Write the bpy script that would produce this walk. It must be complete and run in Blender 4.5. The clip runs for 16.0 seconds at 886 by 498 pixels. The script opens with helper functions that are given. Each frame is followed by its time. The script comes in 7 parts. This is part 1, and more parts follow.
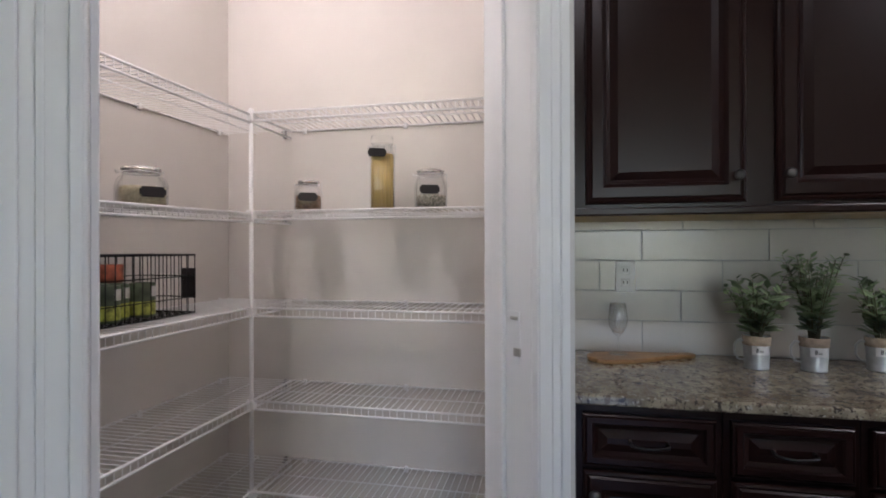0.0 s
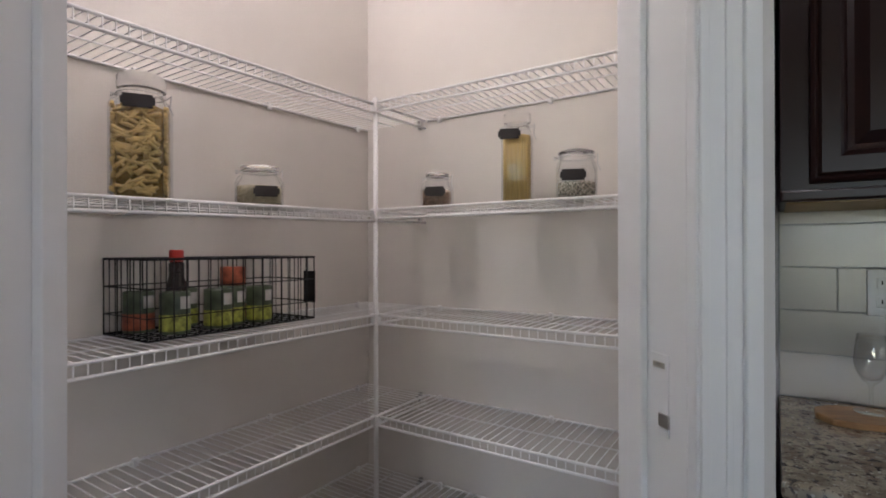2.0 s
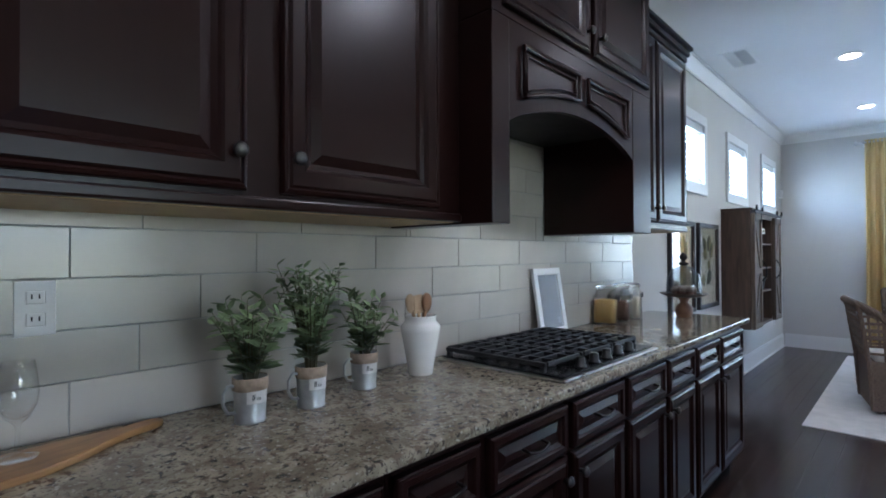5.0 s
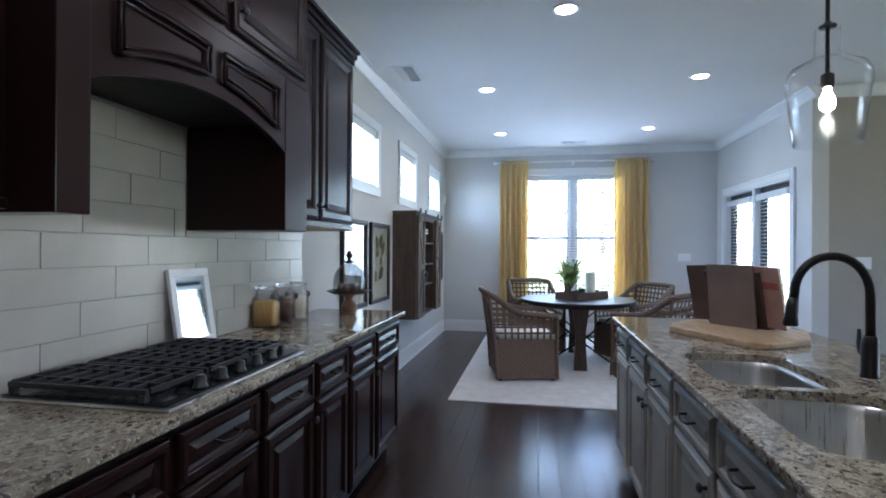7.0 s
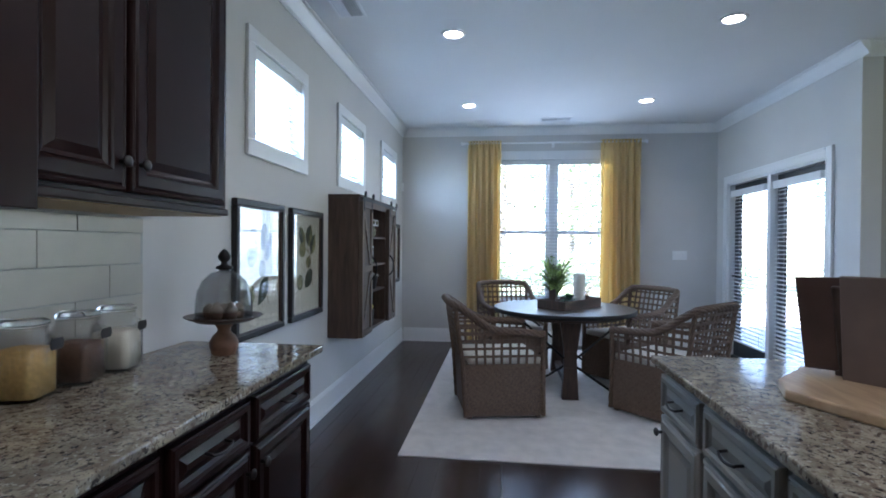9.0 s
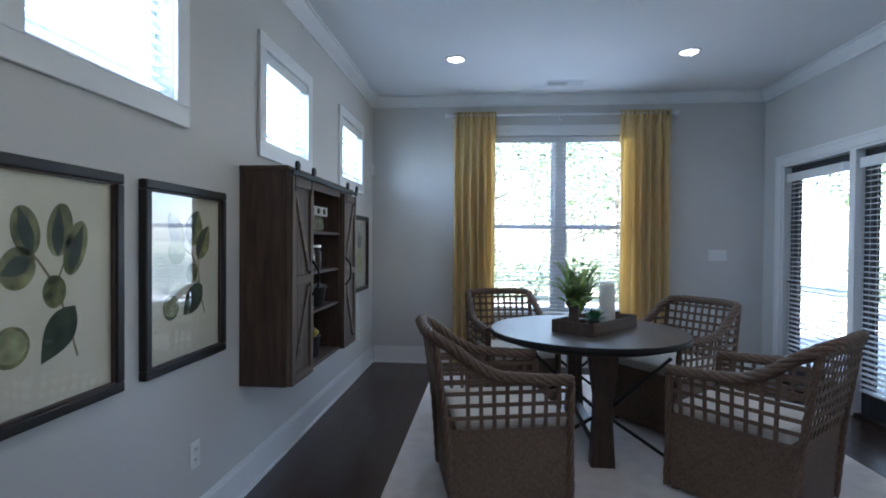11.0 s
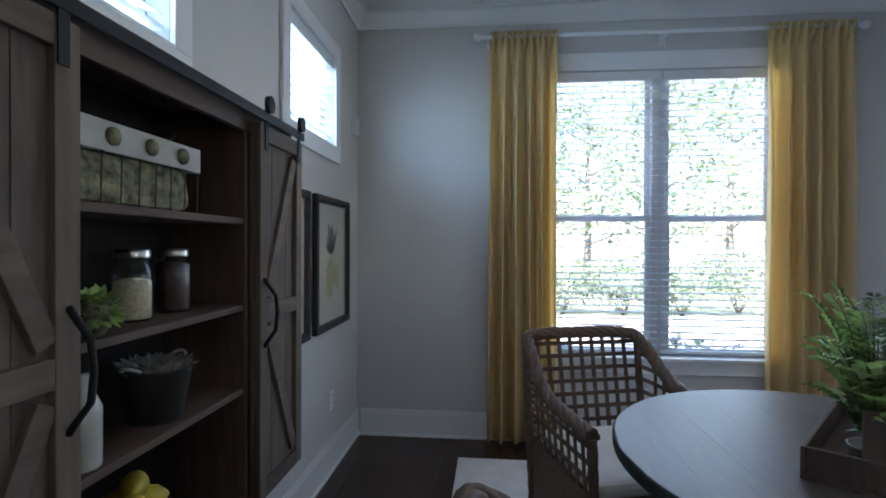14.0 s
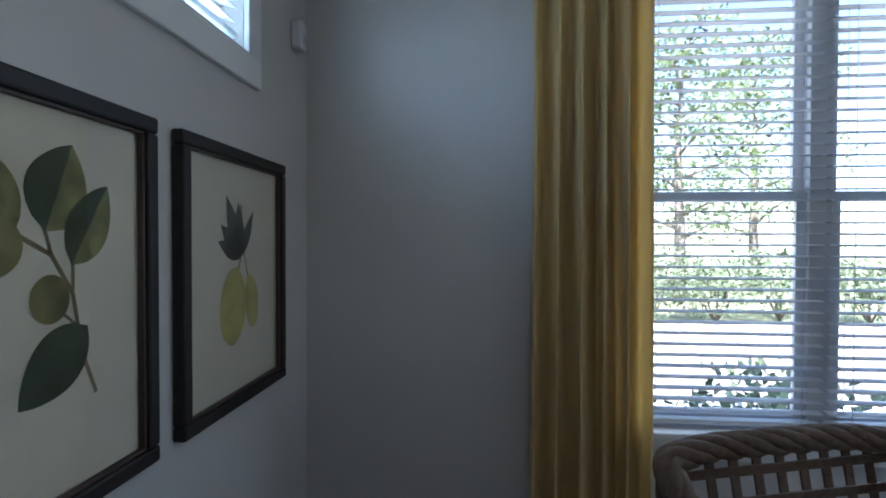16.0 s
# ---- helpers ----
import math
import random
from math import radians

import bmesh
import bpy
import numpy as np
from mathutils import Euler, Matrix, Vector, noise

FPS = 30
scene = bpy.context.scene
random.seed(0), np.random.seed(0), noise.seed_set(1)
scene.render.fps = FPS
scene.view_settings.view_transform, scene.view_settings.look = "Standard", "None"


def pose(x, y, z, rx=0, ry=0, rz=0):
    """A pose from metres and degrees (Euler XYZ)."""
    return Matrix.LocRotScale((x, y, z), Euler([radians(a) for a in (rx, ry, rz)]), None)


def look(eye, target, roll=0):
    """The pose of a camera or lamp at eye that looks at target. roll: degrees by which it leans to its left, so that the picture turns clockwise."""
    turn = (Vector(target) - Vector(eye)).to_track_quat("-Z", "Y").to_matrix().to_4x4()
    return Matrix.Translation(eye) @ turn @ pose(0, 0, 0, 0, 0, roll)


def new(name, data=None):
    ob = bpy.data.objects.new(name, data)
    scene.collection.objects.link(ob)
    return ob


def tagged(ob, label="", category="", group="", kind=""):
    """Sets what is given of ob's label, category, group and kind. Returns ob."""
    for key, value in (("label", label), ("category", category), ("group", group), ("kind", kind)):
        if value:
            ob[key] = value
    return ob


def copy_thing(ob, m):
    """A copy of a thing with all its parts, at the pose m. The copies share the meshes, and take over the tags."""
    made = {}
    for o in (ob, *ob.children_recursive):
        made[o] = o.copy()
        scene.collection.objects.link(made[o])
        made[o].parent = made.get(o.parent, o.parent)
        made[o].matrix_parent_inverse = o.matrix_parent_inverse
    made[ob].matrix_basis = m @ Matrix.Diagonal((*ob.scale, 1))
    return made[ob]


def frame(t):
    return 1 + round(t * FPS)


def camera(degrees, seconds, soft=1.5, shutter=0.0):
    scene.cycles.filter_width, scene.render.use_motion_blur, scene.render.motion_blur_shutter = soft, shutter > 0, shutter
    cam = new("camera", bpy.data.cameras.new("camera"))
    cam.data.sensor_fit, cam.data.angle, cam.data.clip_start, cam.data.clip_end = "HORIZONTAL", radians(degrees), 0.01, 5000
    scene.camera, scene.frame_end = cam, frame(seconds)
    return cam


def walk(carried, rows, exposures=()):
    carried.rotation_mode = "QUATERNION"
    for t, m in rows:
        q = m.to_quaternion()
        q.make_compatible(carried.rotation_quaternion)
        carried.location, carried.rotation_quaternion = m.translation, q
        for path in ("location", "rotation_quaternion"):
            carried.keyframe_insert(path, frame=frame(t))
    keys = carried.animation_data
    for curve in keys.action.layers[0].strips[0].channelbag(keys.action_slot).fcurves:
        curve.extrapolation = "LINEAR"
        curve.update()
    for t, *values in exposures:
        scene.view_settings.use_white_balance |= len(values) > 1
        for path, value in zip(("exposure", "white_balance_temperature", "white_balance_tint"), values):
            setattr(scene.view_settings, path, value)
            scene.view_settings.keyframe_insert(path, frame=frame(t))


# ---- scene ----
# The camera and its walk
cam = camera(82.4, 16.0, soft=1.8)
PATH = [
    (0, (0.888, 0.234, 1.309), (0.480, 2.194, 1.313), -0.14),
    (0.5, (0.836, 0.366, 1.322), (0.270, 2.287, 1.33), -0.02),
    (1, (0.864, 0.483, 1.33), (0.013, 2.299, 1.332), -0.36),
    (1.5, (0.933, 0.553, 1.321), (-0.115, 2.262, 1.327), -0.23),
    (2, (0.946, 0.612, 1.316), (-0.154, 2.289, 1.32), -0.12),
    (2.5, (0.935, 0.643, 1.316), (0.201, 2.51, 1.326), 0.09),
    (3, (0.968, 0.748, 1.291), (0.65, 2.722, 1.317), 0.21),
    (3.5, (1.003, 0.854, 1.285), (1.112, 2.851, 1.31), 0.3),
    (4, (0.969, 0.923, 1.288), (1.631, 2.809, 1.326), 0.24),
    (4.5, (0.955, 0.933, 1.292), (2.116, 2.56, 1.345), -0.31),
    (5, (0.982, 0.904, 1.317), (2.443, 2.27, 1.339), -0.25),
    (5.2, (0.988, 0.883, 1.313), (2.552, 2.129, 1.344), -0.52),
    (7.3, (1.361, 0.786, 1.335), (3.337, 1.092, 1.331), 0.5),
    (7.5, (1.454, 0.801, 1.33), (3.433, 1.088, 1.323), 0.53),
    (8, (1.788, 0.879, 1.341), (3.77, 1.149, 1.327), 0.61),
    (8.5, (2.139, 0.888, 1.328), (4.124, 1.131, 1.316), 0.46),
    (9, (2.513, 0.911, 1.348), (4.5, 1.14, 1.332), 0.48),
    (11.5, (4.272, 1.028, 1.356), (6.265, 1.196, 1.33), 0.39),
    (12, (4.637, 1.065, 1.356), (6.63, 1.232, 1.331), 0.38),
    (12.5, (4.955, 1.142, 1.356), (6.948, 1.314, 1.329), 0.29),
    (13, (5.316, 1.178, 1.353), (7.308, 1.346, 1.323), 0.21),
    (13.5, (5.686, 1.243, 1.34), (7.677, 1.428, 1.317), 0.31),
    (14, (6.016, 1.349, 1.345), (8.006, 1.542, 1.328), 0.25),
    (14.5, (6.41, 1.434, 1.352), (8.401, 1.625, 1.323), 0.29),
    (15, (6.758, 1.532, 1.341), (8.748, 1.73, 1.311), 0.39),
    (15.5, (7.107, 1.591, 1.349), (9.097, 1.785, 1.311), 0.32),
    (16, (7.458, 1.541, 1.347), (9.45, 1.717, 1.314), 0.16),
]
walk(cam, [(t, look(eye, target, roll)) for t, eye, target, roll in PATH],
     exposures=[(0, 3.5, 6000, 21), (2, 3.25, 6050, 20), (3.5, 3.1, 6100, 23), (4, 3.35, 6000, 24), (4.5, 3.5, 5800, 21), (5, 3.8, 5450, 17), (7.5, 3.75, 5500, 17), (9, 3.4, 5500, 17), (11.5, 2.85, 5600, 17), (12.5, 2.75, 5600, 17), (14.5, 2.55, 5750, 17), (16, 2.02, 5700, 16)])


# World, sun and lamps
world = bpy.data.worlds.new("world")
scene.world = world
world.use_nodes = True
_wn = world.node_tree.nodes
_sky = _wn.new("ShaderNodeTexSky")
_sky.sky_type, _sky.sun_disc = "NISHITA", False
_sky.sun_elevation, _sky.sun_rotation = radians(53), radians(270)
world.node_tree.links.new(_sky.outputs[0], _wn["Background"].inputs[0])
_wn["Background"].inputs[1].default_value = 0.15

sun = new("sun", bpy.data.lights.new("sun", "SUN"))
sun.data.energy, sun.data.angle, sun.data.color = 5.0, radians(0.5), (1.0, 0.95, 0.87)
sun.matrix_world = look((0, 0, 0), (0.6, -0.04, -0.8))


def area(name, eye, target, sx, sy, watts, colour):
    lamp = new(name, bpy.data.lights.new(name, "AREA"))
    lamp.data.shape, lamp.data.size, lamp.data.size_y = "RECTANGLE", sx, sy
    lamp.data.energy, lamp.data.color = watts, colour
    lamp.matrix_world = look(eye, target)
    return lamp


def spot(name, at, watts, colour, cone=125, size=0.08):
    lamp = new(name, bpy.data.lights.new(name, "SPOT"))
    lamp.data.energy, lamp.data.color, lamp.data.spot_size, lamp.data.spot_blend, lamp.data.shadow_soft_size = watts, colour, radians(cone), 0.6, size
    lamp.matrix_world = look(at, (at[0], at[1] + 0.001, 0))
    return lamp


DAY = (0.66, 0.84, 1.0)
WARM = (1.0, 0.86, 0.70)
WHITE = (1.0, 0.97, 0.92)
area("daylight_east", (9.50, 0.225, 1.55), (0, 0.2, 1.2), 1.45, 1.85, 2.5, DAY)
for _x in (5.555, 7.088, 8.635):
    area("daylight_north", (_x, 2.36, 2.19), (_x, 0, 2.3), 0.62, 0.5, 1.5, (0.52, 0.80, 1.0))
area("daylight_south", (8.18, -1.95, 1.1), (8.18, 3, 1.0), 1.6, 1.9, 0.22, DAY)
# added fill at an assumed window of the unseen living room
area("daylight_living", (2.5, -5.9, 1.6), (2.5, 2, 1.2), 2.4, 1.7, 0.10, DAY)
# the can at (1.05, 0.60) is unseen, added to brighten the pantry front
CANS = [(6.375, 1.29), (6.30, -0.70), (8.36, 1.295), (8.32, -0.66), (4.75, 0.60), (2.9, 0.60), (1.05, 0.60)]
for _x, _y in CANS:
    spot("can_light", (_x, _y, 2.93), 0.6 if _x > 6 else 1.6 if _x > 4 else 4.3 if _x > 2 else 2.5, WARM if _x > 6 else WHITE, 125 if _x > 6 else 155)
_bulb = new("pantry_bulb", bpy.data.lights.new("pantry_bulb", "POINT"))
_bulb.data.energy, _bulb.data.color, _bulb.data.shadow_soft_size = 1.6, (1.0, 0.92, 0.85), 0.03
_bulb.location = (-0.06, 1.19, 2.80)


# Materials
def shader(name, colour, rough=0.5, metal=0.0, vary=0.06, scale=12.0, bump=0.05, bump_scale=120.0, spec=0.5, coat=0.0, stretch=(1, 1, 1), hue=None):
    """A surface with two scales of variation: broad mottling of the colour and a fine relief."""
    m = bpy.data.materials.new(name)
    m.use_nodes = True
    nt, b = m.node_tree, m.node_tree.nodes["Principled BSDF"]
    b.inputs["Roughness"].default_value, b.inputs["Metallic"].default_value = rough, metal
    b.inputs["Specular IOR Level"].default_value, b.inputs["Coat Weight"].default_value = spec, coat
    co, mp = nt.nodes.new("ShaderNodeTexCoord"), nt.nodes.new("ShaderNodeMapping")
    mp.inputs["Scale"].default_value = stretch
    nt.links.new(co.outputs["Object"], mp.inputs[0])
    n1, n2 = nt.nodes.new("ShaderNodeTexNoise"), nt.nodes.new("ShaderNodeTexNoise")
    n1.inputs["Scale"].default_value, n1.inputs["Detail"].default_value = scale, 5
    n2.inputs["Scale"].default_value, n2.inputs["Detail"].default_value = bump_scale, 3
    for n in (n1, n2):
        nt.links.new(mp.outputs[0], n.inputs[0])
    ramp = nt.nodes.new("ShaderNodeValToRGB")
    dark = tuple(c * (1 - 2 * vary) for c in colour)
    light = tuple(min(1, c * (1 + 2 * vary)) for c in (hue or colour))
    ramp.color_ramp.elements[0].position, ramp.color_ramp.elements[1].position = 0.3, 0.7
    ramp.color_ramp.elements[0].color, ramp.color_ramp.elements[1].color = (*dark, 1), (*light, 1)
    nt.links.new(n1.outputs[0], ramp.inputs[0])
    nt.links.new(ramp.outputs[0], b.inputs["Base Color"])
    mr = nt.nodes.new("ShaderNodeMapRange")
    mr.inputs["To Min"].default_value, mr.inputs["To Max"].default_value = max(0.02, rough * 0.85), min(1, rough * 1.2)
    nt.links.new(n1.outputs[0], mr.inputs[0])
    nt.links.new(mr.outputs[0], b.inputs["Roughness"])
    bp = nt.nodes.new("ShaderNodeBump")
    bp.inputs["Strength"].default_value, bp.inputs["Distance"].default_value = bump, 0.004
    nt.links.new(n2.outputs[0], bp.inputs["Height"])
    nt.links.new(bp.outputs[0], b.inputs["Normal"])
    return m


def glow(name, colour, strength):
    m = bpy.data.materials.new(name)
    m.use_nodes = True
    b = m.node_tree.nodes["Principled BSDF"]
    b.inputs["Base Color"].default_value = (*colour, 1)
    b.inputs["Emission Color"].default_value, b.inputs["Emission Strength"].default_value = (*colour, 1), strength
    return m


def clear_glass(name, tint=(1, 1, 1), rough=0.0, ior=1.45):
    m = bpy.data.materials.new(name)
    m.use_nodes = True
    b = m.node_tree.nodes["Principled BSDF"]
    b.inputs["Base Color"].default_value = (*tint, 1)
    b.inputs["Roughness"].default_value, b.inputs["Transmission Weight"].default_value, b.inputs["IOR"].default_value = rough, 1.0, ior
    return m


def pane_glass(name, gloss=0.6, least=0.03, tint=(1, 1, 1)):
    """Thin window glass: mostly clear, with a weak mirror gloss."""
    m = bpy.data.materials.new(name)
    m.use_nodes = True
    nt = m.node_tree
    nt.nodes.clear()
    out, mix = nt.nodes.new("ShaderNodeOutputMaterial"), nt.nodes.new("ShaderNodeMixShader")
    tr, gl, fr = nt.nodes.new("ShaderNodeBsdfTransparent"), nt.nodes.new("ShaderNodeBsdfGlossy"), nt.nodes.new("ShaderNodeLayerWeight")
    gl.inputs["Roughness"].default_value = 0.02
    power, gain = nt.nodes.new("ShaderNodeMath"), nt.nodes.new("ShaderNodeMath")
    power.operation, gain.operation = "POWER", "MULTIPLY_ADD"
    power.inputs[1].default_value, gain.inputs[1].default_value, gain.inputs[2].default_value = 4.0, gloss, least
    nt.links.new(fr.outputs["Facing"], power.inputs[0])
    nt.links.new(power.outputs[0], gain.inputs[0])
    nt.links.new(gain.outputs[0], mix.inputs[0])
    tr.inputs["Color"].default_value = (*tint, 1)
    nt.links.new(tr.outputs[0], mix.inputs[1])
    nt.links.new(gl.outputs[0], mix.inputs[2])
    nt.links.new(mix.outputs[0], out.inputs[0])
    return m


def granite(name):
    """Polished tan granite: pale mottled ground, brown clouds, dark and white flecks."""
    m = bpy.data.materials.new(name)
    m.use_nodes = True
    nt, b = m.node_tree, m.node_tree.nodes["Principled BSDF"]
    b.inputs["Roughness"].default_value, b.inputs["Specular IOR Level"].default_value = 0.10, 0.5
    co = nt.nodes.new("ShaderNodeTexCoord")
    last = None
    for scale, detail, twist, lo, hi, dark, light in ((16, 6, 0.8, 0.36, 0.62, (0.185, 0.150, 0.105), (0.36, 0.315, 0.235)), (42, 3, 0.5, 0.54, 0.62, None, (0.165, 0.125, 0.090)), (62, 4, 0.3, 0.575, 0.62, None, (0.055, 0.046, 0.040)), (80, 2, 0.4, 0.62, 0.68, None, (0.44, 0.41, 0.345)), (150, 2, 0.0, 0.61, 0.64, None, (0.11, 0.085, 0.065))):
        mp, n, r = nt.nodes.new("ShaderNodeMapping"), nt.nodes.new("ShaderNodeTexNoise"), nt.nodes.new("ShaderNodeValToRGB")
        mp.inputs["Location"].default_value = (scale * 0.37, scale * 0.11, scale * 0.23)
        n.inputs["Scale"].default_value, n.inputs["Detail"].default_value, n.inputs["Distortion"].default_value = scale, detail, twist
        nt.links.new(co.outputs["Object"], mp.inputs[0])
        nt.links.new(mp.outputs[0], n.inputs[0])
        nt.links.new(n.outputs[0], r.inputs[0])
        e = r.color_ramp.elements
        e[0].position, e[1].position = lo, hi
        if last is None:
            e[0].color, e[1].color = (*dark, 1), (*light, 1)
            last = r.outputs[0]
        else:
            mix = nt.nodes.new("ShaderNodeMixRGB")
            mix.inputs[2].default_value = (*light, 1)
            nt.links.new(r.outputs[0], mix.inputs[0])
            nt.links.new(last, mix.inputs[1])
            last = mix.outputs[0]
    nt.links.new(last, b.inputs["Base Color"])
    return m


def wood(name, dark, light, rough=0.5, along=(1, 14, 14), scale=4.0, bump=0.15, random=0.0, coat=0.0):
    """Wood with stretched grain; each board may differ a little."""
    m = bpy.data.materials.new(name)
    m.use_nodes = True
    nt, b = m.node_tree, m.node_tree.nodes["Principled BSDF"]
    b.inputs["Coat Weight"].default_value = coat
    co, mp = nt.nodes.new("ShaderNodeTexCoord"), nt.nodes.new("ShaderNodeMapping")
    mp.inputs["Scale"].default_value = along
    nt.links.new(co.outputs["Object"], mp.inputs[0])
    n = nt.nodes.new("ShaderNodeTexNoise")
    n.inputs["Scale"].default_value, n.inputs["Detail"].default_value, n.inputs["Distortion"].default_value = scale, 8, 0.6
    nt.links.new(mp.outputs[0], n.inputs[0])
    r = nt.nodes.new("ShaderNodeValToRGB")
    r.color_ramp.elements[0].position, r.color_ramp.elements[1].position = 0.32, 0.68
    r.color_ramp.elements[0].color, r.color_ramp.elements[1].color = (*dark, 1), (*light, 1)
    nt.links.new(n.outputs[0], r.inputs[0])
    info, hsv = nt.nodes.new("ShaderNodeObjectInfo"), nt.nodes.new("ShaderNodeHueSaturation")
    mr = nt.nodes.new("ShaderNodeMapRange")
    mr.inputs["To Min"].default_value, mr.inputs["To Max"].default_value = 1 - random, 1 + random
    nt.links.new(info.outputs["Random"], mr.inputs[0])
    nt.links.new(mr.outputs[0], hsv.inputs["Value"])
    nt.links.new(r.outputs[0], hsv.inputs["Color"])
    nt.links.new(hsv.outputs[0], b.inputs["Base Color"])
    mr2 = nt.nodes.new("ShaderNodeMapRange")
    mr2.inputs["To Min"].default_value, mr2.inputs["To Max"].default_value = rough * 0.85, min(1, rough * 1.25)
    nt.links.new(n.outputs[0], mr2.inputs[0])
    nt.links.new(mr2.outputs[0], b.inputs["Roughness"])
    bp = nt.nodes.new("ShaderNodeBump")
    bp.inputs["Strength"].default_value, bp.inputs["Distance"].default_value = bump, 0.003
    nt.links.new(n.outputs[0], bp.inputs["Height"])
    nt.links.new(bp.outputs[0], b.inputs["Normal"])
    return m


M_WALL = shader("wall_paint", (0.60, 0.585, 0.57), 0.85, vary=0.015, scale=2, bump=0.10, bump_scale=260)
# darker copy of the wall paint: the side wall's shade is in the colour
M_WALL_SHADED = shader("wall_paint_shaded", (0.37, 0.335, 0.295), 0.85, vary=0.015, scale=2, bump=0.10, bump_scale=260)
M_PANTRY = shader("pantry_paint", (0.66, 0.62, 0.575), 0.85, vary=0.02, scale=2, bump=0.12, bump_scale=240)
M_CEIL = shader("ceiling_paint", (0.78, 0.78, 0.78), 0.9, vary=0.01, scale=1.5, bump=0.10, bump_scale=200)
M_TRIM = shader("trim_paint", (0.78, 0.78, 0.785), 0.35, vary=0.01, scale=3, bump=0.02, bump_scale=90)
M_FLOOR = wood("floor_wood", (0.030, 0.016, 0.012), (0.050, 0.028, 0.021), 0.22, (1.2, 18, 18), 2.0, 0.03, random=0.16)
M_CAB = wood("espresso_cabinet", (0.0165, 0.0062, 0.0052), (0.0178, 0.0067, 0.0056), 0.27, (16, 16, 1.6), 3.0, 0.0, random=0.06)
M_CAB.node_tree.nodes["Principled BSDF"].inputs["Specular IOR Level"].default_value = 0.22
for _l in [l for l in M_CAB.node_tree.links if l.to_socket.name == "Roughness"]:
    M_CAB.node_tree.links.remove(_l)
M_CAB.node_tree.nodes["Principled BSDF"].inputs["Roughness"].default_value = 0.28
M_CABIN = shader("cabinet_inside", (0.012, 0.010, 0.010), 0.6)
M_ISLAND = shader("island_paint", (0.32, 0.295, 0.26), 0.4, vary=0.02, scale=4, bump=0.03)
M_GRANITE = granite("granite")
M_TILE = shader("backsplash_tile", (0.47, 0.44, 0.39), 0.2, vary=0.03, scale=5, bump=0.04, bump_scale=14)
M_GROUT = shader("grout", (0.36, 0.37, 0.36), 0.9)
M_WIRE = shader("white_vinyl_wire", (0.80, 0.79, 0.78), 0.35, vary=0.01)
M_BLACK = shader("black_metal", (0.010, 0.010, 0.010), 0.6, vary=0.1, bump=0.05, spec=0.3)
M_BRONZE = shader("oil_rubbed_bronze", (0.016, 0.013, 0.012), 0.32, metal=0.4, vary=0.15)
M_PEWTER = shader("pewter_knob", (0.10, 0.095, 0.09), 0.35, metal=0.9, vary=0.1)
M_STEEL = shader("brushed_steel", (0.55, 0.53, 0.50), 0.28, metal=1.0, vary=0.04, scale=6, bump=0.03, bump_scale=200, stretch=(1, 30, 1))
M_IRON = shader("cast_iron", (0.016, 0.016, 0.018), 0.5, vary=0.1, bump=0.2, bump_scale=180)
M_GLASS = pane_glass("glass", 0.95, 0.03, (0.975, 0.98, 0.98))
M_CRYSTAL = clear_glass("clear_crystal", (0.99, 0.995, 0.995))
M_STEMWARE = pane_glass("thin_stemware", 1.0, 0.07, (0.99, 0.995, 0.995))
M_PANE = pane_glass("pane_glass")
M_BARN = wood("weathered_wood", (0.048, 0.027, 0.018), (0.104, 0.063, 0.043), 0.7, (12, 12, 1.2), 3.0, 0.35, random=0.12)
M_BARN_H = wood("weathered_wood_across", (0.048, 0.027, 0.018), (0.104, 0.063, 0.043), 0.7, (1.2, 12, 12), 3.0, 0.35, random=0.12)
M_BARN_DOOR = wood("weathered_door_wood", (0.066, 0.044, 0.031), (0.150, 0.108, 0.078), 0.75, (10, 10, 1.0), 2.6, 0.45, random=0.16)
M_BARN_DOOR_H = wood("weathered_door_wood_across", (0.066, 0.044, 0.031), (0.150, 0.108, 0.078), 0.75, (1.0, 10, 10), 2.6, 0.45, random=0.16)
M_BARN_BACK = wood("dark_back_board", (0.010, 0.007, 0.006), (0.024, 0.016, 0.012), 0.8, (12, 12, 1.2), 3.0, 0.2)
M_TABLE = wood("table_top_wood", (0.056, 0.042, 0.033), (0.102, 0.079, 0.062), 0.40, (1.3, 12, 12), 3.0, 0.15, random=0.12)
M_WICKER = wood("wicker", (0.092, 0.054, 0.034), (0.172, 0.110, 0.071), 0.62, (1, 1, 1), 70.0, 0.3, random=0.05)
M_CUSHION = shader("cream_cushion", (0.72, 0.68, 0.62), 0.9, vary=0.03, scale=20, bump=0.2, bump_scale=400)
M_RUG = shader("cream_rug", (0.66, 0.62, 0.59), 0.95, vary=0.05, scale=9, bump=0.8, bump_scale=160)
M_CURTAIN = shader("yellow_curtain", (0.72, 0.58, 0.31), 0.8, vary=0.06, scale=8, bump=0.3, bump_scale=500, stretch=(1, 1, 0.15))
_nt = M_CURTAIN.node_tree
_tr, _mx = _nt.nodes.new("ShaderNodeBsdfTranslucent"), _nt.nodes.new("ShaderNodeMixShader")
_tr.inputs["Color"].default_value = (0.88, 0.71, 0.38, 1)
_mx.inputs[0].default_value = 0.5
_nt.links.new(_nt.nodes["Principled BSDF"].outputs[0], _mx.inputs[1])
_nt.links.new(_tr.outputs[0], _mx.inputs[2])
_nt.links.new(_mx.outputs[0], _nt.nodes["Material Output"].inputs[0])
M_BLIND = shader("white_blind", (0.82, 0.83, 0.84), 0.4, vary=0.01)
M_BLIND.node_tree.nodes["Principled BSDF"].inputs["Transmission Weight"].default_value = 0.15
M_BLIND.node_tree.nodes["Principled BSDF"].inputs["Roughness"].default_value = 0.6


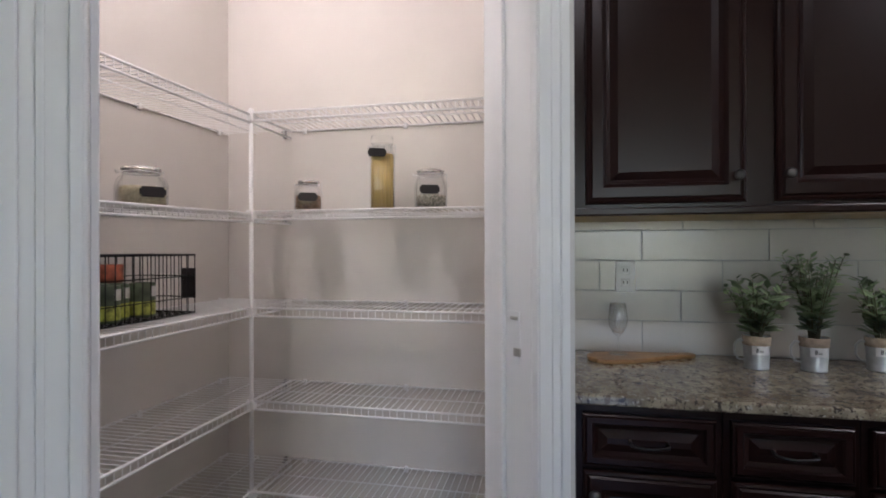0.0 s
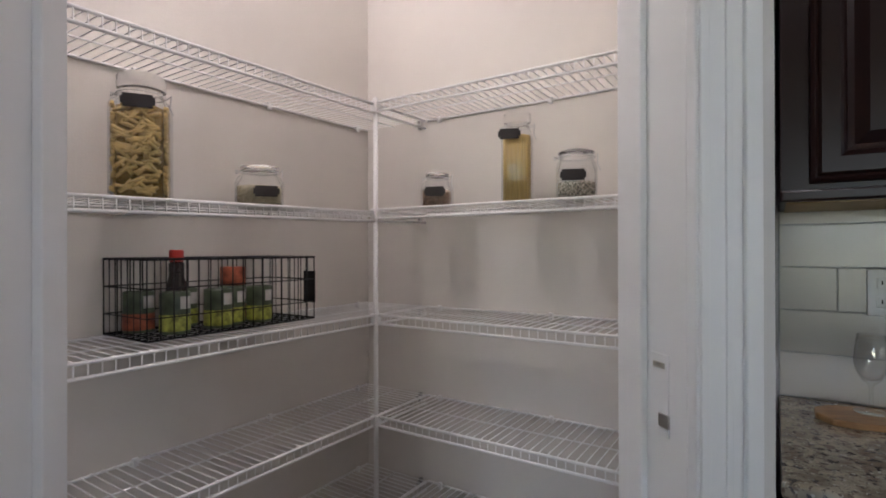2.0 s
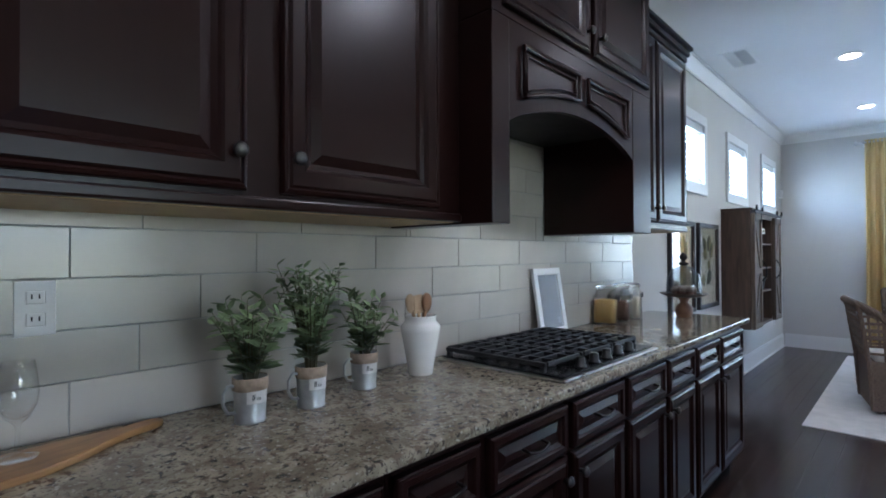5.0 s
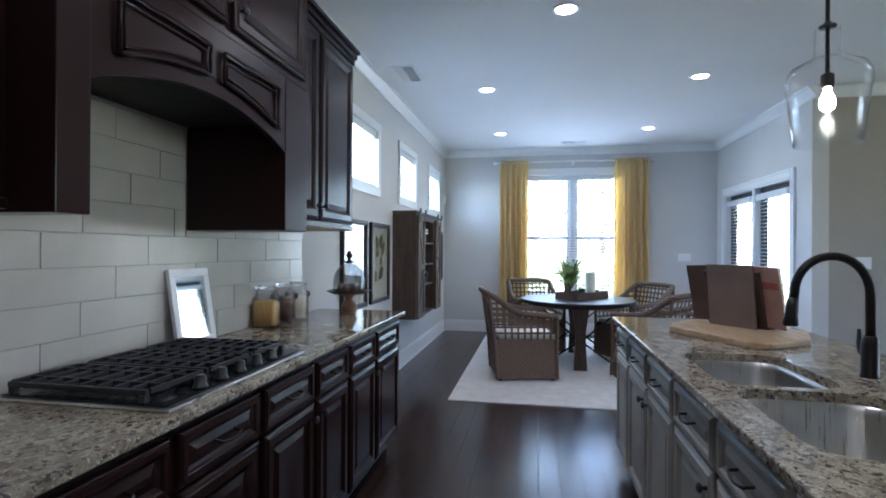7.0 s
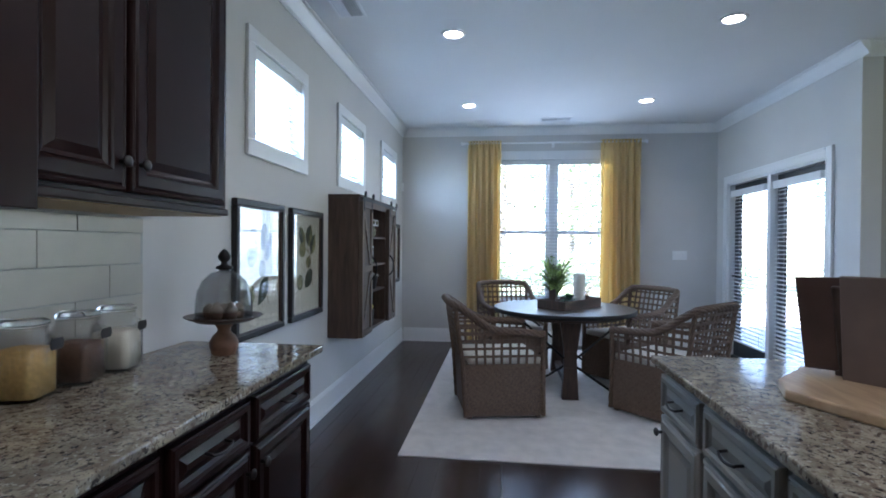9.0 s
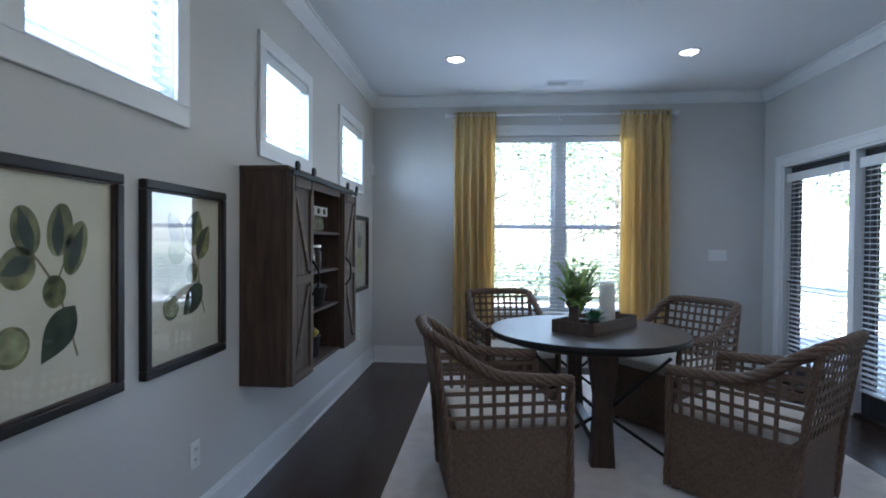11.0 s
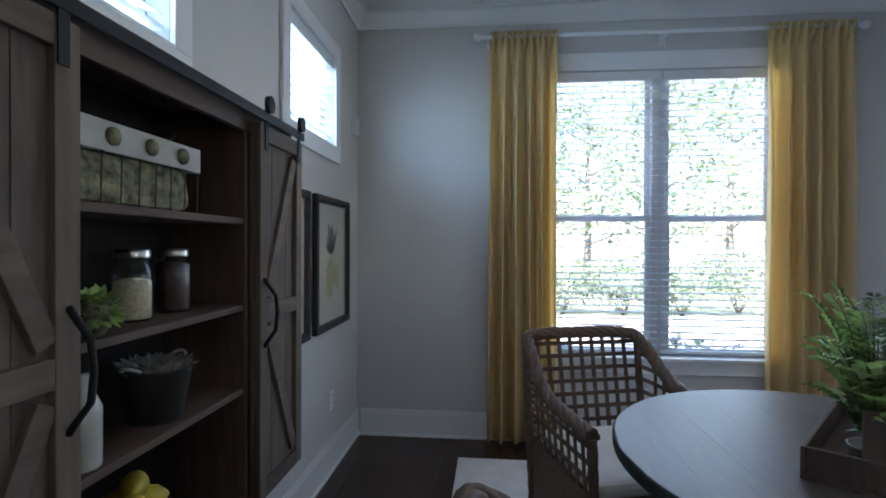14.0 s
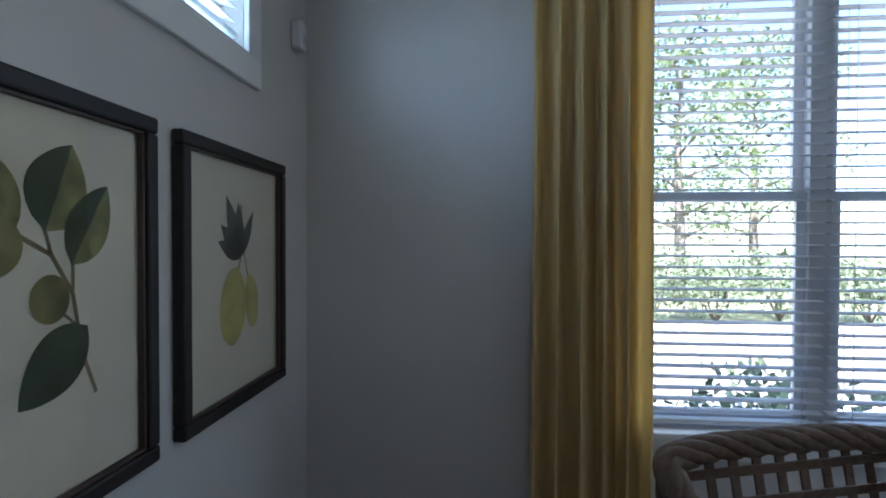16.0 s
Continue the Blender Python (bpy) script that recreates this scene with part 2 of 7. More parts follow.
# Mesh helpers
def box(bm, x0, y0, z0, x1, y1, z1, bevel=0.0, m=None):
    """Adds a box with rounded edges to a bmesh."""
    g = bmesh.ops.create_cube(bm, size=1.0)
    vs = g["verts"]
    mat = Matrix.Translation(((x0 + x1) / 2, (y0 + y1) / 2, (z0 + z1) / 2)) @ Matrix.Diagonal((abs(x1 - x0), abs(y1 - y0), abs(z1 - z0), 1))
    bmesh.ops.transform(bm, matrix=(m or Matrix()) @ mat, verts=vs)
    if bevel:
        es = list({e for v in vs for e in v.link_edges})
        bmesh.ops.bevel(bm, geom=es, offset=bevel, segments=2, profile=0.5, affect="EDGES")
    return bm


def boxes(*rows, bevel=0.0, m=None):
    bm = bmesh.new()
    for r in rows:
        box(bm, *r, bevel=bevel, m=m)
    return bm


def lathe(profile, steps=32, at=(0, 0, 0), closed=False):
    """Turns a profile of (radius, height) about the z axis."""
    bm = bmesh.new()
    rings = []
    for r, z in profile:
        rings.append([bm.verts.new((at[0] + max(r, 1e-4) * math.cos(2 * math.pi * i / steps), at[1] + max(r, 1e-4) * math.sin(2 * math.pi * i / steps), at[2] + z)) for i in range(steps)])
    for a, b in zip(rings, rings[1:]):
        for i in range(steps):
            bm.faces.new((a[i], a[(i + 1) % steps], b[(i + 1) % steps], b[i]))
    if not closed:
        bm.faces.new(list(reversed(rings[0])))
        bm.faces.new(rings[-1])
    for f in bm.faces:
        f.smooth = True
    return bm


def tube(bm, pts, r, steps=8, caps=True):
    """Sweeps a round section of radius r (or one radius a point) along points."""
    pts = [Vector(p) for p in pts]
    rad = r if isinstance(r, (list, tuple)) else [r] * len(pts)
    side, rings = None, []
    for i, p in enumerate(pts):
        d = (pts[min(i + 1, len(pts) - 1)] - pts[max(i - 1, 0)]).normalized()
        if side is None:
            side = d.orthogonal().normalized()
        side = (side - d * side.dot(d)).normalized()
        up = d.cross(side)
        rings.append([bm.verts.new(p + (side * math.cos(2 * math.pi * k / steps) + up * math.sin(2 * math.pi * k / steps)) * rad[i]) for k in range(steps)])
    for a, b in zip(rings, rings[1:]):
        for k in range(steps):
            f = bm.faces.new((a[k], a[(k + 1) % steps], b[(k + 1) % steps], b[k]))
            f.smooth = True
    if caps:
        bm.faces.new(list(reversed(rings[0])))
        bm.faces.new(rings[-1])
    return bm


def prism(outline, z0, z1, bevel=0.0):
    """An upright block over an outline of (x, y)."""
    bm = bmesh.new()
    lo = [bm.verts.new((x, y, z0)) for x, y in outline]
    hi = [bm.verts.new((x, y, z1)) for x, y in outline]
    n = len(outline)
    bm.faces.new(list(reversed(lo)))
    bm.faces.new(hi)
    for i in range(n):
        bm.faces.new((lo[i], lo[(i + 1) % n], hi[(i + 1) % n], hi[i]))
    bmesh.ops.recalc_face_normals(bm, faces=bm.faces[:])
    if bevel:
        bmesh.ops.bevel(bm, geom=bm.edges[:], offset=bevel, segments=2, profile=0.5, affect="EDGES")
    return bm


def mesh_of(name, bm, material):
    if "glass" in material.name or "dome" in material.name:
        bmesh.ops.remove_doubles(bm, verts=bm.verts[:], dist=1e-6)
        bmesh.ops.recalc_face_normals(bm, faces=bm.faces[:])
    me = bpy.data.meshes.new(name)
    bm.to_mesh(me)
    bm.free()
    me.materials.append(material)
    return me


def thing(name, at=(0, 0, 0), turn=0.0, label="", category="", group="", kind=""):
    """An Empty at the base of a thing, which parents its parts."""
    ob = new(name)
    ob.empty_display_size = 0.05
    ob.matrix_world = pose(*at, 0, 0, turn)
    return tagged(ob, label, category, group, kind)


def part(name, bm, material, parent=None, label=""):
    ob = new(name, mesh_of(name, bm, material))
    if parent:
        ob.parent = parent
    return tagged(ob, label)


def solid(name, bm, material, label="", category="", group="", kind=""):
    return tagged(new(name, mesh_of(name, bm, material)), label, category, group, kind)


def same(name, mesh, parent, m):
    """One more piece on a shared mesh."""
    ob = new(name, mesh)
    ob.parent, ob.matrix_basis = parent, m
    return ob


# Structure
NY, EX, SY, CZ = 2.30, 9.53, -1.90, 2.96
SMALL = [(5.21, 5.90), (6.745, 7.43), (8.29, 8.98)]
SZ0, SZ1 = 1.92, 2.46


def structure(name, bm, material, label="", category=""):
    return solid(name, bm, material, label, category, kind="structure")


structure("floor", boxes((-2.6, -6.2, -0.10, EX + 0.15, 0.76, -0.012), (-0.65, 0.76, -0.10, EX + 0.15, 2.45, -0.012)), M_GROUT, "subfloor below dark hardwood planks", "floor")
structure("ceiling", boxes((-2.6, -6.2, CZ, EX + 0.15, 2.75, CZ + 0.12)), M_CEIL, "smooth white painted flat ceiling", "ceiling")

# north wall with three high windows
_rows = [(0.946, NY, 0, EX, NY + 0.15, SZ0), (0.946, NY, SZ1, EX, NY + 0.15, CZ)]
_xs = [0.946] + [v for w in SMALL for v in w] + [EX]
_rows += [(_xs[i], NY, SZ0, _xs[i + 1], NY + 0.15, SZ1) for i in range(0, len(_xs), 2)]
structure("wall_north", boxes(*_rows), M_WALL, "light grey painted wall with high windows", "wall")
# east wall with the wide window
WY0, WY1, WZ0, WZ1 = -0.515, 0.965, 0.60, 2.52
structure("wall_east", boxes((EX, SY - 0.15, 0, EX + 0.15, NY + 0.15, WZ0), (EX, SY - 0.15, WZ1, EX + 0.15, NY + 0.15, CZ), (EX, SY - 0.15, WZ0, EX + 0.15, WY0, WZ1), (EX, WY1, WZ0, EX + 0.15, NY + 0.15, WZ1)), M_WALL, "light grey painted wall with a wide window", "wall")
# south wall of the dining nook with the patio doors
DX0, DX1, DZ1 = 7.27, 9.19, 2.135
structure("wall_south", boxes((6.855, SY - 0.15, 0, DX0, SY, CZ), (DX1, SY - 0.15, 0, EX, SY, CZ), (DX0, SY - 0.15, DZ1, DX1, SY, CZ)), M_WALL, "light grey painted wall around patio doors", "wall")
structure("wall_living_east", boxes((6.855, -6.05, 0, 7.0, SY - 0.15, CZ)), M_WALL_SHADED, "painted wall beside the dining nook, darkened for shade", "wall")
# unseen walls that close the room; the south opening is assumed, to admit sky
structure("wall_living_south", boxes((-2.6, -6.2, 0, 1.2, -6.05, CZ), (3.8, -6.2, 0, 7.0, -6.05, CZ), (1.2, -6.2, 0, 3.8, -6.05, 0.7), (1.2, -6.2, 2.5, 3.8, -6.05, CZ)), M_WALL, "plain grey wall", "wall")
structure("wall_west", boxes((-2.6, -6.05, 0, -2.45, 0.65, CZ)), M_WALL, "plain grey wall", "wall")

# corner pantry: side wall, slanting door wall, inner walls
structure("wall_pantry_side", boxes((0.84, 1.43, 0, 0.946, 2.45, CZ)), M_WALL, "light grey painted side wall of the pantry", "wall")
D45 = Matrix.Translation((0.946, 1.406, 0)) @ Matrix.Rotation(radians(45), 4, "Z")
# in this frame x runs back along the slanting wall (negative), y goes into the pantry
JR, JL, JH = -0.132, -0.895, 2.06
structure("wall_pantry_door", boxes((JR + 0.018, 0, 0, 0.0, 0.145, CZ), (-1.06, 0, 0, JL - 0.018, 0.145, CZ), (JL - 0.018, 0, JH + 0.018, JR + 0.018, 0.145, CZ), m=D45), M_WALL, "light grey painted slanting wall with the pantry doorway", "wall")
structure("wall_pantry_south", boxes((-2.45, 0.65, 0, 0.19, 0.76, CZ)), M_WALL, "plain grey wall", "wall")
structure("wall_pantry_back", boxes((-0.63, 2.235, 0, 0.838, 2.36, CZ)), M_PANTRY, "warm white painted pantry back wall", "wall")
structure("wall_pantry_left", boxes((-0.63, 0.76, 0, -0.498, 2.235, CZ)), M_PANTRY, "warm white painted pantry wall", "wall")
structure("wall_pantry_right", boxes((0.83, 1.46, 0, 0.838, 2.235, CZ)), M_PANTRY, "warm white painted pantry wall", "wall")


def casing(bm, x0, x1, w, out, z1, z0=0.0, head=True, m=None):
    """Door casing with a stepped profile: a flat board, a raised outer band and an inner bead."""
    for s, x in ((-1, x0), (1, x1)):
        a, b = sorted((x, x + s * w))
        box(bm, a, -out, z0, b, 0.0, z1 + (w if head else 0), 0.003, m)
        c, d = sorted((x + s * w * 0.72, x + s * w))
        box(bm, c, -out - 0.007, z0, d, -out + 0.001, z1 + (w if head else 0), 0.003, m)
        c, d = sorted((x + s * 0.004, x + s * 0.018))
        box(bm, c, -out - 0.004, z0, d, -out + 0.001, z1, 0.002, m)
        c, d = sorted((x + s * w * 0.45, x + s * w * 0.55))
        box(bm, c, -out - 0.003, z0, d, -out + 0.001, z1, 0.0015, m)
    if head:
        box(bm, x0 + 0.001, -out, z1, x1 - 0.001, 0.0, z1 + w, 0.003, m)
        box(bm, x0 + 0.001, -out - 0.007, z1 + w * 0.72, x1 - 0.001, -out + 0.001, z1 + w, 0.003, m)
    return bm


_pd = tagged(thing("door_frame", kind="structure", label="white painted pantry door casing and jamb", category="door frame"))
part("casing", casing(bmesh.new(), JL, JR, 0.092, 0.018, JH, m=D45), M_TRIM, _pd)
_bm = boxes((JR, -0.001, 0, JR + 0.018, 0.160, JH), (JL - 0.018, -0.001, 0, JL, 0.160, JH), (JL - 0.018, -0.001, JH, JR + 0.018, 0.160, JH + 0.018), bevel=0.002, m=D45)
part("jamb", _bm, M_TRIM, _pd)
part("door_stop", boxes((JR - 0.011, 0.082, 0, JR, 0.117, JH), (JL, 0.082, 0, JL + 0.011, 0.117, JH), (JL + 0.011, 0.082, JH - 0.011, JR - 0.011, 0.117, JH), bevel=0.002, m=D45), M_TRIM, _pd)

# baseboards
def skirting(bm, x0, y0, x1, y1, side):
    """Baseboard from one point to another; side is the way it stands out from the wall."""
    sx, sy = side
    for t, za, zb in ((0.014, 0, 0.155), (0.010, 0.155, 0.172), (0.006, 0.172, 0.185), (0.026, 0, 0.016)):
        a, b, c, d = min(x0, x1, x0 + sx * t, x1 + sx * t), min(y0, y1, y0 + sy * t, y1 + sy * t), max(x0, x1, x0 + sx * t, x1 + sx * t), max(y0, y1, y0 + sy * t, y1 + sy * t)
        box(bm, a, b, za, c, d, zb)
    return bm


_bm = bmesh.new()
skirting(_bm, 4.58, NY, EX, NY, (0, -1))
skirting(_bm, EX, SY, EX, NY - 0.03, (-1, 0))
skirting(_bm, 6.855, SY, DX0 - 0.09, SY, (0, 1))
skirting(_bm, DX1 + 0.09, SY, EX - 0.03, SY, (0, 1))
skirting(_bm, 6.855, -6.0, 6.855, SY + 0.026, (-1, 0))
structure("baseboard", _bm, M_TRIM, "white painted tall baseboard", "baseboard")


def crown(bm, x0, y0, x1, y1, side):
    sx, sy = side
    prof = ((0.0, -0.105), (0.010, -0.105), (0.016, -0.085), (0.034, -0.062), (0.060, -0.028), (0.066, -0.012), (0.085, -0.010), (0.085, 0.0), (0.0, 0.0))
    lo = [bm.verts.new((x0 + sx * d, y0 + sy * d, CZ + z - 0.001)) for d, z in prof]
    hi = [bm.verts.new((x1 + sx * d, y1 + sy * d, CZ + z - 0.001)) for d, z in prof]
    n = len(prof)
    for i in range(n):
        bm.faces.new((lo[i], lo[(i + 1) % n], hi[(i + 1) % n], hi[i]))
    bm.faces.new(list(reversed(lo)))
    bm.faces.new(hi)


_bm = bmesh.new()
crown(_bm, 4.40, NY - 0.001, EX - 0.001, NY - 0.001, (0, -1))
crown(_bm, EX - 0.001, NY - 0.002, EX - 0.001, SY + 0.002, (-1, 0))
crown(_bm, EX - 0.002, SY + 0.001, 6.855 - 0.085, SY + 0.001, (0, 1))
crown(_bm, 6.854, SY, 6.854, -6.0, (-1, 0))
bmesh.ops.recalc_face_normals(_bm, faces=_bm.faces[:])
structure("crown_moulding", _bm, M_TRIM, "white painted crown moulding under the ceiling", "moulding")


# Windows, blinds, patio doors, curtains
SLATS = {}


def slat_mesh(length, depth=0.048, thick=0.003):
    key = (round(length, 3), depth)
    if key not in SLATS:
        bm = bmesh.new()
        n = 4
        top = [[bm.verts.new((s * length / 2, depth * (i / n - 0.5), 0.004 * (1 - (2 * i / n - 1) ** 2) + o)) for i in range(n + 1)] for s in (-1, 1) for o in (0, -thick)]
        a, al, b, bl = top
        for i in range(n):
            bm.faces.new((a[i], a[i + 1], b[i + 1], b[i]))
            bm.faces.new((al[i], bl[i], bl[i + 1], al[i + 1]))
        bm.faces.new((a[0], b[0], bl[0], al[0]))
        bm.faces.new((a[-1], al[-1], bl[-1], b[-1]))
        bmesh.ops.recalc_face_normals(bm, faces=bm.faces[:])
        SLATS[key] = mesh_of("slat", bm, M_BLIND)
    return SLATS[key]


def blind(at, turn, width, z0, z1, tilt, label, pitch=0.044, head=0.055):
    """A slatted blind; local x along the window, hung from z1 down to z0."""
    b = thing("window_blind", (at[0], at[1], 0), turn, label, "blind", "slatted window blinds")
    part("headrail", boxes((-width / 2, -0.03, z1 - head, width / 2, 0.03, z1), bevel=0.004), M_BLIND, b)
    part("valance", boxes((-width / 2 - 0.004, -0.040, z1 - head - 0.012, width / 2 + 0.004, -0.031, z1 - 0.002), bevel=0.003), M_BLIND, b)
    n = int((z1 - head - z0 - 0.04) / pitch)
    me = slat_mesh(width - 0.01)
    for i in range(n):
        same("slat", me, b, pose(0, 0, z1 - head - 0.03 - i * pitch, tilt, 0, 0))
    zb = z1 - head - 0.03 - n * pitch
    part("bottom_rail", boxes((-width / 2 + 0.004, -0.025, zb - 0.01, width / 2 - 0.004, 0.025, zb + 0.008), bevel=0.004), M_BLIND, b)
    for x in (-0.38, 0.38):
        bm = bmesh.new()
        for y in (-0.026, 0.026):
            tube(bm, [(x * width, y, zb), (x * width, y, z1 - head)], 0.0012, 5)
        part("ladder_cord", bm, M_BLIND, b)
    return b


# high north windows
for _i, (_x0, _x1) in enumerate(SMALL):
    _w = thing("window_%d" % (_i + 1), kind="structure", label="small high window in white painted casing", category="window")
    _bm = bmesh.new()
    for _a, _b, _c, _d in ((_x0 - 0.085, _x1 + 0.085, SZ1, SZ1 + 0.085), (_x0 - 0.085, _x1 + 0.085, SZ0 - 0.085, SZ0), (_x0 - 0.085, _x0, SZ0 + 0.0005, SZ1 - 0.0005), (_x1, _x1 + 0.085, SZ0 + 0.0005, SZ1 - 0.0005)):
        box(_bm, _a, NY - 0.02, _c, _b, NY - 0.0005, _d, 0.004)
    part("casing", _bm, M_TRIM, _w)
    part("window_frame", boxes((_x0, NY + 0.075, SZ0, _x1, NY + 0.115, SZ0 + 0.035), (_x0, NY + 0.075, SZ1 - 0.035, _x1, NY + 0.115, SZ1), (_x0, NY + 0.075, SZ0 + 0.036, _x0 + 0.035, NY + 0.115, SZ1 - 0.036), (_x1 - 0.035, NY + 0.075, SZ0 + 0.036, _x1, NY + 0.115, SZ1 - 0.036), bevel=0.004), M_TRIM, _w)
    part("window_sill", boxes((_x0 + 0.001, NY - 0.018, SZ0, _x1 - 0.001, NY + 0.074, SZ0 + 0.012), bevel=0.003), M_TRIM, _w)
    _p = part("pane", boxes((_x0 + 0.036, NY + 0.094, SZ0 + 0.036, _x1 - 0.036, NY + 0.098, SZ1 - 0.036)), M_PANE, _w)
    _p.visible_shadow = False
    blind(((_x0 + _x1) / 2, NY + 0.036), 0, _x1 - _x0 - 0.012, SZ0 + 0.015, SZ1 - 0.002, 12, "white slatted blind in a small high window")

# wide east window: two double-hung sashes side by side
_w = thing("window_4", kind="structure", label="wide double-hung window in white casing", category="window")
_bm = bmesh.new()
for _a, _b, _c, _d in ((WY0 - 0.09, WY1 + 0.09, WZ1, WZ1 + 0.12), (WY0 - 0.09, WY0, WZ0 - 0.0, WZ1 - 0.0005), (WY1, WY1 + 0.09, WZ0 - 0.0, WZ1 - 0.0005), (WY0 - 0.09, WY1 + 0.09, WZ0 - 0.115, WZ0 - 0.026)):
    box(_bm, EX - 0.02, _a, _c, EX - 0.0005, _b, _d, 0.004)
part("casing", _bm, M_TRIM, _w)
part("window_sill", boxes((EX - 0.05, WY0 - 0.11, WZ0 - 0.025, EX + 0.07, WY1 + 0.11, WZ0 + 0.001), bevel=0.006), M_TRIM, _w)
_mid = 0.225
_bm = boxes((EX + 0.06, _mid - 0.045, WZ0, EX + 0.13, _mid + 0.045, WZ1), bevel=0.004)
part("mullion", _bm, M_TRIM, _w)
for _a, _b in ((WY0, _mid - 0.046), (_mid + 0.046, WY1)):
    for _c, _d, _x in ((WZ0 + 0.002, 1.545, EX + 0.075), (1.51, WZ1 - 0.001, EX + 0.103)):
        _f = part("window_frame", boxes((_x, _a, _c, _x + 0.026, _b, _c + 0.042), (_x, _a, _d - 0.036, _x + 0.026, _b, _d), (_x, _a, _c + 0.0425, _x + 0.026, _a + 0.038, _d - 0.0365), (_x, _b - 0.038, _c + 0.0425, _x + 0.026, _b, _d - 0.0365), bevel=0.003), M_TRIM, _w)
        _p = part("pane", boxes((_x + 0.011, _a + 0.039, _c + 0.043, _x + 0.015, _b - 0.039, _d - 0.037)), M_PANE, _w)
        _p.visible_shadow = False
for _c in ((WY0 + _mid) / 2, (WY1 + _mid) / 2):
    blind((EX + 0.034, _c), -90, (WY1 - WY0) / 2 - 0.012, WZ0 + 0.01, WZ1 - 0.002, 4, "white slatted blind, slats open, in a wide window")

# patio doors
_w = thing("door_frame", kind="structure", label="white painted casing round double patio doors", category="door frame")
_m = Matrix.Translation(((DX0 + DX1) / 2, SY, 0)) @ Matrix.Rotation(math.pi, 4, "Z")
_h = (DX1 - DX0) / 2
part("casing", casing(bmesh.new(), -_h, _h, 0.095, 0.018, DZ1, m=_m), M_TRIM, _w)
part("jamb", boxes((DX0, SY - 0.149, 0, DX0 + 0.02, SY + 0.002, DZ1 - 0.02), (DX1 - 0.02, SY - 0.149, 0, DX1, SY + 0.002, DZ1 - 0.02), (DX0, SY - 0.149, DZ1 - 0.02, DX1, SY + 0.002, DZ1), bevel=0.002), M_TRIM, _w)
part("mullion", boxes(((DX0 + DX1) / 2 - 0.035, SY - 0.12, 0.0, (DX0 + DX1) / 2 + 0.035, SY + 0.006, DZ1 - 0.021), bevel=0.004), M_TRIM, _w)
part("threshold", boxes((DX0 + 0.02, SY - 0.149, 0, DX1 - 0.02, SY - 0.01, 0.022), bevel=0.004), M_BRONZE, _w)
M_DOOR = shader("dark_door_paint", (0.022, 0.024, 0.028), 0.35, vary=0.05)
_c = (DX0 + DX1) / 2
for _i, (_a, _b) in enumerate(((DX0 + 0.022, _c - 0.037), (_c + 0.037, DX1 - 0.022))):
    _d = thing("door_%d" % (_i + 1), kind="structure", label="dark painted patio door with a full glass pane", category="door")
    part("door_leaf", boxes((_a, SY - 0.11, 0.024, _a + 0.105, SY - 0.065, DZ1 - 0.022), (_b - 0.105, SY - 0.11, 0.024, _b, SY - 0.065, DZ1 - 0.022), (_a + 0.1055, SY - 0.11, 0.024, _b - 0.1055, SY - 0.065, 0.22), (_a + 0.1055, SY - 0.11, DZ1 - 0.13, _b - 0.1055, SY - 0.065, DZ1 - 0.022), bevel=0.004), M_DOOR, _d)
    _p = part("pane", boxes((_a + 0.106, SY - 0.09, 0.2205, _b - 0.106, SY - 0.085, DZ1 - 0.1305)), M_PANE, _d)
    _p.visible_shadow = False
    blind(((_a + _b) / 2, SY - 0.028), 180, _b - _a - 0.115, 0.19, DZ1 - 0.095, 3, "white slatted blind hung on a dark patio door", head=0.07)
    if _i:
        _bm = lathe([(0.024, 0), (0.024, 0.008), (0.012, 0.012), (0.012, 0.05)], 16)
        bmesh.ops.transform(_bm, matrix=Matrix.Translation((_b - 0.055, SY - 0.065, 1.0)) @ Matrix.Rotation(radians(-90), 4, "X"), verts=_bm.verts)
        tube(_bm, [(_b - 0.055, SY - 0.018, 1.0), (_b - 0.09, SY - 0.014, 1.0), (_b - 0.16, SY - 0.014, 0.998)], [0.011, 0.009, 0.007], 10)
        part("door_handle", _bm, M_BRONZE, _d, "dark bronze lever handle")


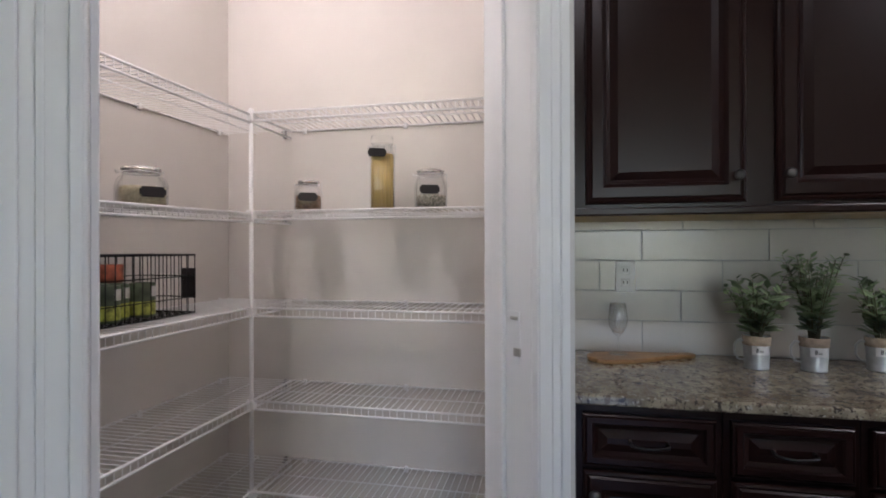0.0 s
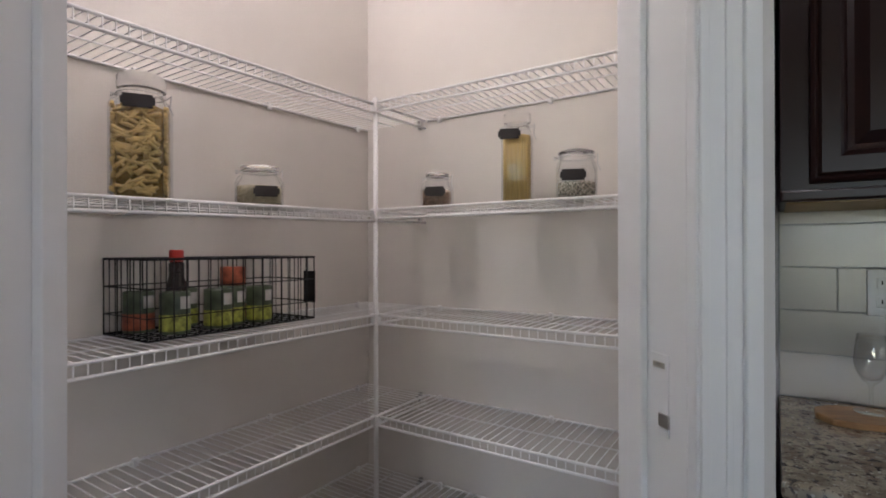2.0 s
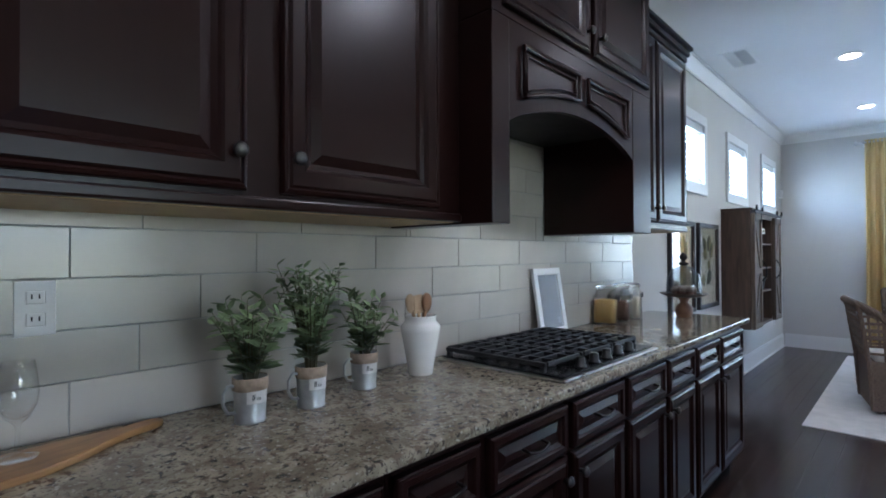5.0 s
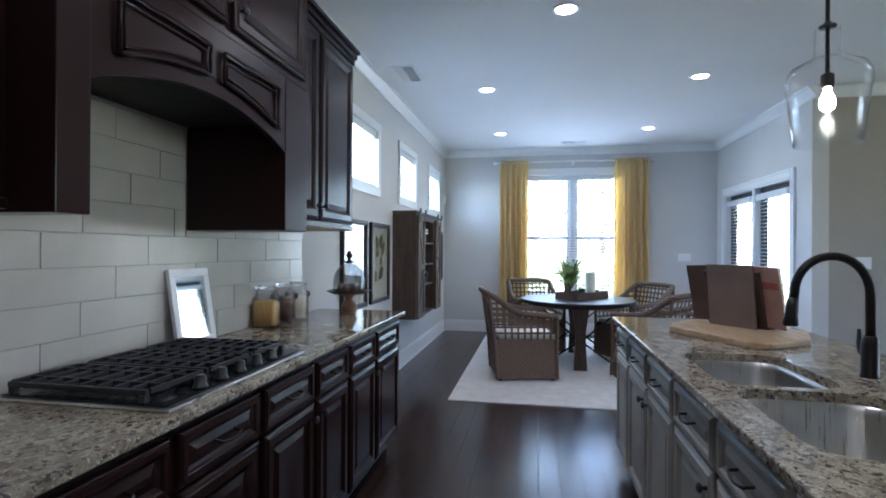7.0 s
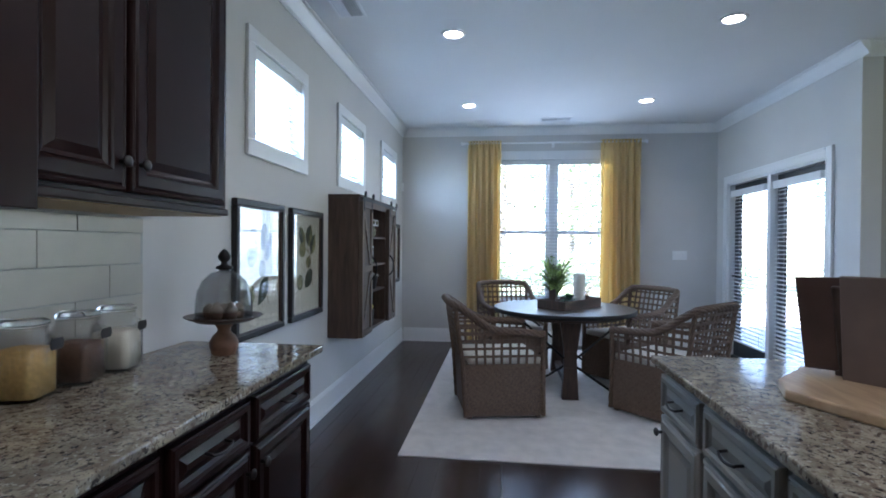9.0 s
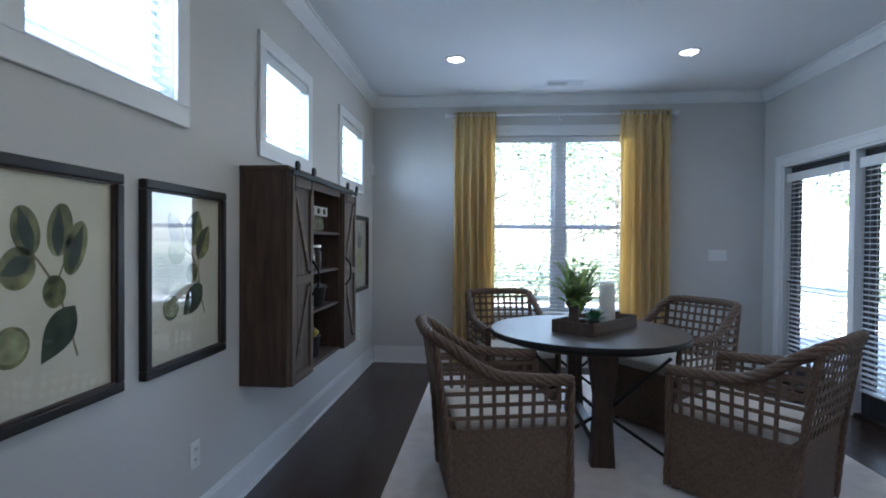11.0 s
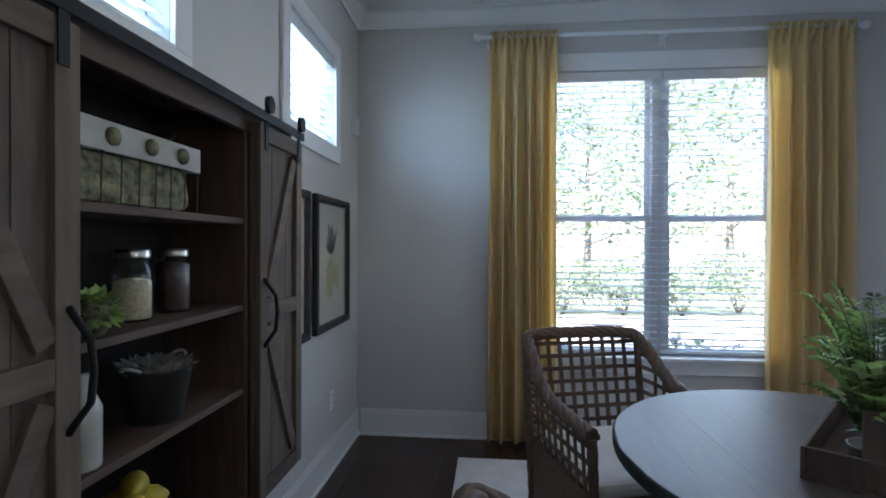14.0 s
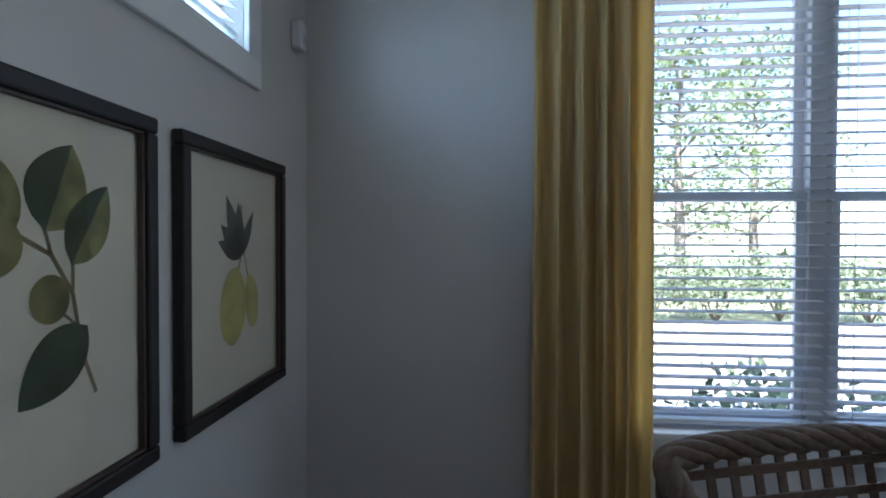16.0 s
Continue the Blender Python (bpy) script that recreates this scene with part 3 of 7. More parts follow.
# curtains on a rod
def curtain(y0, y1, label, seed):
    rng = random.Random(seed)
    bm = bmesh.new()
    cols, rows, z0, z1 = 132, 46, 0.025, 2.765
    folds = 5.5
    grid = []
    ph = [rng.uniform(-0.5, 0.5) for _ in range(9)]
    for r in range(rows + 1):
        v = r / rows
        z = z1 + (z0 - z1) * v
        line = []
        for c in range(cols + 1):
            u = c / cols
            wob = 0.35 * math.sin(2.1 * v + ph[int(u * 8)] * 2) * v
            amp = 0.024 + 0.034 * min(1, v * 3)
            s = math.sin(2 * math.pi * folds * u + wob + 1.7 * noise.noise(Vector((u * 4.5, v * 0.7, seed))) + 0.8 * math.sin(5 * u + ph[0]))
            s = s * (0.75 + 0.5 * noise.noise(Vector((u * 7, v * 1.2, seed + 9))))
            x = 9.43 - amp * s - 0.006 * math.sin(29 * u + 3 * v)
            if v < 0.03:
                x = 9.43 - 0.026 * math.sin(2 * math.pi * folds * 2 * u)
            spread = 1.0 + 0.05 * v
            y = (y0 + y1) / 2 + (u - 0.5) * (y1 - y0) * spread + 0.012 * math.cos(2 * math.pi * folds * u) * min(1, v * 3)
            line.append(bm.verts.new((x, y, z)))
        grid.append(line)
    for r in range(rows):
        for c in range(cols):
            f = bm.faces.new((grid[r][c], grid[r + 1][c], grid[r + 1][c + 1], grid[r][c + 1]))
            f.smooth = True
    ob = solid("curtain", bm, M_CURTAIN, label, "curtain", "yellow curtains")
    th = ob.modifiers.new("thickness", "SOLIDIFY")
    th.thickness = 0.004
    return ob


curtain(0.925, 1.375, "yellow pleated floor-length curtain on a white rod", 3)
curtain(-0.905, -0.385, "yellow pleated floor-length curtain on a white rod", 8)
_r = thing("curtain_rod", (9.43, 0.15, 2.735), 0, "white painted curtain rod with round finials", "curtain rod")
_bm = tube(bmesh.new(), [(0, -1.06, 0), (0, 1.25, 0)], 0.013, 12)
part("rod", _bm, M_TRIM, _r)
for _y in (-1.06, 1.25):
    _s = 1 if _y > 0 else -1
    _bm = lathe([(0.012, 0), (0.020, 0.006), (0.020, 0.014), (0.013, 0.02), (0.026, 0.04), (0.030, 0.055), (0.024, 0.075), (0.002, 0.084)], 16)
    bmesh.ops.transform(_bm, matrix=Matrix.Translation((0, _y, 0)) @ Matrix.Rotation(radians(-90 * _s), 4, "X"), verts=_bm.verts)
    part("finial", _bm, M_TRIM, _r)
for _y in (-1.03, 0.075, 1.22):
    part("bracket", boxes((0.01, _y - 0.012, -0.02, 0.0915, _y + 0.012, -0.006), (0.092, _y - 0.02, -0.05, 0.0995, _y + 0.02, 0.03), bevel=0.002), M_TRIM, _r)


# Ceiling and wall fixtures
M_LAMP = glow("lamp_disc", (1.0, 0.93, 0.84), 3.0)
M_PLATE = shader("white_plastic", (0.78, 0.78, 0.78), 0.4, vary=0.01)
_first = thing("ceiling_light", (0, 0, CZ), 0, "round white recessed ceiling light, lit", "ceiling light", "recessed ceiling lights")
part("trim_ring", lathe([(0.070, -0.004), (0.074, -0.009), (0.092, -0.006), (0.096, 0.0), (0.070, 0.0)], 40, closed=True), M_TRIM, _first)
part("diffuser", lathe([(0.0, -0.0035), (0.0695, -0.0035), (0.0695, -0.0005), (0.0, -0.0005)], 32), M_LAMP, _first)
for _k, (_x, _y) in enumerate(CANS):
    if _k:
        copy_thing(_first, pose(_x, _y, CZ))
    else:
        _first.matrix_world = pose(_x, _y, CZ)


def vent(x, y, w, l, label):
    v = thing("ceiling_vent", (x, y, CZ), 0, label, "vent", "ceiling vents")
    bm = boxes((-w / 2, -l / 2, -0.006, w / 2, -l / 2 + 0.022, 0), (-w / 2, l / 2 - 0.022, -0.006, w / 2, l / 2, 0), (-w / 2, -l / 2 + 0.0225, -0.006, -w / 2 + 0.022, l / 2 - 0.0225, 0), (w / 2 - 0.022, -l / 2 + 0.0225, -0.006, w / 2, l / 2 - 0.0225, 0), bevel=0.0015)
    part("frame", bm, M_TRIM, v)
    # grey sheet whose colour stands for the shade between the louvres
    part("backing", boxes((-w / 2 + 0.022, -l / 2 + 0.022, -0.002, w / 2 - 0.022, l / 2 - 0.022, -0.0005)), shader("vent_shadow", (0.25, 0.25, 0.26), 0.8), v)
    n = int((l - 0.05) / 0.016)
    me = mesh_of("louvre", boxes((-w / 2 + 0.023, -0.006, -0.0005, w / 2 - 0.023, 0.006, 0.0005)), M_TRIM)
    for i in range(n):
        yy = -l / 2 + 0.03 + i * (l - 0.06) / (n - 1)
        same("louvre", me, v, pose(0, yy, -0.0065, 28 if yy < 0 else -28))
    return v


vent(5.80, 1.975, 0.44, 0.215, "white louvred ceiling vent near the kitchen")
vent(9.09, 0.235, 0.17, 0.40, "white louvred ceiling vent above the window")


def wall_plate(at, turn, w, h, kind, label):
    p = thing(kind, at, turn, label, "switch" if "switch" in kind else "outlet")
    part("plate", boxes((-w / 2, -0.006, -h / 2, w / 2, 0, h / 2), bevel=0.002), M_PLATE, p)
    return p


for _at, _turn, _n in (((EX, -1.435, 1.235), -90, 3), ((6.855, -2.35, 1.225), -90, 2)):
    _p = wall_plate(_at, _turn, 0.05 + 0.045 * _n, 0.118, "light_switch", "white plastic switch plate on the wall")
    for _i in range(_n):
        _o = (_i - (_n - 1) / 2) * 0.046
        part("rocker", boxes((_o - 0.016, -0.010, -0.033, _o + 0.016, -0.0055, 0.033), bevel=0.002), M_PLATE, _p)


def outlet(at, turn, label):
    p = wall_plate(at, turn, 0.072, 0.118, "wall_outlet", label)
    for z in (-0.024, 0.024):
        part("socket", boxes((-0.017, -0.0085, z - 0.015, 0.017, -0.0055, z + 0.015), bevel=0.003), M_PLATE, p)
        part("slot", boxes((-0.008, -0.0095, z - 0.003, -0.005, -0.0084, z + 0.007), (0.005, -0.0095, z - 0.003, 0.008, -0.0084, z + 0.007)), M_BLACK, p)
    return p


outlet((1.178, NY - 0.0105, 1.205), 0, "white outlet plate set in the tiled backsplash")
outlet((6.05, NY, 0.40), 0, "white outlet plate low on the grey wall")
outlet((8.95, NY, 0.42), 0, "white outlet plate low on the grey wall")

_s = thing("motion_sensor", (9.385, NY, 2.14), 0, "small white plastic sensor high on the wall", "sensor")
part("case", boxes((-0.03, -0.045, -0.055, 0.03, 0, 0.055), bevel=0.010), M_PLATE, _s)
part("lens_window", boxes((-0.016, -0.048, -0.035, 0.016, -0.0445, 0.005), bevel=0.001), shader("lens_plastic", (0.6, 0.6, 0.62), 0.5), _s)

# pendant over the island: a clear glass jug shape
PX, PY, PZ = 3.79, -0.49, 1.80
_p = thing("pendant_lamp", (PX, PY, PZ), 0, "clear glass jug pendant lamp on a dark stem", "pendant lamp")
_prof = [(0.128, 0.012), (0.139, 0.10), (0.153, 0.22), (0.162, 0.29), (0.160, 0.325), (0.143, 0.358), (0.088, 0.388), (0.055, 0.406), (0.050, 0.44), (0.049, 0.530), (0.046, 0.537)]
M_SHADE = pane_glass("thin_shade_glass", 0.95, 0.012)
_sh = part("shade", lathe(_prof + [(r - 0.003, z) for r, z in reversed(_prof)] + [_prof[0]], 40, closed=True), M_SHADE, _p, "clear glass shade")
_sh.visible_shadow = False
part("cap", lathe([(0.034, 0.538), (0.034, 0.546), (0.020, 0.552), (0.008, 0.57)], 24), M_BRONZE, _p)
part("stem", tube(bmesh.new(), [(0, 0, 0.33), (0, 0, CZ - PZ - 0.02)], 0.009, 8), M_BRONZE, _p)
part("canopy", lathe([(0.062, CZ - PZ - 0.001), (0.062, CZ - PZ - 0.014), (0.05, CZ - PZ - 0.024), (0.01, CZ - PZ - 0.028)], 28), M_BRONZE, _p)
part("socket", lathe([(0.024, 0.27), (0.026, 0.275), (0.026, 0.325), (0.012, 0.335)], 20), M_BRONZE, _p)
part("bulb", lathe([(0.013, 0.27), (0.015, 0.252), (0.028, 0.218), (0.031, 0.198), (0.026, 0.176), (0.012, 0.164), (0.001, 0.162)], 24), glow("filament_bulb", (1.0, 0.88, 0.68), 5.0), _p, "glowing frosted bulb")

# pantry ceiling fixture
_l = thing("pantry_light", (-0.06, 1.19, CZ), 0, "small white globe light on the pantry ceiling", "ceiling light")
part("base", lathe([(0.055, 0.0), (0.055, -0.025), (0.035, -0.04)], 24), M_TRIM, _l)
part("globe", lathe([(0.034, -0.04), (0.06, -0.075), (0.066, -0.105), (0.055, -0.14), (0.02, -0.158), (0.001, -0.16)], 24), glow("globe_glass", (1.0, 0.9, 0.78), 2.0), _l)
for _o in _l.children:
    _o.visible_shadow = False


# Kitchen cabinets
def raised_door(w, h, t=0.022, rail=0.062, panel=True):
    """A framed door front with a raised centre panel; local x across, z up, front at -y."""
    bm = bmesh.new()
    k = min(1.0, rail / 0.062)
    steps = ((0.0, 0.0), (0.0, -0.011), (0.003 * k, -0.017), (0.010 * k, -0.020), (0.015 * k, -0.0165), (0.021 * k, -t), (rail - 0.014 * k, -t), (rail - 0.008 * k, -0.018), (rail - 0.002, -0.012), (rail, -0.002))
    rings = [[bm.verts.new((x, y, z)) for x, z in ((i, i), (w - i, i), (w - i, h - i), (i, h - i))] for i, y in steps]
    for p, q in zip(rings, rings[1:]):
        for i in range(4):
            bm.faces.new((p[i], p[(i + 1) % 4], q[(i + 1) % 4], q[i]))
    bmesh.ops.recalc_face_normals(bm, faces=bm.faces[:])
    return bm


def raised_panel(w, h, t=0.022, rail=0.062):
    bm = bmesh.new()
    a, b = (rail - 0.002, w - rail + 0.002), (rail - 0.002, h - rail + 0.002)
    def ring(i, y):
        return [bm.verts.new((x, y, z)) for x, z in ((a[0] + i, b[0] + i), (a[1] - i, b[0] + i), (a[1] - i, b[1] - i), (a[0] + i, b[1] - i))]
    rings = [ring(0, -0.014), ring(0.008, -0.010), ring(0.012, -0.008), ring(min(0.036, h / 2 - rail - 0.006), -0.017), ring(min(0.040, h / 2 - rail - 0.004), -0.017)]
    for p, q in zip(rings, rings[1:]):
        for i in range(4):
            bm.faces.new((p[i], p[(i + 1) % 4], q[(i + 1) % 4], q[i]))
    bm.faces.new(rings[-1])
    back = [bm.verts.new((x, -0.002, z)) for x, z in ((a[0], b[0]), (a[1], b[0]), (a[1], b[1]), (a[0], b[1]))]
    for i in range(4):
        bm.faces.new((back[i], back[(i + 1) % 4], rings[0][(i + 1) % 4], rings[0][i]))
    bmesh.ops.recalc_face_normals(bm, faces=bm.faces[:])
    return bm


def knob(parent, x, z, y=-0.022, mat=None):
    bm = lathe([(0.007, 0), (0.006, 0.010), (0.009, 0.014), (0.016, 0.019), (0.016, 0.024), (0.010, 0.029), (0.001, 0.030)], 16)
    bmesh.ops.transform(bm, matrix=Matrix.Translation((x, y, z)) @ Matrix.Rotation(radians(90), 4, "X"), verts=bm.verts)
    return part("knob", bm, mat or M_PEWTER, parent, "dark pewter round knob")


def pull(parent, x, z, y=-0.022, w=0.096):
    bm = bmesh.new()
    pts = [(x - w / 2, y, z), (x - w / 2, y - 0.020, z - 0.002)] + [(x - w / 2 + w * i / 8, y - 0.024 - 0.006 * math.sin(math.pi * i / 8), z - 0.004 - 0.006 * math.sin(math.pi * i / 8)) for i in range(9)] + [(x + w / 2, y - 0.020, z - 0.002), (x + w / 2, y, z)]
    tube(bm, pts, 0.0045, 8)
    return part("handle", bm, M_BRONZE, parent, "dark bronze bar pull")


def front(parent, name, x, z, w, h, mat, y, rail=0.062, knob_at=None, pull_at=False):
    """A door or drawer front set on a cabinet face at y."""
    d = part(name, raised_door(w, h, rail=rail), mat, parent)
    d.matrix_basis = pose(x, y, z)
    part("panel", raised_panel(w, h, rail=rail), mat, d)
    if knob_at:
        knob(d, knob_at[0], knob_at[1])
    if pull_at:
        pull(d, w / 2, h / 2 + 0.004, -0.017)
    return d


def base_cabinet(x0, x1, y, turn, mat, label, group, doors=1, drawer=True, knob_side=1, sink=False):
    """A base unit of local width; local x along the run, front at -y. The origin is at its front, on the floor."""
    w = x1 - x0
    c = thing("base_cabinet", (x0 if turn == 0 else x1, y, 0), turn, label, "cabinet", group)
    part("body", boxes((0.0005, 0.002, 0.10, w - 0.0005, 0.585, 0.68 if sink else 0.883), bevel=0.002), mat, c)
    if sink:
        part("front_rail", boxes((0.0005, 0.002, 0.6805, w - 0.0005, 0.03, 0.883), bevel=0.001), mat, c)
    part("toe_kick", boxes((0.001, 0.07, 0.0, w - 0.001, 0.56, 0.0995)), M_CABIN if mat is M_CAB else mat, c)
    g = 0.018
    zt = 0.70
    if drawer:
        front(c, "drawer_front", g, zt + 0.012, w - 2 * g, 0.145, mat, 0.0, rail=0.032, pull_at=True)
    dw = (w - 2 * g - (doors - 1) * 0.008) / doors
    for i in range(doors):
        s = knob_side if doors == 1 else (1 if i == 0 else -1)
        kx = dw - 0.03 if s > 0 else 0.03
        front(c, "door", g + i * (dw + 0.008), 0.125, dw, zt - 0.125 - (0 if drawer else -0.15), mat, 0.0, knob_at=(kx, zt - 0.125 - 0.06))
    return c


_bounds = [0.962, 1.34, 1.66, 1.97, 2.39, 2.805, 3.225, 3.61, 4.03, 4.53]
for _i, (_a, _b) in enumerate(zip(_bounds, _bounds[1:])):
    base_cabinet(_a, _b, 1.703, 0, M_CAB, "espresso-stained wooden base cabinet with raised panel door", "kitchen base cabinets", knob_side=1 if _i % 2 else -1)

# worktop with an eased edge
def worktop(x0, y0, x1, y1):
    bm = boxes((x0, y0, 0.884, x1, y1, 0.914), bevel=0.006)
    return bm


solid("worktop", worktop(0.954, 1.668, 4.612, 2.296), M_GRANITE, "polished speckled granite worktop along the kitchen wall", "worktop")


M_MAPLE = wood("bare_maple", (0.36, 0.25, 0.12), (0.46, 0.33, 0.17), 0.5, (1.5, 12, 12), 3.0, 0.03)


def upper_cabinet(name, x0, x1, y, z0, z1, doors, label, knob_sides, crown_h=0.075):
    c = thing(name, (x0, y, z0), 0, label, "cabinet", "kitchen upper cabinets")
    w, h = x1 - x0, z1 - z0
    part("body", boxes((0.0005, 0.001, 0, w - 0.0005, NY - y - 0.012, h), bevel=0.002), M_CAB, c)
    part("bottom_panel", boxes((0.012, 0.014, -0.0035, w - 0.012, NY - y - 0.014, -0.0005)), M_MAPLE, c, "bare maple underside")
    part("light_rail", boxes((0.001, -0.012, -0.001, w - 0.001, 0.012, 0.024), bevel=0.005), M_CAB, c)
    for (a, b), s in zip(doors, knob_sides):
        dw = b - a
        front(c, "door", a - x0, 0.036, dw, h - 0.06, M_CAB, 0.0, rail=0.066, knob_at=(dw - 0.028 if s > 0 else 0.028, 0.079))
    bm = boxes((-0.0, -0.018, h - 0.012, w, NY - y - 0.012, h + 0.02), (-0.0, -0.035, h + 0.0205, w, NY - y - 0.012, h + 0.05), (-0.0, -0.055, h + 0.0505, w, NY - y - 0.012, h + crown_h), bevel=0.006)
    part("crown", bm, M_CAB, c)
    return c


upper_cabinet("wall_cabinet", 0.955, 2.183, 1.955, 1.42, 2.52, [(1.008, 1.484), (1.566, 2.077)], "espresso-stained wall cabinet with two raised panel doors", (1, -1))
upper_cabinet("wall_cabinet", 3.425, 4.335, 1.955, 1.452, 2.52, [(3.475, 3.800), (3.818, 4.300)], "espresso-stained wall cabinet with two raised panel doors beside the hood", (1, -1))

# hood cabinet: two legs, an arched valance with panels, doors above
HX0, HX1, HY = 2.185, 3.420, 1.825
_h = thing("range_hood_cabinet", (0, 0, 0), 0, "espresso-stained hood cabinet with an arched valance above the cooktop", "cabinet")
for _a, _b in ((HX0, HX0 + 0.09), (HX1 - 0.205, HX1)):
    part("leg_panel", boxes((_a, HY, 1.412, _b, NY - 0.012, 2.055), bevel=0.003), M_CAB, _h)
_bm = bmesh.new()
_n = 24
_x0, _x1 = HX0 + 0.0905, HX1 - 0.2055
_lo, _hi = [], []
for _k in range(2):
    _y = HY + 0.002 + 0.022 * _k
    _lo.append([_bm.verts.new((_x0 + (_x1 - _x0) * i / _n, _y, 1.735 + 0.10 * math.sin(math.pi * i / _n) ** 0.8)) for i in range(_n + 1)])
    _hi.append([_bm.verts.new((_x0 + (_x1 - _x0) * i / _n, _y, 2.055)) for i in range(_n + 1)])
for i in range(_n):
    _bm.faces.new((_lo[0][i], _lo[0][i + 1], _hi[0][i + 1], _hi[0][i]))
    _bm.faces.new((_lo[1][i + 1], _lo[1][i], _hi[1][i], _hi[1][i + 1]))
    _bm.faces.new((_lo[0][i + 1], _lo[0][i], _lo[1][i], _lo[1][i + 1]))
    _bm.faces.new((_hi[0][i], _hi[0][i + 1], _hi[1][i + 1], _hi[1][i]))
part("valance", _bm, M_CAB, _h)


def arch_panel(xa, xb):
    """A sunk moulding that follows the arch on its lower side."""
    def zlo(x):
        return 1.735 + 0.10 * math.sin(math.pi * (x - _x0) / (_x1 - _x0)) ** 0.8 + 0.055
    bm = bmesh.new()
    n = 10
    for s, (dz0, dz1, yo) in enumerate(((0.0, 0.0, 0.009), (0.022, 0.022, 0.004))):
        pts = [(xa + dz0 + (xb - xa - 2 * dz0) * i / n, HY - yo, zlo(xa + (xb - xa) * i / n) + dz0) for i in range(n + 1)] + [(xb - dz0, HY - yo, 1.985 - dz0), (xa + dz0, HY - yo, 1.985 - dz0)]
        pts.append(pts[0])
        tube(bm, pts, 0.008 if s == 0 else 0.004, 6)
    return bm


for _a, _b in ((_x0 + 0.07, (_x0 + _x1) / 2 - 0.035), ((_x0 + _x1) / 2 + 0.035, _x1 - 0.07)):
    part("moulding", arch_panel(_a, _b), M_CAB, _h)
part("liner", boxes((_x0, HY + 0.026, 1.86, _x1, NY - 0.012, 1.90)), M_CABIN, _h)
part("upper_body", boxes((HX0, HY, 2.0555, HX1, NY - 0.012, 2.66), bevel=0.003), M_CAB, _h)
_mx = (HX0 + HX1) / 2
for _a, _b, _s in ((HX0 + 0.05, _mx - 0.02, 1), (_mx + 0.02, HX1 - 0.05, -1)):
    front(_h, "door", _a, 2.085, _b - _a, 0.52, M_CAB, HY, rail=0.062, knob_at=((_b - _a) - 0.03 if _s > 0 else 0.03, 0.075))
part("crown", boxes((HX0 - 0.03, HY - 0.03, 2.6605, HX1 + 0.03, NY - 0.012, 2.70), (HX0 - 0.05, HY - 0.05, 2.7005, HX1 + 0.05, NY - 0.012, 2.735), bevel=0.006), M_CAB, _h)

# cooktop
M_KNOB = shader("dark_knob_metal", (0.035, 0.034, 0.034), 0.3, metal=0.6, vary=0.1)
_c = thing("gas_cooktop", (2.77, 1.985, 0.914), 0, "black gas cooktop with cast iron grates and steel trim", "cooktop")
part("steel_trim", boxes((-0.385, -0.285, 0.0005, 0.385, 0.262, 0.010), bevel=0.004), M_STEEL, _c)
part("surface", boxes((-0.372, -0.268, 0.0105, 0.372, 0.250, 0.016), bevel=0.003), shader("cooktop_enamel", (0.012, 0.012, 0.013), 0.18), _c)
for _bx, _by, _r in ((-0.25, -0.12, 0.045), (-0.25, 0.12, 0.038), (0.0, 0.03, 0.055), (0.25, -0.02, 0.038), (0.25, 0.14, 0.045)):
    part("burner", lathe([(_r, 0.0165), (_r, 0.026), (_r * 0.75, 0.027), (_r * 0.75, 0.034), (_r * 0.6, 0.037), (0.001, 0.037)], 24, (_bx, _by, 0)), M_IRON, _c)
for _gx in (-0.248, 0.0, 0.248):
    _bm = bmesh.new()
    for _u in (-0.112, 0.112):
        box(_bm, _gx + _u - 0.007, -0.200, 0.034, _gx + _u + 0.007, 0.235, 0.050, 0.003)
    _y0 = -0.200
    for _i in range(9):
        _y = _y0 + (0.235 - _y0) * _i / 8
        box(_bm, _gx - 0.1045, _y - 0.005, 0.036, _gx + 0.1045, _y + 0.005, 0.052, 0.003)
    for _u in (-0.05, 0.05):
        box(_bm, _gx + _u - 0.005, _y0, 0.0365, _gx + _u + 0.005, 0.235, 0.0515, 0.002)
    for _u in (-0.112, 0.112):
        for _y in (_y0 + 0.01, 0.22):
            box(_bm, _gx + _u - 0.009, _y - 0.009, 0.0162, _gx + _u + 0.009, _y + 0.009, 0.036, 0.002)
    part("grate", _bm, M_IRON, _c)
for _i in range(5):
    _kx, _ky = -0.20 + 0.10 * _i, -0.238
    part("control_knob", lathe([(0.021, 0.0165), (0.021, 0.022), (0.017, 0.025), (0.016, 0.048), (0.012, 0.052), (0.001, 0.052)], 20, (_kx, _ky, 0)), M_KNOB, _c, "dark steel control knob")

# island
for _i, (_a, _b, _dr) in enumerate(((4.165, 4.575, 1), (3.70, 4.165, 1), (3.245, 3.70, 1), (2.80, 3.245, 1), (2.36, 2.80, 1), (1.90, 2.36, 1), (1.45, 1.90, 1))):
    base_cabinet(_a, _b, 0.272, 180, M_ISLAND, "grey-painted wooden island cabinet with raised panel door", "island base cabinets", knob_side=1 if _i % 2 else -1, sink=2 <= _i <= 4)
_ip = thing("island_back_panel", (0, 0, 0), 0, "grey-painted panelled back of the kitchen island", "panel")
part("board", boxes((1.46, -0.42, 0.0, 4.565, -0.318, 0.883), bevel=0.003), M_ISLAND, _ip)

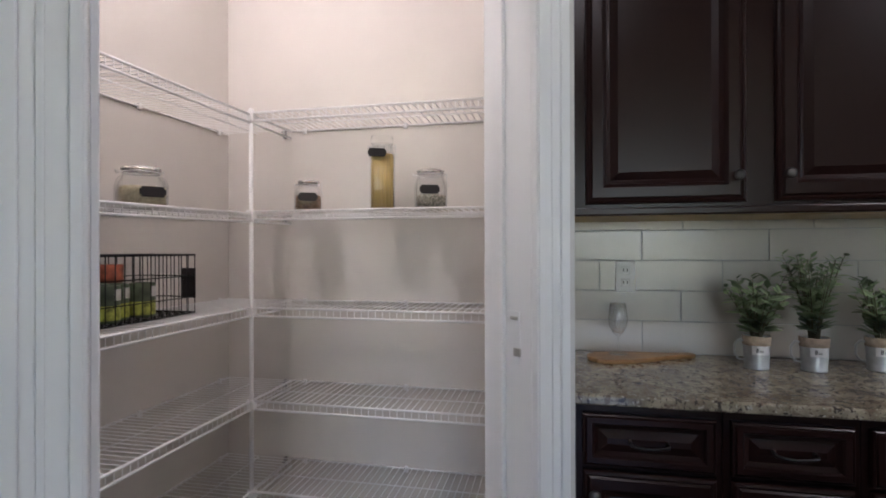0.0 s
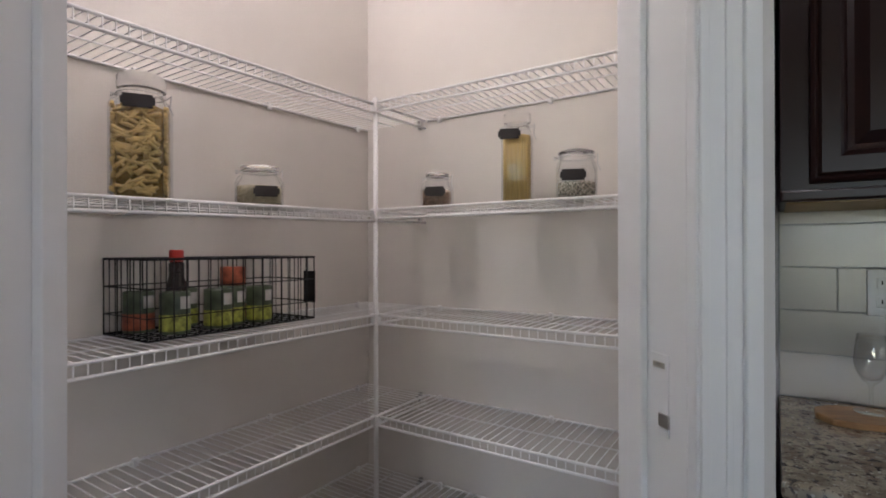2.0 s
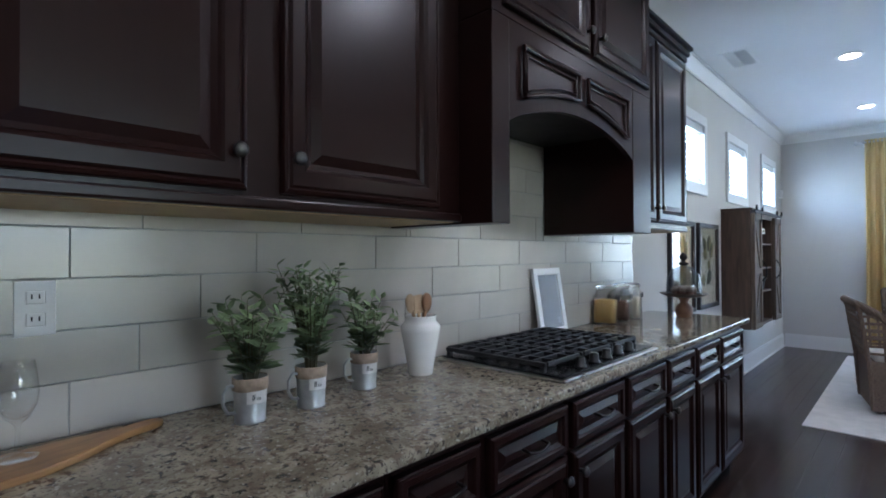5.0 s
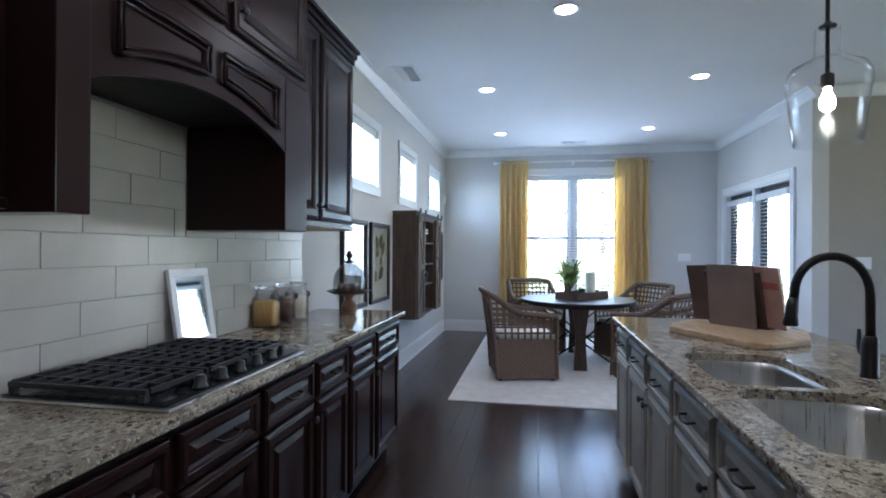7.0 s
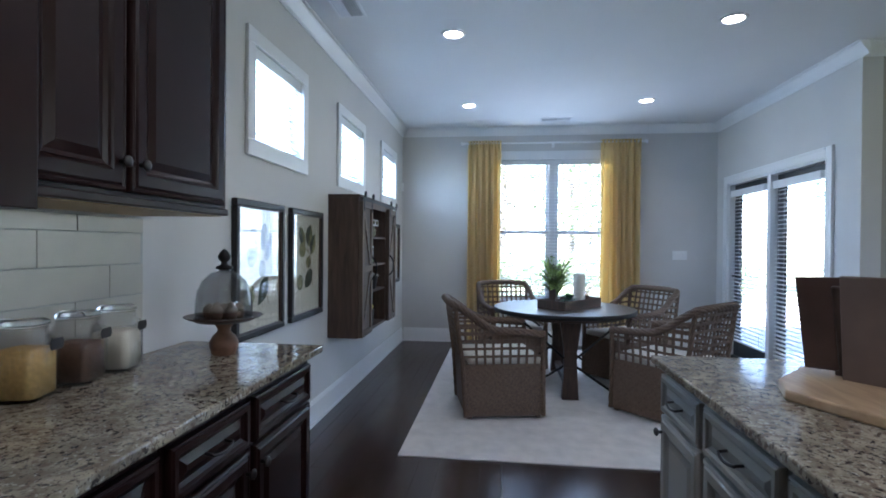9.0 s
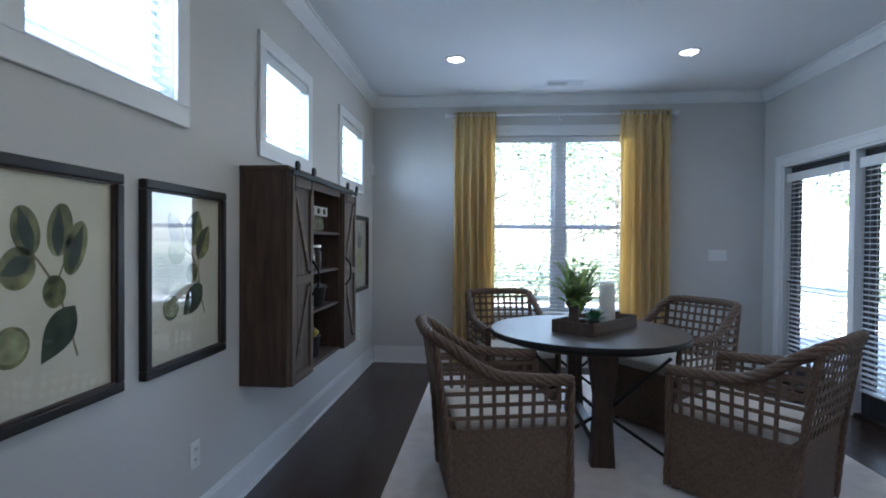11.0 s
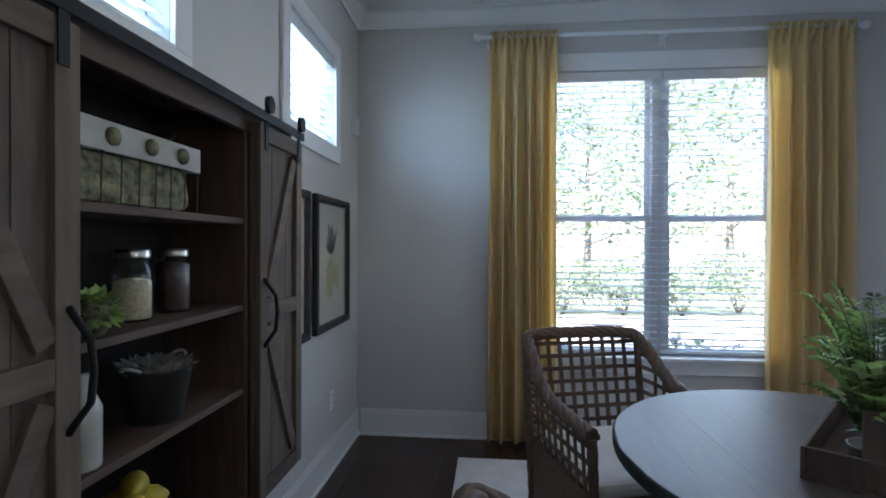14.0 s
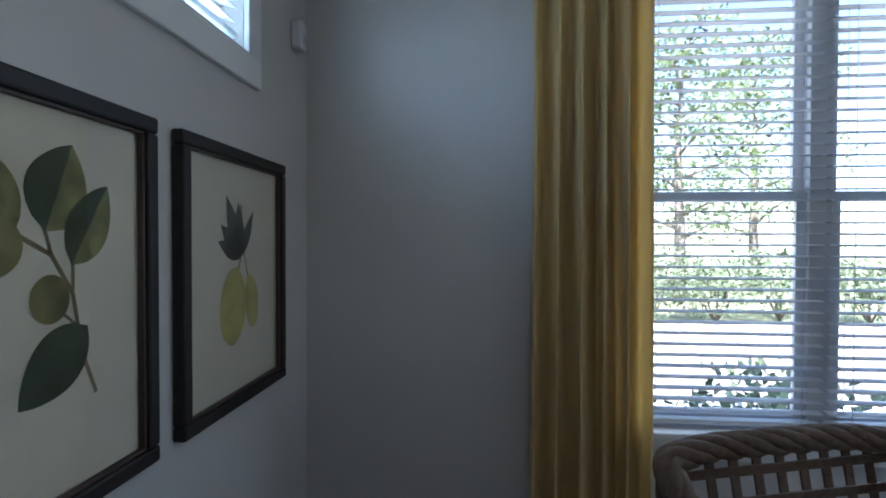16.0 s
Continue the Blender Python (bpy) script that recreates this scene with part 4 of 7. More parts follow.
# island worktop with a cut-out for the sink
def bowl_outline(x0, x1, y0, y1, r, n=6):
    pts = []
    for cx, cy, a0 in ((x1 - r, y1 - r, 0), (x0 + r, y1 - r, 90), (x0 + r, y0 + r, 180), (x1 - r, y0 + r, 270)):
        pts += [(cx + r * math.cos(radians(a0 + 90 * i / n)), cy + r * math.sin(radians(a0 + 90 * i / n))) for i in range(n + 1)]
    return pts


SINKS = [(2.985, 3.50, -0.16, 0.205), (2.41, 2.945, -0.20, 0.205)]
_top = solid("worktop", boxes((1.42, -0.62, 0.884, 4.625, 0.312, 0.914), bevel=0.006), M_GRANITE, "polished speckled granite worktop on the island", "worktop")


def cut_holes(ob, outlines):
    """Cuts shaped holes through a flat top by rebuilding its faces round them."""
    me = ob.data
    for o in outlines:
        cutter = prism(o, 0.80, 1.0)
        cm = bpy.data.meshes.new("hole")
        cutter.to_mesh(cm)
        cutter.free()
        c = bpy.data.objects.new("hole", cm)
        scene.collection.objects.link(c)
        md = ob.modifiers.new("hole", "BOOLEAN")
        md.object, md.operation, md.solver = c, "DIFFERENCE", "EXACT"
        bpy.context.view_layer.update()
        dg = bpy.context.evaluated_depsgraph_get()
        fresh = bpy.data.meshes.new_from_object(ob.evaluated_get(dg))
        ob.modifiers.clear()
        ob.data = fresh
        bpy.data.objects.remove(c)


cut_holes(_top, [bowl_outline(*s, 0.09) for s in SINKS])
_sk = thing("kitchen_sink", (0, 0, 0), 0, "double-bowl brushed steel undermount sink", "sink")
for _x0, _x1, _y0, _y1 in SINKS:
    _bm = bmesh.new()
    _rings = []
    for _g, _z, _r in ((0.010, 0.8835, 0.10), (-0.006, 0.8835, 0.095), (-0.004, 0.86, 0.09), (-0.012, 0.72, 0.085), (-0.030, 0.700, 0.075), (-0.075, 0.692, 0.05)):
        _rings.append([_bm.verts.new((x, y, _z)) for x, y in bowl_outline(_x0 - _g, _x1 + _g, _y0 - _g, _y1 + _g, _r)])
    for _p, _q in zip(_rings, _rings[1:]):
        for i in range(len(_p)):
            _f = _bm.faces.new((_p[i], _p[(i + 1) % len(_p)], _q[(i + 1) % len(_p)], _q[i]))
            _f.smooth = True
    _bm.faces.new(_rings[-1])
    part("bowl", _bm, M_STEEL, _sk)
    part("drain", lathe([(0.045, 0.6925), (0.045, 0.6945), (0.03, 0.695), (0.001, 0.694)], 24, ((_x0 + _x1) / 2, (_y0 + _y1) / 2, 0)), M_STEEL, _sk)

_f = thing("kitchen_faucet", (3.18, -0.315, 0.914), 0, "dark bronze gooseneck faucet with a pull-down spray head", "faucet")
part("base", lathe([(0.030, 0.0), (0.030, 0.006), (0.026, 0.012), (0.026, 0.11), (0.022, 0.13), (0.015, 0.14)], 24), M_BRONZE, _f)
_pts = [(0, 0, 0.13), (0, 0, 0.28)] + [(0.0, 0.115 - 0.115 * math.cos(radians(a)), 0.28 + 0.125 * math.sin(radians(a))) for a in range(12, 181, 12)] + [(0, 0.234, 0.255)]
part("neck", tube(bmesh.new(), _pts, 0.0145, 14), M_BRONZE, _f)
part("spray_head", tube(bmesh.new(), [(0, 0.233, 0.262), (0, 0.237, 0.235), (0, 0.240, 0.20), (0, 0.243, 0.172), (0, 0.243, 0.165)], [0.016, 0.019, 0.020, 0.025, 0.022], 16), M_BRONZE, _f)
part("lever", tube(bmesh.new(), [(0.02, 0, 0.07), (0.05, 0, 0.075), (0.07, -0.005, 0.10), (0.078, -0.01, 0.15)], [0.012, 0.010, 0.008, 0.006], 10), M_BRONZE, _f)

# wooden board with a cookbook stand on the island
M_MAPLE = wood("maple_wood", (0.30, 0.19, 0.10), (0.46, 0.32, 0.19), 0.45, (2, 14, 14), 3.0, 0.1)
M_STAND = wood("walnut_stand", (0.035, 0.020, 0.014), (0.085, 0.050, 0.036), 0.4, (12, 12, 2), 3.0, 0.1)
_cb = thing("cutting_board", (3.98, -0.24, 0.9145), 0, "light maple cutting board lying on the island worktop", "cutting board")
_out = [(0.07, 0.347), (0.20, 0.30), (0.42, 0.10), (0.39, 0.02), (0.12, -0.25), (0.02, -0.28), (-0.213, -0.178), (-0.31, -0.05), (-0.365, 0.04), (-0.368, 0.10), (-0.345, 0.135)]
part("board", prism(_out, 0, 0.030, 0.006), M_MAPLE, _cb)
_st = thing("cookbook_stand", (4.14, -0.265, 0.945), 38, "dark walnut cookbook stand with an open cookbook", "book stand")
_tilt = Matrix.Rotation(radians(-14), 4, "X")
part("back_board", boxes((-0.15, 0.010, 0.004, 0.15, 0.026, 0.30), bevel=0.006, m=_tilt), M_STAND, _st)
part("ledge", boxes((-0.16, -0.05, 0.0, 0.16, 0.03, 0.016), bevel=0.004), M_STAND, _st)
part("prop", boxes((-0.125, 0.030, 0.0, 0.125, 0.040, 0.325), bevel=0.004, m=Matrix.Translation((0, 0.03, 0)) @ Matrix.Rotation(radians(-6), 4, "X")), shader("leather_brown", (0.165, 0.115, 0.092), 0.5, vary=0.1, scale=5), _st)
_bk = thing("open_cookbook", (4.14, -0.265, 0.961), 38, "open cookbook with a brown and red cover resting on its stand", "book")
for _s in (-1, 1):
    _m = _tilt @ Matrix.Rotation(radians(9 * _s), 4, "Z")
    _a, _b = sorted((0.003 * _s, 0.245 * _s))
    part("cover", boxes((_a, -0.012, 0.0, _b, -0.006, 0.310), bevel=0.001, m=_m), shader("book_cover_" + ("left" if _s < 0 else "right"), (0.34, 0.20, 0.16) if _s < 0 else (0.085, 0.05, 0.04), 0.45, vary=0.12, scale=6), _bk)
    part("pages", boxes((_a + 0.004, -0.030, 0.005, _b - 0.004, -0.0125, 0.305), bevel=0.002, m=_m), shader("paper", (0.62, 0.58, 0.50), 0.8, vary=0.02), _bk)
part("title_bar", boxes((-0.235, -0.0055, 0.20, -0.15, -0.004, 0.235), m=_tilt @ Matrix.Rotation(radians(-9), 4, "Z")), shader("red_print", (0.26, 0.07, 0.045), 0.5), _bk)


# Pantry shelving: coated wire shelves on two walls, with a corner pole
SHELF_Z = [1.820, 1.453, 1.095, 0.750, 0.415]
SAG = 0.034
PX0, PY1, SD = -0.498, 2.235, 0.305


def wire_shelf(length, wires):
    """A wire shelf of local length along x, wall side at y = 0, front lip at y = -SD."""
    rails = []
    for y, z, r in ((-0.004, 0.0, 0.0042), (-0.15, -0.004, 0.0026), (-SD, 0.0, 0.0046), (-SD, -0.030, 0.0046)):
        rails.append(tube(bmesh.new(), [(0, y, z), (length, y, z)], r, 6))
    bm = bmesh.new()
    for i in range(wires):
        x = 0.008 + (length - 0.016) * i / (wires - 1)
        tube(bm, [(x, 0, 0.0035), (x, -SD + 0.004, 0.0035), (x, -SD - 0.002, 0.0), (x, -SD - 0.002, -0.030)], 0.0017, 4, caps=False)
    return rails, bm


def add_shelf(at, turn, length, label):
    s = thing("wire_shelf", at, turn, label, "shelf", "white wire pantry shelves")
    a, b = wire_shelf(length, int(length / 0.0254))
    for r in a:
        part("rail_wire", r, M_WIRE, s)
    tagged(part("wire_deck", b, M_WIRE, s), kind="stuff")
    n = max(3, int(length / 0.3))
    for i in range(n):
        x = 0.06 + (length - 0.12) * i / (n - 1)
        part("wall_clip", boxes((x - 0.008, -0.012, -0.014, x + 0.008, 0.0, 0.010), bevel=0.003), M_WIRE, s)
    return s


for _z in SHELF_Z:
    add_shelf((PX0 + SD + 0.004, PY1, _z), 0, 0.83 - PX0 - SD - 0.01, "white coated wire shelf on the pantry back wall")
    _s = add_shelf((PX0, 0.80, _z), 90, PY1 - 0.80 - 0.01, "white coated wire shelf on the pantry side wall")
    if _z > 1.4:
        _s.matrix_world = pose(PX0, 0.80, _z - SAG, 0, -math.degrees(math.atan2(SAG, PY1 - 0.80)), 90)
_b = thing("shelf_pole", (PX0 + SD, PY1 - SD, 0), 0, "white upright pole holding the corner of the shelves", "pole")
part("pole", tube(bmesh.new(), [(0, 0, 0.0), (0, 0, 1.825)], 0.0080, 12), M_WIRE, _b)
part("cap", lathe([(0.010, 1.820), (0.010, 1.833), (0.005, 1.838)], 12), M_WIRE, _b)
for _z in SHELF_Z:
    part("clamp", boxes((-0.014, -0.014, _z - 0.034, 0.014, 0.014, _z + 0.006), bevel=0.004), M_WIRE, _b)
M_BRKT = shader("grey_bracket", (0.32, 0.31, 0.30), 0.5)
for _z in SHELF_Z:
    _k = thing("shelf_bracket", (PX0 + SD - 0.028, PY1, _z), 0, "small grey metal end bracket under a wire shelf", "bracket", "shelf brackets")
    part("hook", boxes((-0.005, -0.016, -0.032, 0.005, 0.0, 0.006), (-0.005, -0.03, -0.010, 0.005, -0.0165, -0.004), bevel=0.0015), M_BRKT, _k)

# strike plate and hinge
_sp = thing("strike_plate", (0, 0, 0), 0, "white painted strike plate on the pantry door jamb", "strike plate")
_bm = boxes((JR - 0.0018, 0.034, 1.065, JR + 0.001, 0.072, 1.175), bevel=0.0006, m=D45)
part("plate", _bm, M_TRIM, _sp)
part("lip", boxes((JR - 0.005, 0.030, 1.078, JR - 0.0018, 0.052, 1.096), bevel=0.001, m=D45), M_STEEL, _sp)
part("latch_slot", boxes((JR - 0.004, 0.040, 1.156, JR - 0.0018, 0.064, 1.164), bevel=0.001, m=D45), M_STEEL, _sp)
_hg = thing("door_hinge", (0, 0, 0), 0, "dark metal hinge on the pantry door jamb", "hinge")
part("leaf", boxes((JL + 0.0, 0.004, 0.84, JL + 0.003, 0.036, 0.93), bevel=0.001, m=D45), M_BRONZE, _hg)

# jars
M_LABEL = shader("chalk_label", (0.018, 0.014, 0.013), 0.7)
M_PASTA = shader("penne_pasta", (0.34, 0.22, 0.06), 0.6, vary=0.10, scale=60, bump=0.9, bump_scale=60)
M_SPAG = shader("spaghetti", (0.60, 0.42, 0.14), 0.5, vary=0.10, scale=60, bump=0.4, stretch=(4, 4, 0.1))
M_GRAIN = shader("pale_grain", (0.56, 0.50, 0.34), 0.8, vary=0.12, scale=120, bump=0.6, bump_scale=300)
M_SPICE = shader("dark_spice", (0.27, 0.17, 0.11), 0.8, vary=0.2, scale=120, bump=0.6, bump_scale=300)
M_OATS = shader("mixed_seed", (0.36, 0.32, 0.26), 0.8, vary=0.6, scale=160, bump=0.6, bump_scale=300)
M_CLIP = shader("wire_clip", (0.5, 0.5, 0.5), 0.3, metal=1.0)


def rounded_square(w, r, n=4):
    h = w / 2 - r
    return [(sx * h + r * math.cos(radians(a0 + 90 * i / n)), sy * h + r * math.sin(radians(a0 + 90 * i / n))) for sx, sy, a0 in ((1, 1, 0), (-1, 1, 90), (-1, -1, 180), (1, -1, 270)) for i in range(n + 1)]


def loft(sections, caps=True):
    bm = bmesh.new()
    rings = [[bm.verts.new((x, y, z)) for x, y in o] for o, z in sections]
    for p, q in zip(rings, rings[1:]):
        n = len(p)
        for i in range(n):
            f = bm.faces.new((p[i], p[(i + 1) % n], q[(i + 1) % n], q[i]))
            f.smooth = True
    if caps:
        bm.faces.new(list(reversed(rings[0])))
        bm.faces.new(rings[-1])
    return bm


def jar(at, turn, w, h, fill, fill_mat, label, label_z, label_side=0.0, neck=0.78, clip=True, lw=None, inset=0.006):
    """A square clip-top jar with its contents, lid and chalk label."""
    j = thing("storage_jar", at, turn, label, "jar", "glass storage jars")
    hn = h * 0.80
    out = [(rounded_square(w * 0.94, w * 0.16), 0.0), (rounded_square(w, w * 0.18), 0.006), (rounded_square(w, w * 0.18), hn - 0.03), (rounded_square(w * 0.94, w * 0.28), hn - 0.012), (rounded_square(w * neck, w * neck * 0.499), hn), (rounded_square(w * neck, w * neck * 0.499), hn + 0.016)]
    t = 0.004
    inn = [(rounded_square(w * neck - 2 * t, w * neck * 0.499 - t), hn + 0.016), (rounded_square(w * neck - 2 * t, w * neck * 0.499 - t), hn), (rounded_square(w - 2 * t, w * 0.18), hn - 0.034), (rounded_square(w - 2 * t, w * 0.18), 0.010), (rounded_square(w * 0.5, w * 0.1), 0.008)]
    part("body", loft(out + inn), M_GLASS, j)
    f = part("contents", loft([(rounded_square(w - 2 * inset, w * 0.16), 0.0105), (rounded_square(w - 2 * inset, w * 0.16), 0.02 + fill * 0.5), (rounded_square(w - 2 * inset, w * 0.16), fill), (rounded_square(w * 0.6, w * 0.16), fill + 0.006)]), fill_mat, j)
    lid = part("lid", lathe([(w * neck * 0.50, hn + 0.018), (w * neck * 0.53, hn + 0.022), (w * neck * 0.53, h - 0.012), (w * neck * 0.40, h - 0.003), (0.001, h)], 24), M_CRYSTAL, j, "clear glass lid")
    lid.visible_shadow = False
    if clip:
        bm = bmesh.new()
        r = w * neck * 0.5 + 0.003
        tube(bm, [(r * math.cos(a), r * math.sin(a), hn + 0.008) for a in [i * math.pi / 12 for i in range(25)]], 0.0014, 5)
        tube(bm, [(r, 0.012, hn + 0.008), (r + 0.010, 0.012, hn + 0.02), (r + 0.008, 0.0, hn - 0.014), (r + 0.016, -0.01, hn - 0.034)], 0.0014, 5)
        tube(bm, [(-r, 0.012, hn + 0.008), (-r - 0.012, 0.01, hn + 0.014), (-r - 0.010, -0.004, hn + 0.0), (-r, -0.008, hn + 0.008)], 0.0014, 5)
        part("wire_clip", bm, M_CLIP, j)
    lw = lw or min(0.062, w * 0.62)
    part("chalk_label", boxes((label_side - lw / 2, -w / 2 - 0.003, label_z - 0.016, label_side + lw / 2, -w / 2 - 0.001, label_z + 0.016), (label_side - lw / 2 - 0.005, -w / 2 - 0.0028, label_z - 0.009, label_side + lw / 2 + 0.005, -w / 2 - 0.0012, label_z + 0.009), bevel=0.0006), M_LABEL, j, "black chalkboard label")
    return j


SZ = SHELF_Z[1] + 0.0052


def penne(w, h, count, rng):
    """Loose short pasta tubes heaped behind the glass."""
    bm = bmesh.new()
    for _ in range(count):
        side = rng.choice((0, 1, 2, 3))
        u, v = rng.uniform(-0.31, 0.31) * w, rng.uniform(0.02, h)
        p = {0: (u, -w * 0.452), 1: (w * 0.452, u), 2: (u, w * 0.452), 3: (-w * 0.452, u)}[side]
        a, e = rng.uniform(0, math.pi), rng.uniform(-0.9, 0.9)
        d = Vector((math.cos(e), 0, math.sin(e))) if side in (0, 2) else Vector((0, math.cos(e), math.sin(e)))
        c = Vector((p[0], p[1], v))
        tube(bm, [c - d * 0.019, c + d * 0.019], 0.0048, 6)
    return bm


jar((-0.353, 1.245, SZ - SAG * 0.69), 57, 0.130, 0.315, 0.225, M_PASTA, "tall clip-top glass jar of penne pasta on a wire shelf", 0.232, inset=0.016)
_pj = [o for o in scene.objects if o.get("label", "").startswith("tall clip-top")][0]
part("pasta_pieces", penne(0.122, 0.225, 330, random.Random(4)), shader("penne_tube", (0.70, 0.50, 0.19), 0.55, vary=0.08, scale=30), _pj)
jar((-0.353, 1.585, SZ - SAG * 0.45), 52, 0.135, 0.125, 0.060, M_GRAIN, "short clip-top glass jar of pale grain on a wire shelf", 0.045, 0.02)
jar((-0.030, 2.065, SZ), 24, 0.104, 0.122, 0.06, M_SPICE, "short glass jar of brown spice on a wire shelf", 0.055, neck=0.74)
jar((0.272, 2.065, SZ), 20, 0.094, 0.292, 0.208, M_SPAG, "tall glass jar of spaghetti on a wire shelf", 0.212, -0.02, neck=0.84)
jar((0.460, 2.065, SZ), 20, 0.114, 0.150, 0.05, M_OATS, "short glass jar of mixed seed on a wire shelf", 0.070, -0.01, neck=0.86)

# black wire basket with tins and a bottle
BZ = SHELF_Z[2] + 0.0052
_bk = thing("wire_basket", (-0.382, 1.473, BZ), 90, "black wire basket holding tins and a bottle", "basket")
_bl, _bw, _bh = 0.51, 0.215, 0.195
_bm = bmesh.new()
for _z, _r in ((0.003, 0.0028), (0.055, 0.0018), (0.125, 0.0018), (_bh, 0.0034)):
    tube(_bm, [(-_bl / 2, -_bw / 2, _z), (_bl / 2, -_bw / 2, _z), (_bl / 2, _bw / 2, _z), (-_bl / 2, _bw / 2, _z), (-_bl / 2, -_bw / 2, _z)], _r, 6)
part("frame", _bm, M_BLACK, _bk)
for _i in range(17):
    _x = -_bl / 2 + _bl * _i / 16
    _bm = tube(bmesh.new(), [(_x, -_bw / 2, _bh), (_x, -_bw / 2, 0.003), (_x, _bw / 2, 0.003), (_x, _bw / 2, _bh)], 0.0018, 5)
    part("upright_wire", _bm, M_BLACK, _bk)
for _i in range(1, 7):
    _y = -_bw / 2 + _bw * _i / 7
    part("long_wire", tube(bmesh.new(), [(-_bl / 2, _y, _bh), (-_bl / 2, _y, 0.003), (_bl / 2, _y, 0.003), (_bl / 2, _y, _bh)], 0.0018, 5), M_BLACK, _bk)
part("tag", boxes((_bl / 2 + 0.003, -0.105, 0.05, _bl / 2 + 0.008, -0.055, 0.15), bevel=0.001), M_LABEL, _bk, "black chalkboard tag")

M_TIN = shader("tin_green_label", (0.075, 0.10, 0.055), 0.4, vary=0.3, scale=18)
M_TINY = shader("tin_yellow_print", (0.34, 0.36, 0.06), 0.45, vary=0.35, scale=60)
M_TINW = shader("tin_white_print", (0.60, 0.58, 0.56), 0.45, vary=0.08, scale=40)
M_TINR = shader("tin_red_print", (0.36, 0.09, 0.04), 0.45, vary=0.3, scale=40)


def tin(at, turn, r, h, low, label):
    t = thing("food_tin", at, turn, label, "tin", "tins in the basket")
    part("can", lathe([(r * 0.96, 0), (r, 0.003), (r, h - 0.003), (r * 0.96, h), (r * 0.90, h), (r * 0.90, h - 0.004), (0.001, h - 0.004)], 24), M_TIN, t)
    part("label_print", lathe([(r + 0.0005, 0.008), (r + 0.0008, 0.009), (r + 0.0008, h * 0.46), (r + 0.0005, h * 0.47)], 24), low, t)
    bm = bmesh.new()
    for k in range(5):
        a, b = radians(-78 + 10 * k), radians(-78 + 10 * (k + 1))
        q = [bm.verts.new(((r + 0.0012) * math.cos(u), (r + 0.0012) * math.sin(u), z)) for u, z in ((a, h * 0.60), (b, h * 0.60), (b, h * 0.90), (a, h * 0.90))]
        bm.faces.new(q)
    part("white_panel", bm, M_TINW, t)
    return t


for _dx, _dy, _m, _w in ((-0.235, 0.05, M_TINR, "orange and green"), (-0.185, -0.055, M_TINY, "yellow and green"), (-0.09, 0.06, M_TINY, "yellow and green"), (-0.045, -0.055, M_TINY, "yellow and green"), (0.025, -0.025, M_TINY, "yellow and green"), (0.085, 0.05, M_TINR, "red and green"), (0.115, -0.05, M_TINY, "yellow and green")):
    tin((-0.382 - _dy * 0.9, 1.473 + _dx * 0.85, BZ + 0.006), 68, 0.036, 0.105, _m, "small food tin with %s printed label" % _w)
_t = thing("food_tin", (-0.428, 1.545, BZ + 0.112), 68, "small food tin with a red printed label, stacked", "tin", "tins in the basket")
part("can", lathe([(0.034, 0), (0.036, 0.003), (0.036, 0.052), (0.034, 0.055), (0.001, 0.055)], 24), M_TINR, _t)
_bt = thing("sauce_bottle", (-0.393, 1.353, BZ + 0.006), 0, "dark sauce bottle with a red cap in the basket", "bottle")
part("bottle", lathe([(0.026, 0), (0.029, 0.004), (0.029, 0.09), (0.024, 0.12), (0.019, 0.14), (0.019, 0.175), (0.015, 0.18), (0.001, 0.18)], 24), shader("dark_sauce_glass", (0.02, 0.012, 0.01), 0.12), _bt)
part("cap", lathe([(0.017, 0.1805), (0.018, 0.184), (0.018, 0.208), (0.016, 0.212), (0.001, 0.212)], 20), shader("red_cap", (0.50, 0.03, 0.02), 0.35), _bt, "red plastic cap")
part("label_print", lathe([(0.0295, 0.03), (0.0298, 0.031), (0.0298, 0.075), (0.0295, 0.076)], 24), M_TINR, _bt)


# Things on the kitchen worktop
CT = 0.9142
M_OLIVE = wood("olive_board", (0.22, 0.11, 0.040), (0.40, 0.22, 0.090), 0.4, (2.5, 12, 12), 4.0, 0.1)
M_TINMUG = shader("galvanised_mug", (0.42, 0.42, 0.41), 0.42, metal=0.7, vary=0.12, scale=20)
M_BURLAP = shader("burlap_band", (0.34, 0.26, 0.19), 0.9, vary=0.15, scale=60, bump=0.5, bump_scale=400)
M_WHITE = shader("white_glaze", (0.80, 0.78, 0.74), 0.18, vary=0.01)
M_STEM = shader("plant_stem", (0.10, 0.09, 0.045), 0.7, vary=0.2)
M_LEAF = shader("sage_leaf", (0.10, 0.145, 0.062), 0.55, vary=0.4, scale=9, hue=(0.19, 0.25, 0.125))
M_INK = shader("dark_ink", (0.03, 0.03, 0.03), 0.7)


def leaf(bm, at, d, up, size, wide):
    """One folded leaf from its stalk outward."""
    d = d.normalized()
    s = d.cross(up)
    s = s.normalized() if s.length > 1e-4 else Vector((1, 0, 0))
    n = s.cross(d)
    p0 = at
    p1, p2, p3 = at + d * size * 0.35, at + d * size * 0.72 - n * size * 0.04, at + d * size - n * size * 0.12
    v = [bm.verts.new(p) for p in (p0, p1 + s * wide, p1 - n * wide * 0.25, p1 - s * wide, p2 + s * wide * 0.75, p2 - n * wide * 0.2, p2 - s * wide * 0.75, p3)]
    for f in ((0, 1, 2), (0, 2, 3), (1, 4, 5, 2), (2, 5, 6, 3), (4, 7, 5), (5, 7, 6)):
        bm.faces.new([v[i] for i in f])


